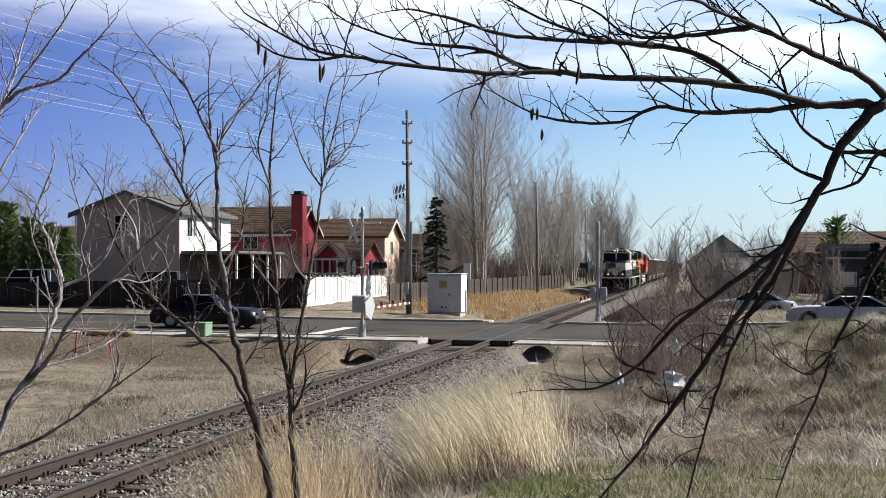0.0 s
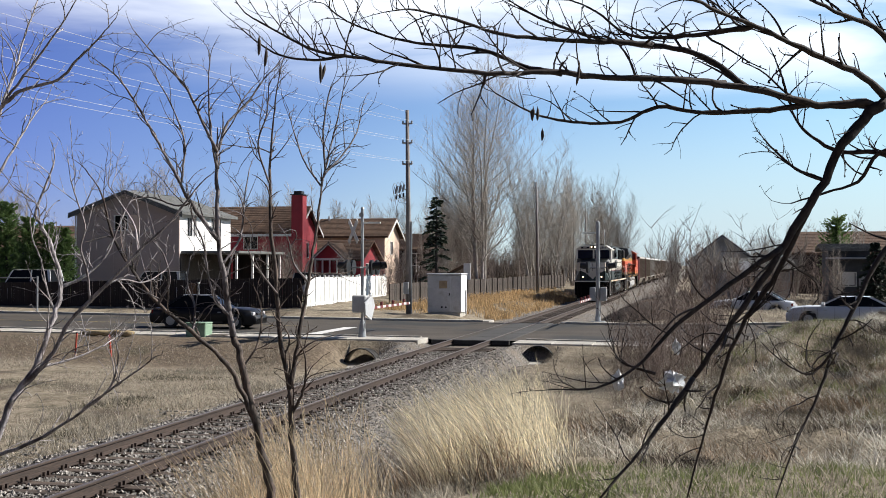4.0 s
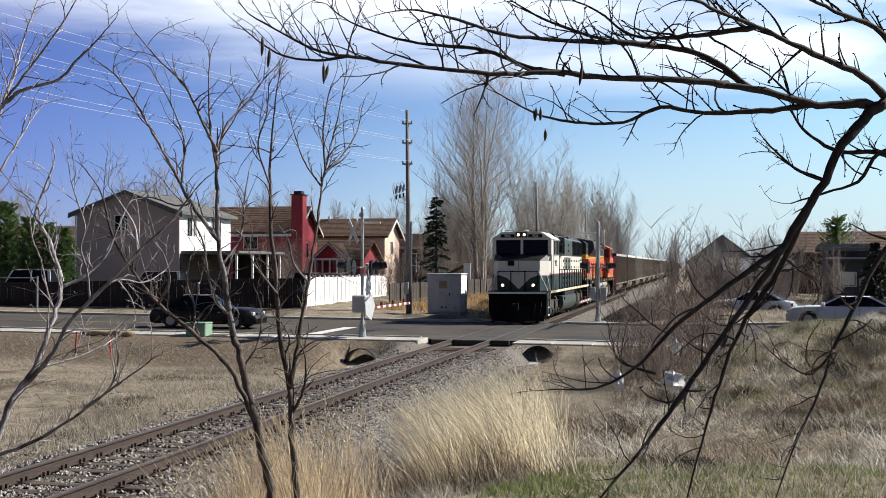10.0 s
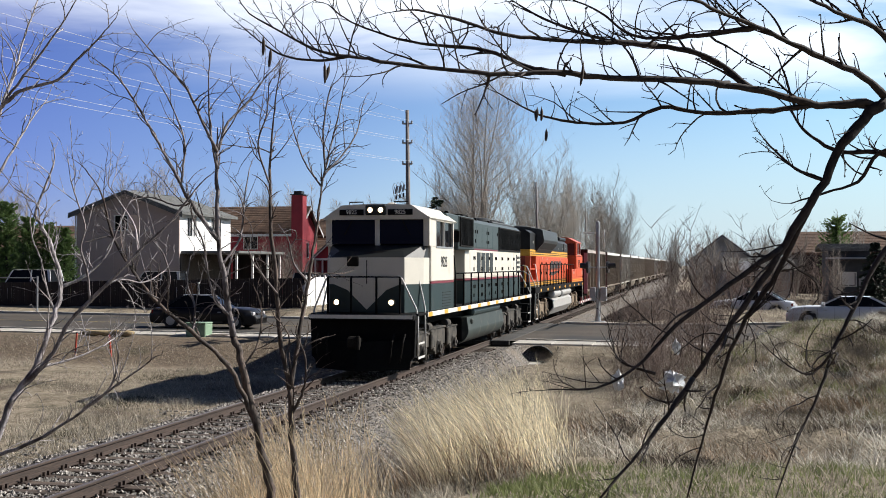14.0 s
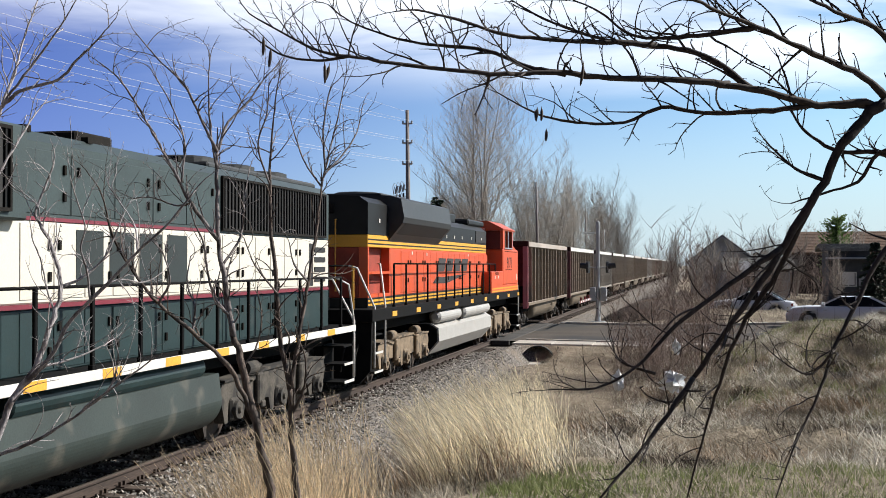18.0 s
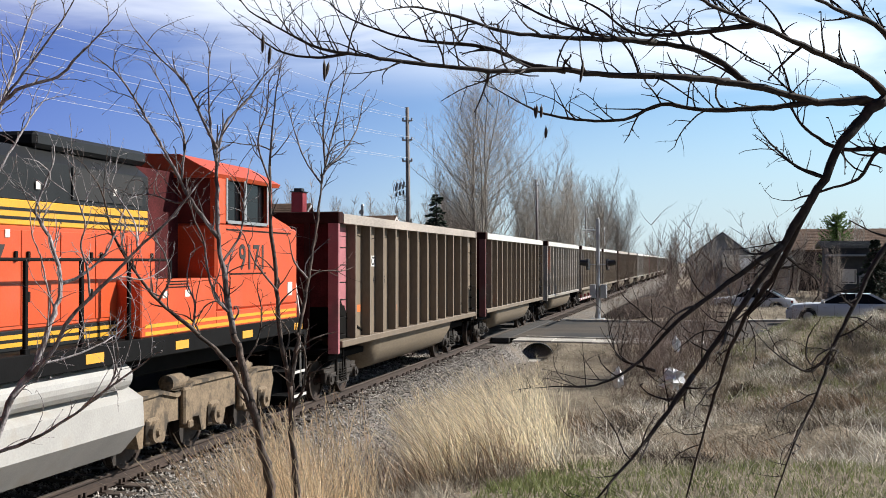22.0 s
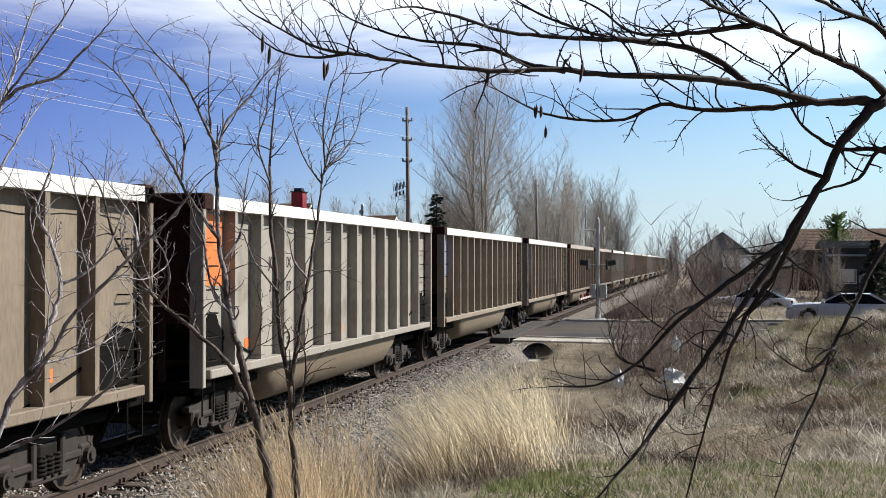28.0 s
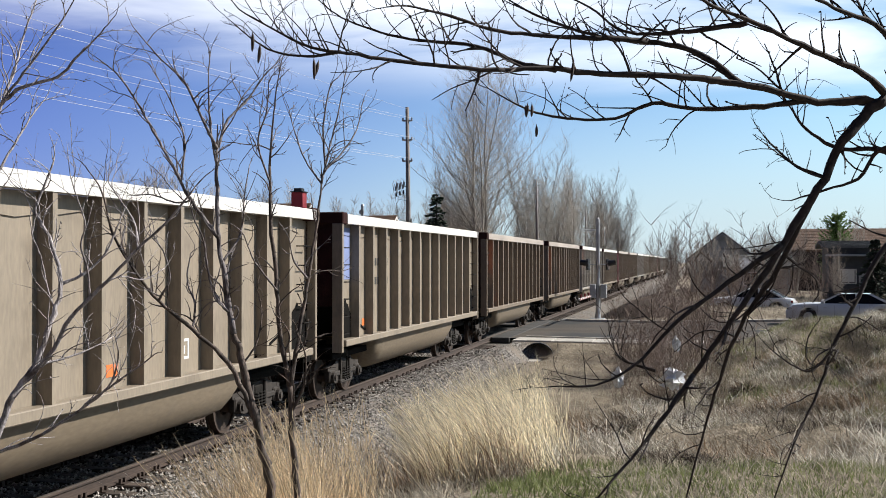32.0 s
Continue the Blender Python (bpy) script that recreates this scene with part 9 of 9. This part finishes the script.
def build_grass():
    rg = np.random.default_rng(2)
    # brushwood on the horizon
    s = np.column_stack([rg.uniform(-190, -7, 9000), rg.uniform(185, 300, 9000)])
    tagged(blades("far_woods", "hazy brown belt of leafless woods", s, M["far_twigs"], 1.5, 6.5, .06, .12, 50, (0, 0)), category="woods")
    s = np.column_stack([rg.uniform(6, 190, 9000), rg.uniform(185, 300, 9000)])
    tagged(blades("far_woods", "hazy brown belt of leafless woods", s, M["far_twigs"], 1.5, 6.0, .06, .12, 51, (0, 0)), category="woods")
    s = clumped(rg, 5000, -28, -12.5, 96, 180, 60, 1.3)
    tagged(blades("brushwood", "leafless brushwood under the poplars", s, M["far_twigs"], .8, 3.2, .028, .25, 52, (0, 0)), category="brush")
    s = clumped(rg, 9000, 7.5, 17, 14, 39, 40, .22)
    blades("weed_tussocks", "dark brown dead weed tussocks", s, M["weed_brown"], .14, .45, .0045, .75, 53, (-.3, 0))
    # tall golden bunch grass beside the ballast, combed towards the track by the wind
    for k, (n, y0, y1, h0, h1, r, cl) in enumerate(((2300, 10.6, 13.5, .25, .95, .14, 30), (2500, 12.5, 18.0, .3, 1.1, .17, 32), (2300, 17, 27.0, .35, 1.05, .22, 32))):
        yy, u = rg.uniform(y0, y1, cl), rg.uniform(0, 1, cl)
        c = np.column_stack([(8.66 - .228 * yy) * (1 - u) + (8.74 - .126 * yy) * u, yy])
        c[:, 0] = np.maximum(c[:, 0], 3.5 + .5 * u)
        pick = rg.integers(0, cl, n)
        s = c[pick] + rg.normal(0, r * .72, (n, 2))
        lean = np.column_stack([rg.normal(-.6, .34, cl), rg.normal(-.10, .28, cl)])[pick]
        few = rg.choice(n, n // 6, replace=False)
        # bunches differ in height and fullness, with gaps between them
        tuft = np.random.default_rng(300 + k)
        grow, full = tuft.uniform(.55, 1.18, cl)[pick], tuft.uniform(.25, 1.0, cl)[pick]
        stay = tuft.uniform(0, 1, n) < full
        blades("golden_grass", "tall golden dry bunch grass leaning in the wind", s[stay], M["grass_gold"], (h0 * grow)[stay], (h1 * grow)[stay], .0036, .2, 30 + k, lean[stay], .25)
        blades("golden_grass", "matted brown litter between the golden bunches", s[~stay] + tuft.normal(0, .3, (int((~stay).sum()), 2)), M["weed_brown"], .08, .32, .0042, .7, 90 + k, (-.4, 0))
        seed_stalks("seed_stalks", "thin stalks of dry grass with feathery seed heads", s[few], M["grass_gold"], h1 * .75, h1 * 1.15, 70 + k, lean[few])
    s = clumped(rg, 1800, 5.0, 7.2, 10.8, 19, 40, .2)
    blades("golden_grass", "brown broken stalks among the golden grass", s, M["weed_rust"], .2, .7, .004, .35, 41, (-.5, -.1))
    c = np.column_stack([rg.uniform(4.75, 5.75, 30), rg.uniform(8.5, 10.4, 30)])
    pick = rg.integers(0, 30, 1700)
    s = c[pick] + rg.normal(0, .1, (1700, 2))
    lean = np.column_stack([rg.normal(-.06, .22, 30), rg.normal(0, .2, 30)])[pick]
    blades("golden_grass", "tall golden dry bunch grass round the saplings", s, M["grass_straw"], .3, 1.15, .003, .24, 39, lean, .3)
    seed_stalks("seed_stalks", "branching dry stalks round the saplings", s[:520], M["grass_straw"], .7, 1.35, 79, lean[:520])
    s = clumped(rg, 2600, 3.3, 5.2, 12, 26, 70, .12)
    blades("golden_grass", "thin straw tufts on the ballast edge", s, M["grass_dead"], .15, .6, .003, .3, 40, (-.3, 0))
    # heaps of dead weeds on the mound, coloured dark for dug soil and its shadows
    for k, (x, y, r, h) in enumerate(HEAPS):
        s = np.array([(x, y)]) + rg.normal(0, .8, (1000, 2)) * np.array([[r, r * 1.2]])
        blades("weed_heap", "dark heap of weeds coloured for dug soil and shadows", s, M["weed_dark"], .05, h * .9, .006, 1.0, 60 + k, (-.2, 0))
    # matted dead grass on the mound
    s = np.column_stack([rg.uniform(3.6, 19, 90000), 7.5 + 34 * rg.uniform(0, 1, 90000) ** 1.25])
    keep = np.array([noise.noise((x * .6, y * .6, 7.0)) > -.28 and x > (4.6 if y < 20 else 3.4) + .9 * noise.noise((x, y, 0)) for x, y in s])
    blades("dead_grass", "matted short dead grass", s[keep], M["grass_dead"], .05, .22, .0036, .85, 5, (-.2, 0))
    s = clumped(rg, 16000, 6, 18, 13, 40, 90, .35)
    blades("dead_grass", "matted brown dead weeds", s, M["weed_brown"], .08, .28, .0042, .8, 6, (-.2, 0))
    s = clumped(rg, 14000, 7, 17, 12.5, 38, 110, .2)
    blades("dead_grass", "pale straw tussocks on the mound", s, M["grass_dead"], .12, .36, .0042, .7, 16, (-.3, 0))
    s = np.column_stack([rg.uniform(7.2, 15, 22000), 7.2 + 4.6 * rg.uniform(0, 1, 22000) ** 1.6])
    blades("green_grass", "low fresh green grass on the mound", s, M["grass_green"], .04, .13, .005, .45, 7, (0, 0))
    s = clumped(rg, 26000, 8.5, 18, 17, 41, 70, .7)
    blades("green_grass", "low olive-green weeds on the slope", s, M["grass_olive"], .05, .2, .006, .5, 8, (0, 0))
    s = clumped(rg, 24000, 6.8, 18, 10.5, 38, 150, .3)
    blades("dead_grass", "bleached grey-white straw lying flat on the mound", s, M["grass_bleached"], .10, .34, .0048, .9, 17, (-.4, -.1))
    s = clumped(rg, 9000, 7.5, 17, 12.5, 36, 42, .3)
    blades("weed_tussocks", "brown matted tussocks bent over by the wind", s, M["weed_rust"], .1, .42, .005, .5, 18, (-.9, -.2))
    s = clumped(rg, 9000, 9.0, 17, 24, 40.5, 26, .55)
    blades("green_grass", "fresh green weeds among the dead grass", s, M["grass_green"], .06, .24, .006, .45, 20, (0, 0))
    # the flat field beyond the track
    s = np.column_stack([-2.9 - 30 * rg.uniform(0, 1, 70000) ** 1.3, rg.uniform(10, 40.5, 70000)])
    keep = np.array([noise.noise((x * .35, y * .35, 2.0)) > -.15 for x, y in s])
    blades("dead_grass", "short sparse straw grass on the field", s[keep], M["grass_dead"], .04, .17, .006, .8, 9, (-.2, 0))
    s = clumped(rg, 14000, -30, -3.4, 11, 40, 160, .4)
    blades("dead_grass", "grey-brown withered weeds on the field", s, M["weed_brown"], .03, .15, .006, .8, 19, (-.2, 0))
    s = clumped(rg, 5000, -7, -3.1, 12, 33, 24, .3)
    blades("dead_grass", "tufts of pale straw beside the ballast", s, M["grass_dead"], .12, .34, .005, .4, 10, (-.2, 0))
    for k, (x, y, rx, ry) in enumerate(((-4.3, 21.4, .3, .8), (-5.9, 26.8, .5, .7), (-9.5, 24.0, .8, .6), (-4.0, 17.5, .25, .6), (-12.5, 30.0, 1.0, .8), (-7.6, 33.0, .8, .5))):
        s = np.array([(x, y)]) + rg.normal(0, 1, (1100, 2)) * np.array([[rx, ry]])
        blades("weed_heap", "dark mossy weed patch on the field", s, M["moss"], .03, .13, .006, .9, 90 + k, (-.2, 0))
    # rusty grass bank behind the equipment bungalow
    s = np.vstack([clumped(rg, 13000, -11.5, -2.5, 66.5, 110, 150, .35), np.column_stack([rg.uniform(-11.5, -2.5, 5000), rg.uniform(66.5, 126, 5000)])])
    keep = np.array([not (-7.3 < x < -4.5 and y < 67.5) and x > -10.6 + .033 * (y - 70) and x < -2.4 - .6 * noise.noise((y * .4, 1, 0)) for x, y in s])
    blades("rusty_grass", "rust-gold dry grass on the bank", s[keep], M["grass_rust"], .2, .65, .012, .3, 11, (-.3, 0))
    s = np.column_stack([rg.uniform(3.2, 26, 16000), rg.uniform(60, 84, 16000)])
    blades("dead_grass", "dead grass beyond the road", s, M["grass_dead"], .1, .3, .012, .4, 12, (-.2, 0))


build_grass()


def build_ballast():
    rg = random.Random(17)
    mb = MB()
    oct_f = [(0, 2, 4), (2, 1, 4), (1, 3, 4), (3, 0, 4), (2, 0, 5), (1, 2, 5), (3, 1, 5), (0, 3, 5)]
    n = 0
    while n < 42000:
        y = 6.5 + 33 * rg.random() ** 1.8
        x = rg.gauss(0, 1.55)
        if rg.random() < .3 and y < 26:
            x = rg.uniform(1.8, 5.0) if rg.random() < .62 else rg.uniform(-4.4, -1.8)
        if (x < -3.4 and y > 26) or (x > 3.4 and y > 26) or abs(abs(x) - .755) < .09:
            continue
        a = abs(x)
        if a < 1.32 and ((y + 2.0) % .53 < .12 or (y + 2.0) % .53 > .41) and rg.random() < .9:
            continue
        z = ground_z(x, y) + (.045 if a < 1.6 else .0)
        s = rg.uniform(.016, .036)
        p = [Vector((rg.gauss(0, .1), rg.gauss(0, .1), rg.gauss(0, .1))) for _ in range(6)]
        q = [(1, 0, 0), (-1, 0, 0), (0, 1, 0), (0, -1, 0), (0, 0, .8), (0, 0, -.8)]
        t = rg.uniform(0, 6.28)
        c, d = math.cos(t), math.sin(t)
        vs = []
        for k in range(6):
            u, v, w = q[k][0] + p[k].x * 3, q[k][1] + p[k].y * 3, q[k][2] + p[k].z * 3
            vs.append((x + s * (u * c - v * d), y + s * (u * d + v * c), z + s * w + .01))
        mb.add(vs, oct_f)
        n += 1
    solo("ballast_stones", mb, M["ballast"], "loose grey and tan crushed ballast stones", "ballast", kind="stuff")


build_ballast()


# ---- what moves ----
def train_at(t):
    u = t - 20
    return -8.537 - 6.4974 * u + 0.0037 * u * u


def motions():
    for t, off in CARS:
        walk(t, [(s, pose(0, train_at(s) + off, 0)) for s in (0, 4, 8, 12, 16, 20, 24, 28, 32)])
    # wind in the overhanging limbs, along the picture's width, in centimetres
    gusts = [(0, -1.8), (1, -1.3), (2, -2.0), (3, -2.0), (4, -1.6), (5, -1.8), (6, -1.5), (7, -1.5), (8, -.8), (9, -.3), (10, -.3), (11, 0), (14, .2), (18, .2), (22, 0), (25, 0), (28, -.1),
             (29, -.3), (30, -.8), (31, -.9), (31.5, -1.8), (32, -4.3)]
    for limb_part in SWAY:
        walk(limb_part, [(s, pose(.00975 * d, .0022 * d, -.0012 * d)) for s, d in gusts])
    steps = [k / 10 for k in range(321)]
    for w, at, r in WHEELS:
        walk(w, [(s, pose(*at, math.degrees((train_at(0) - train_at(s)) / r))) for s in steps])


motions()
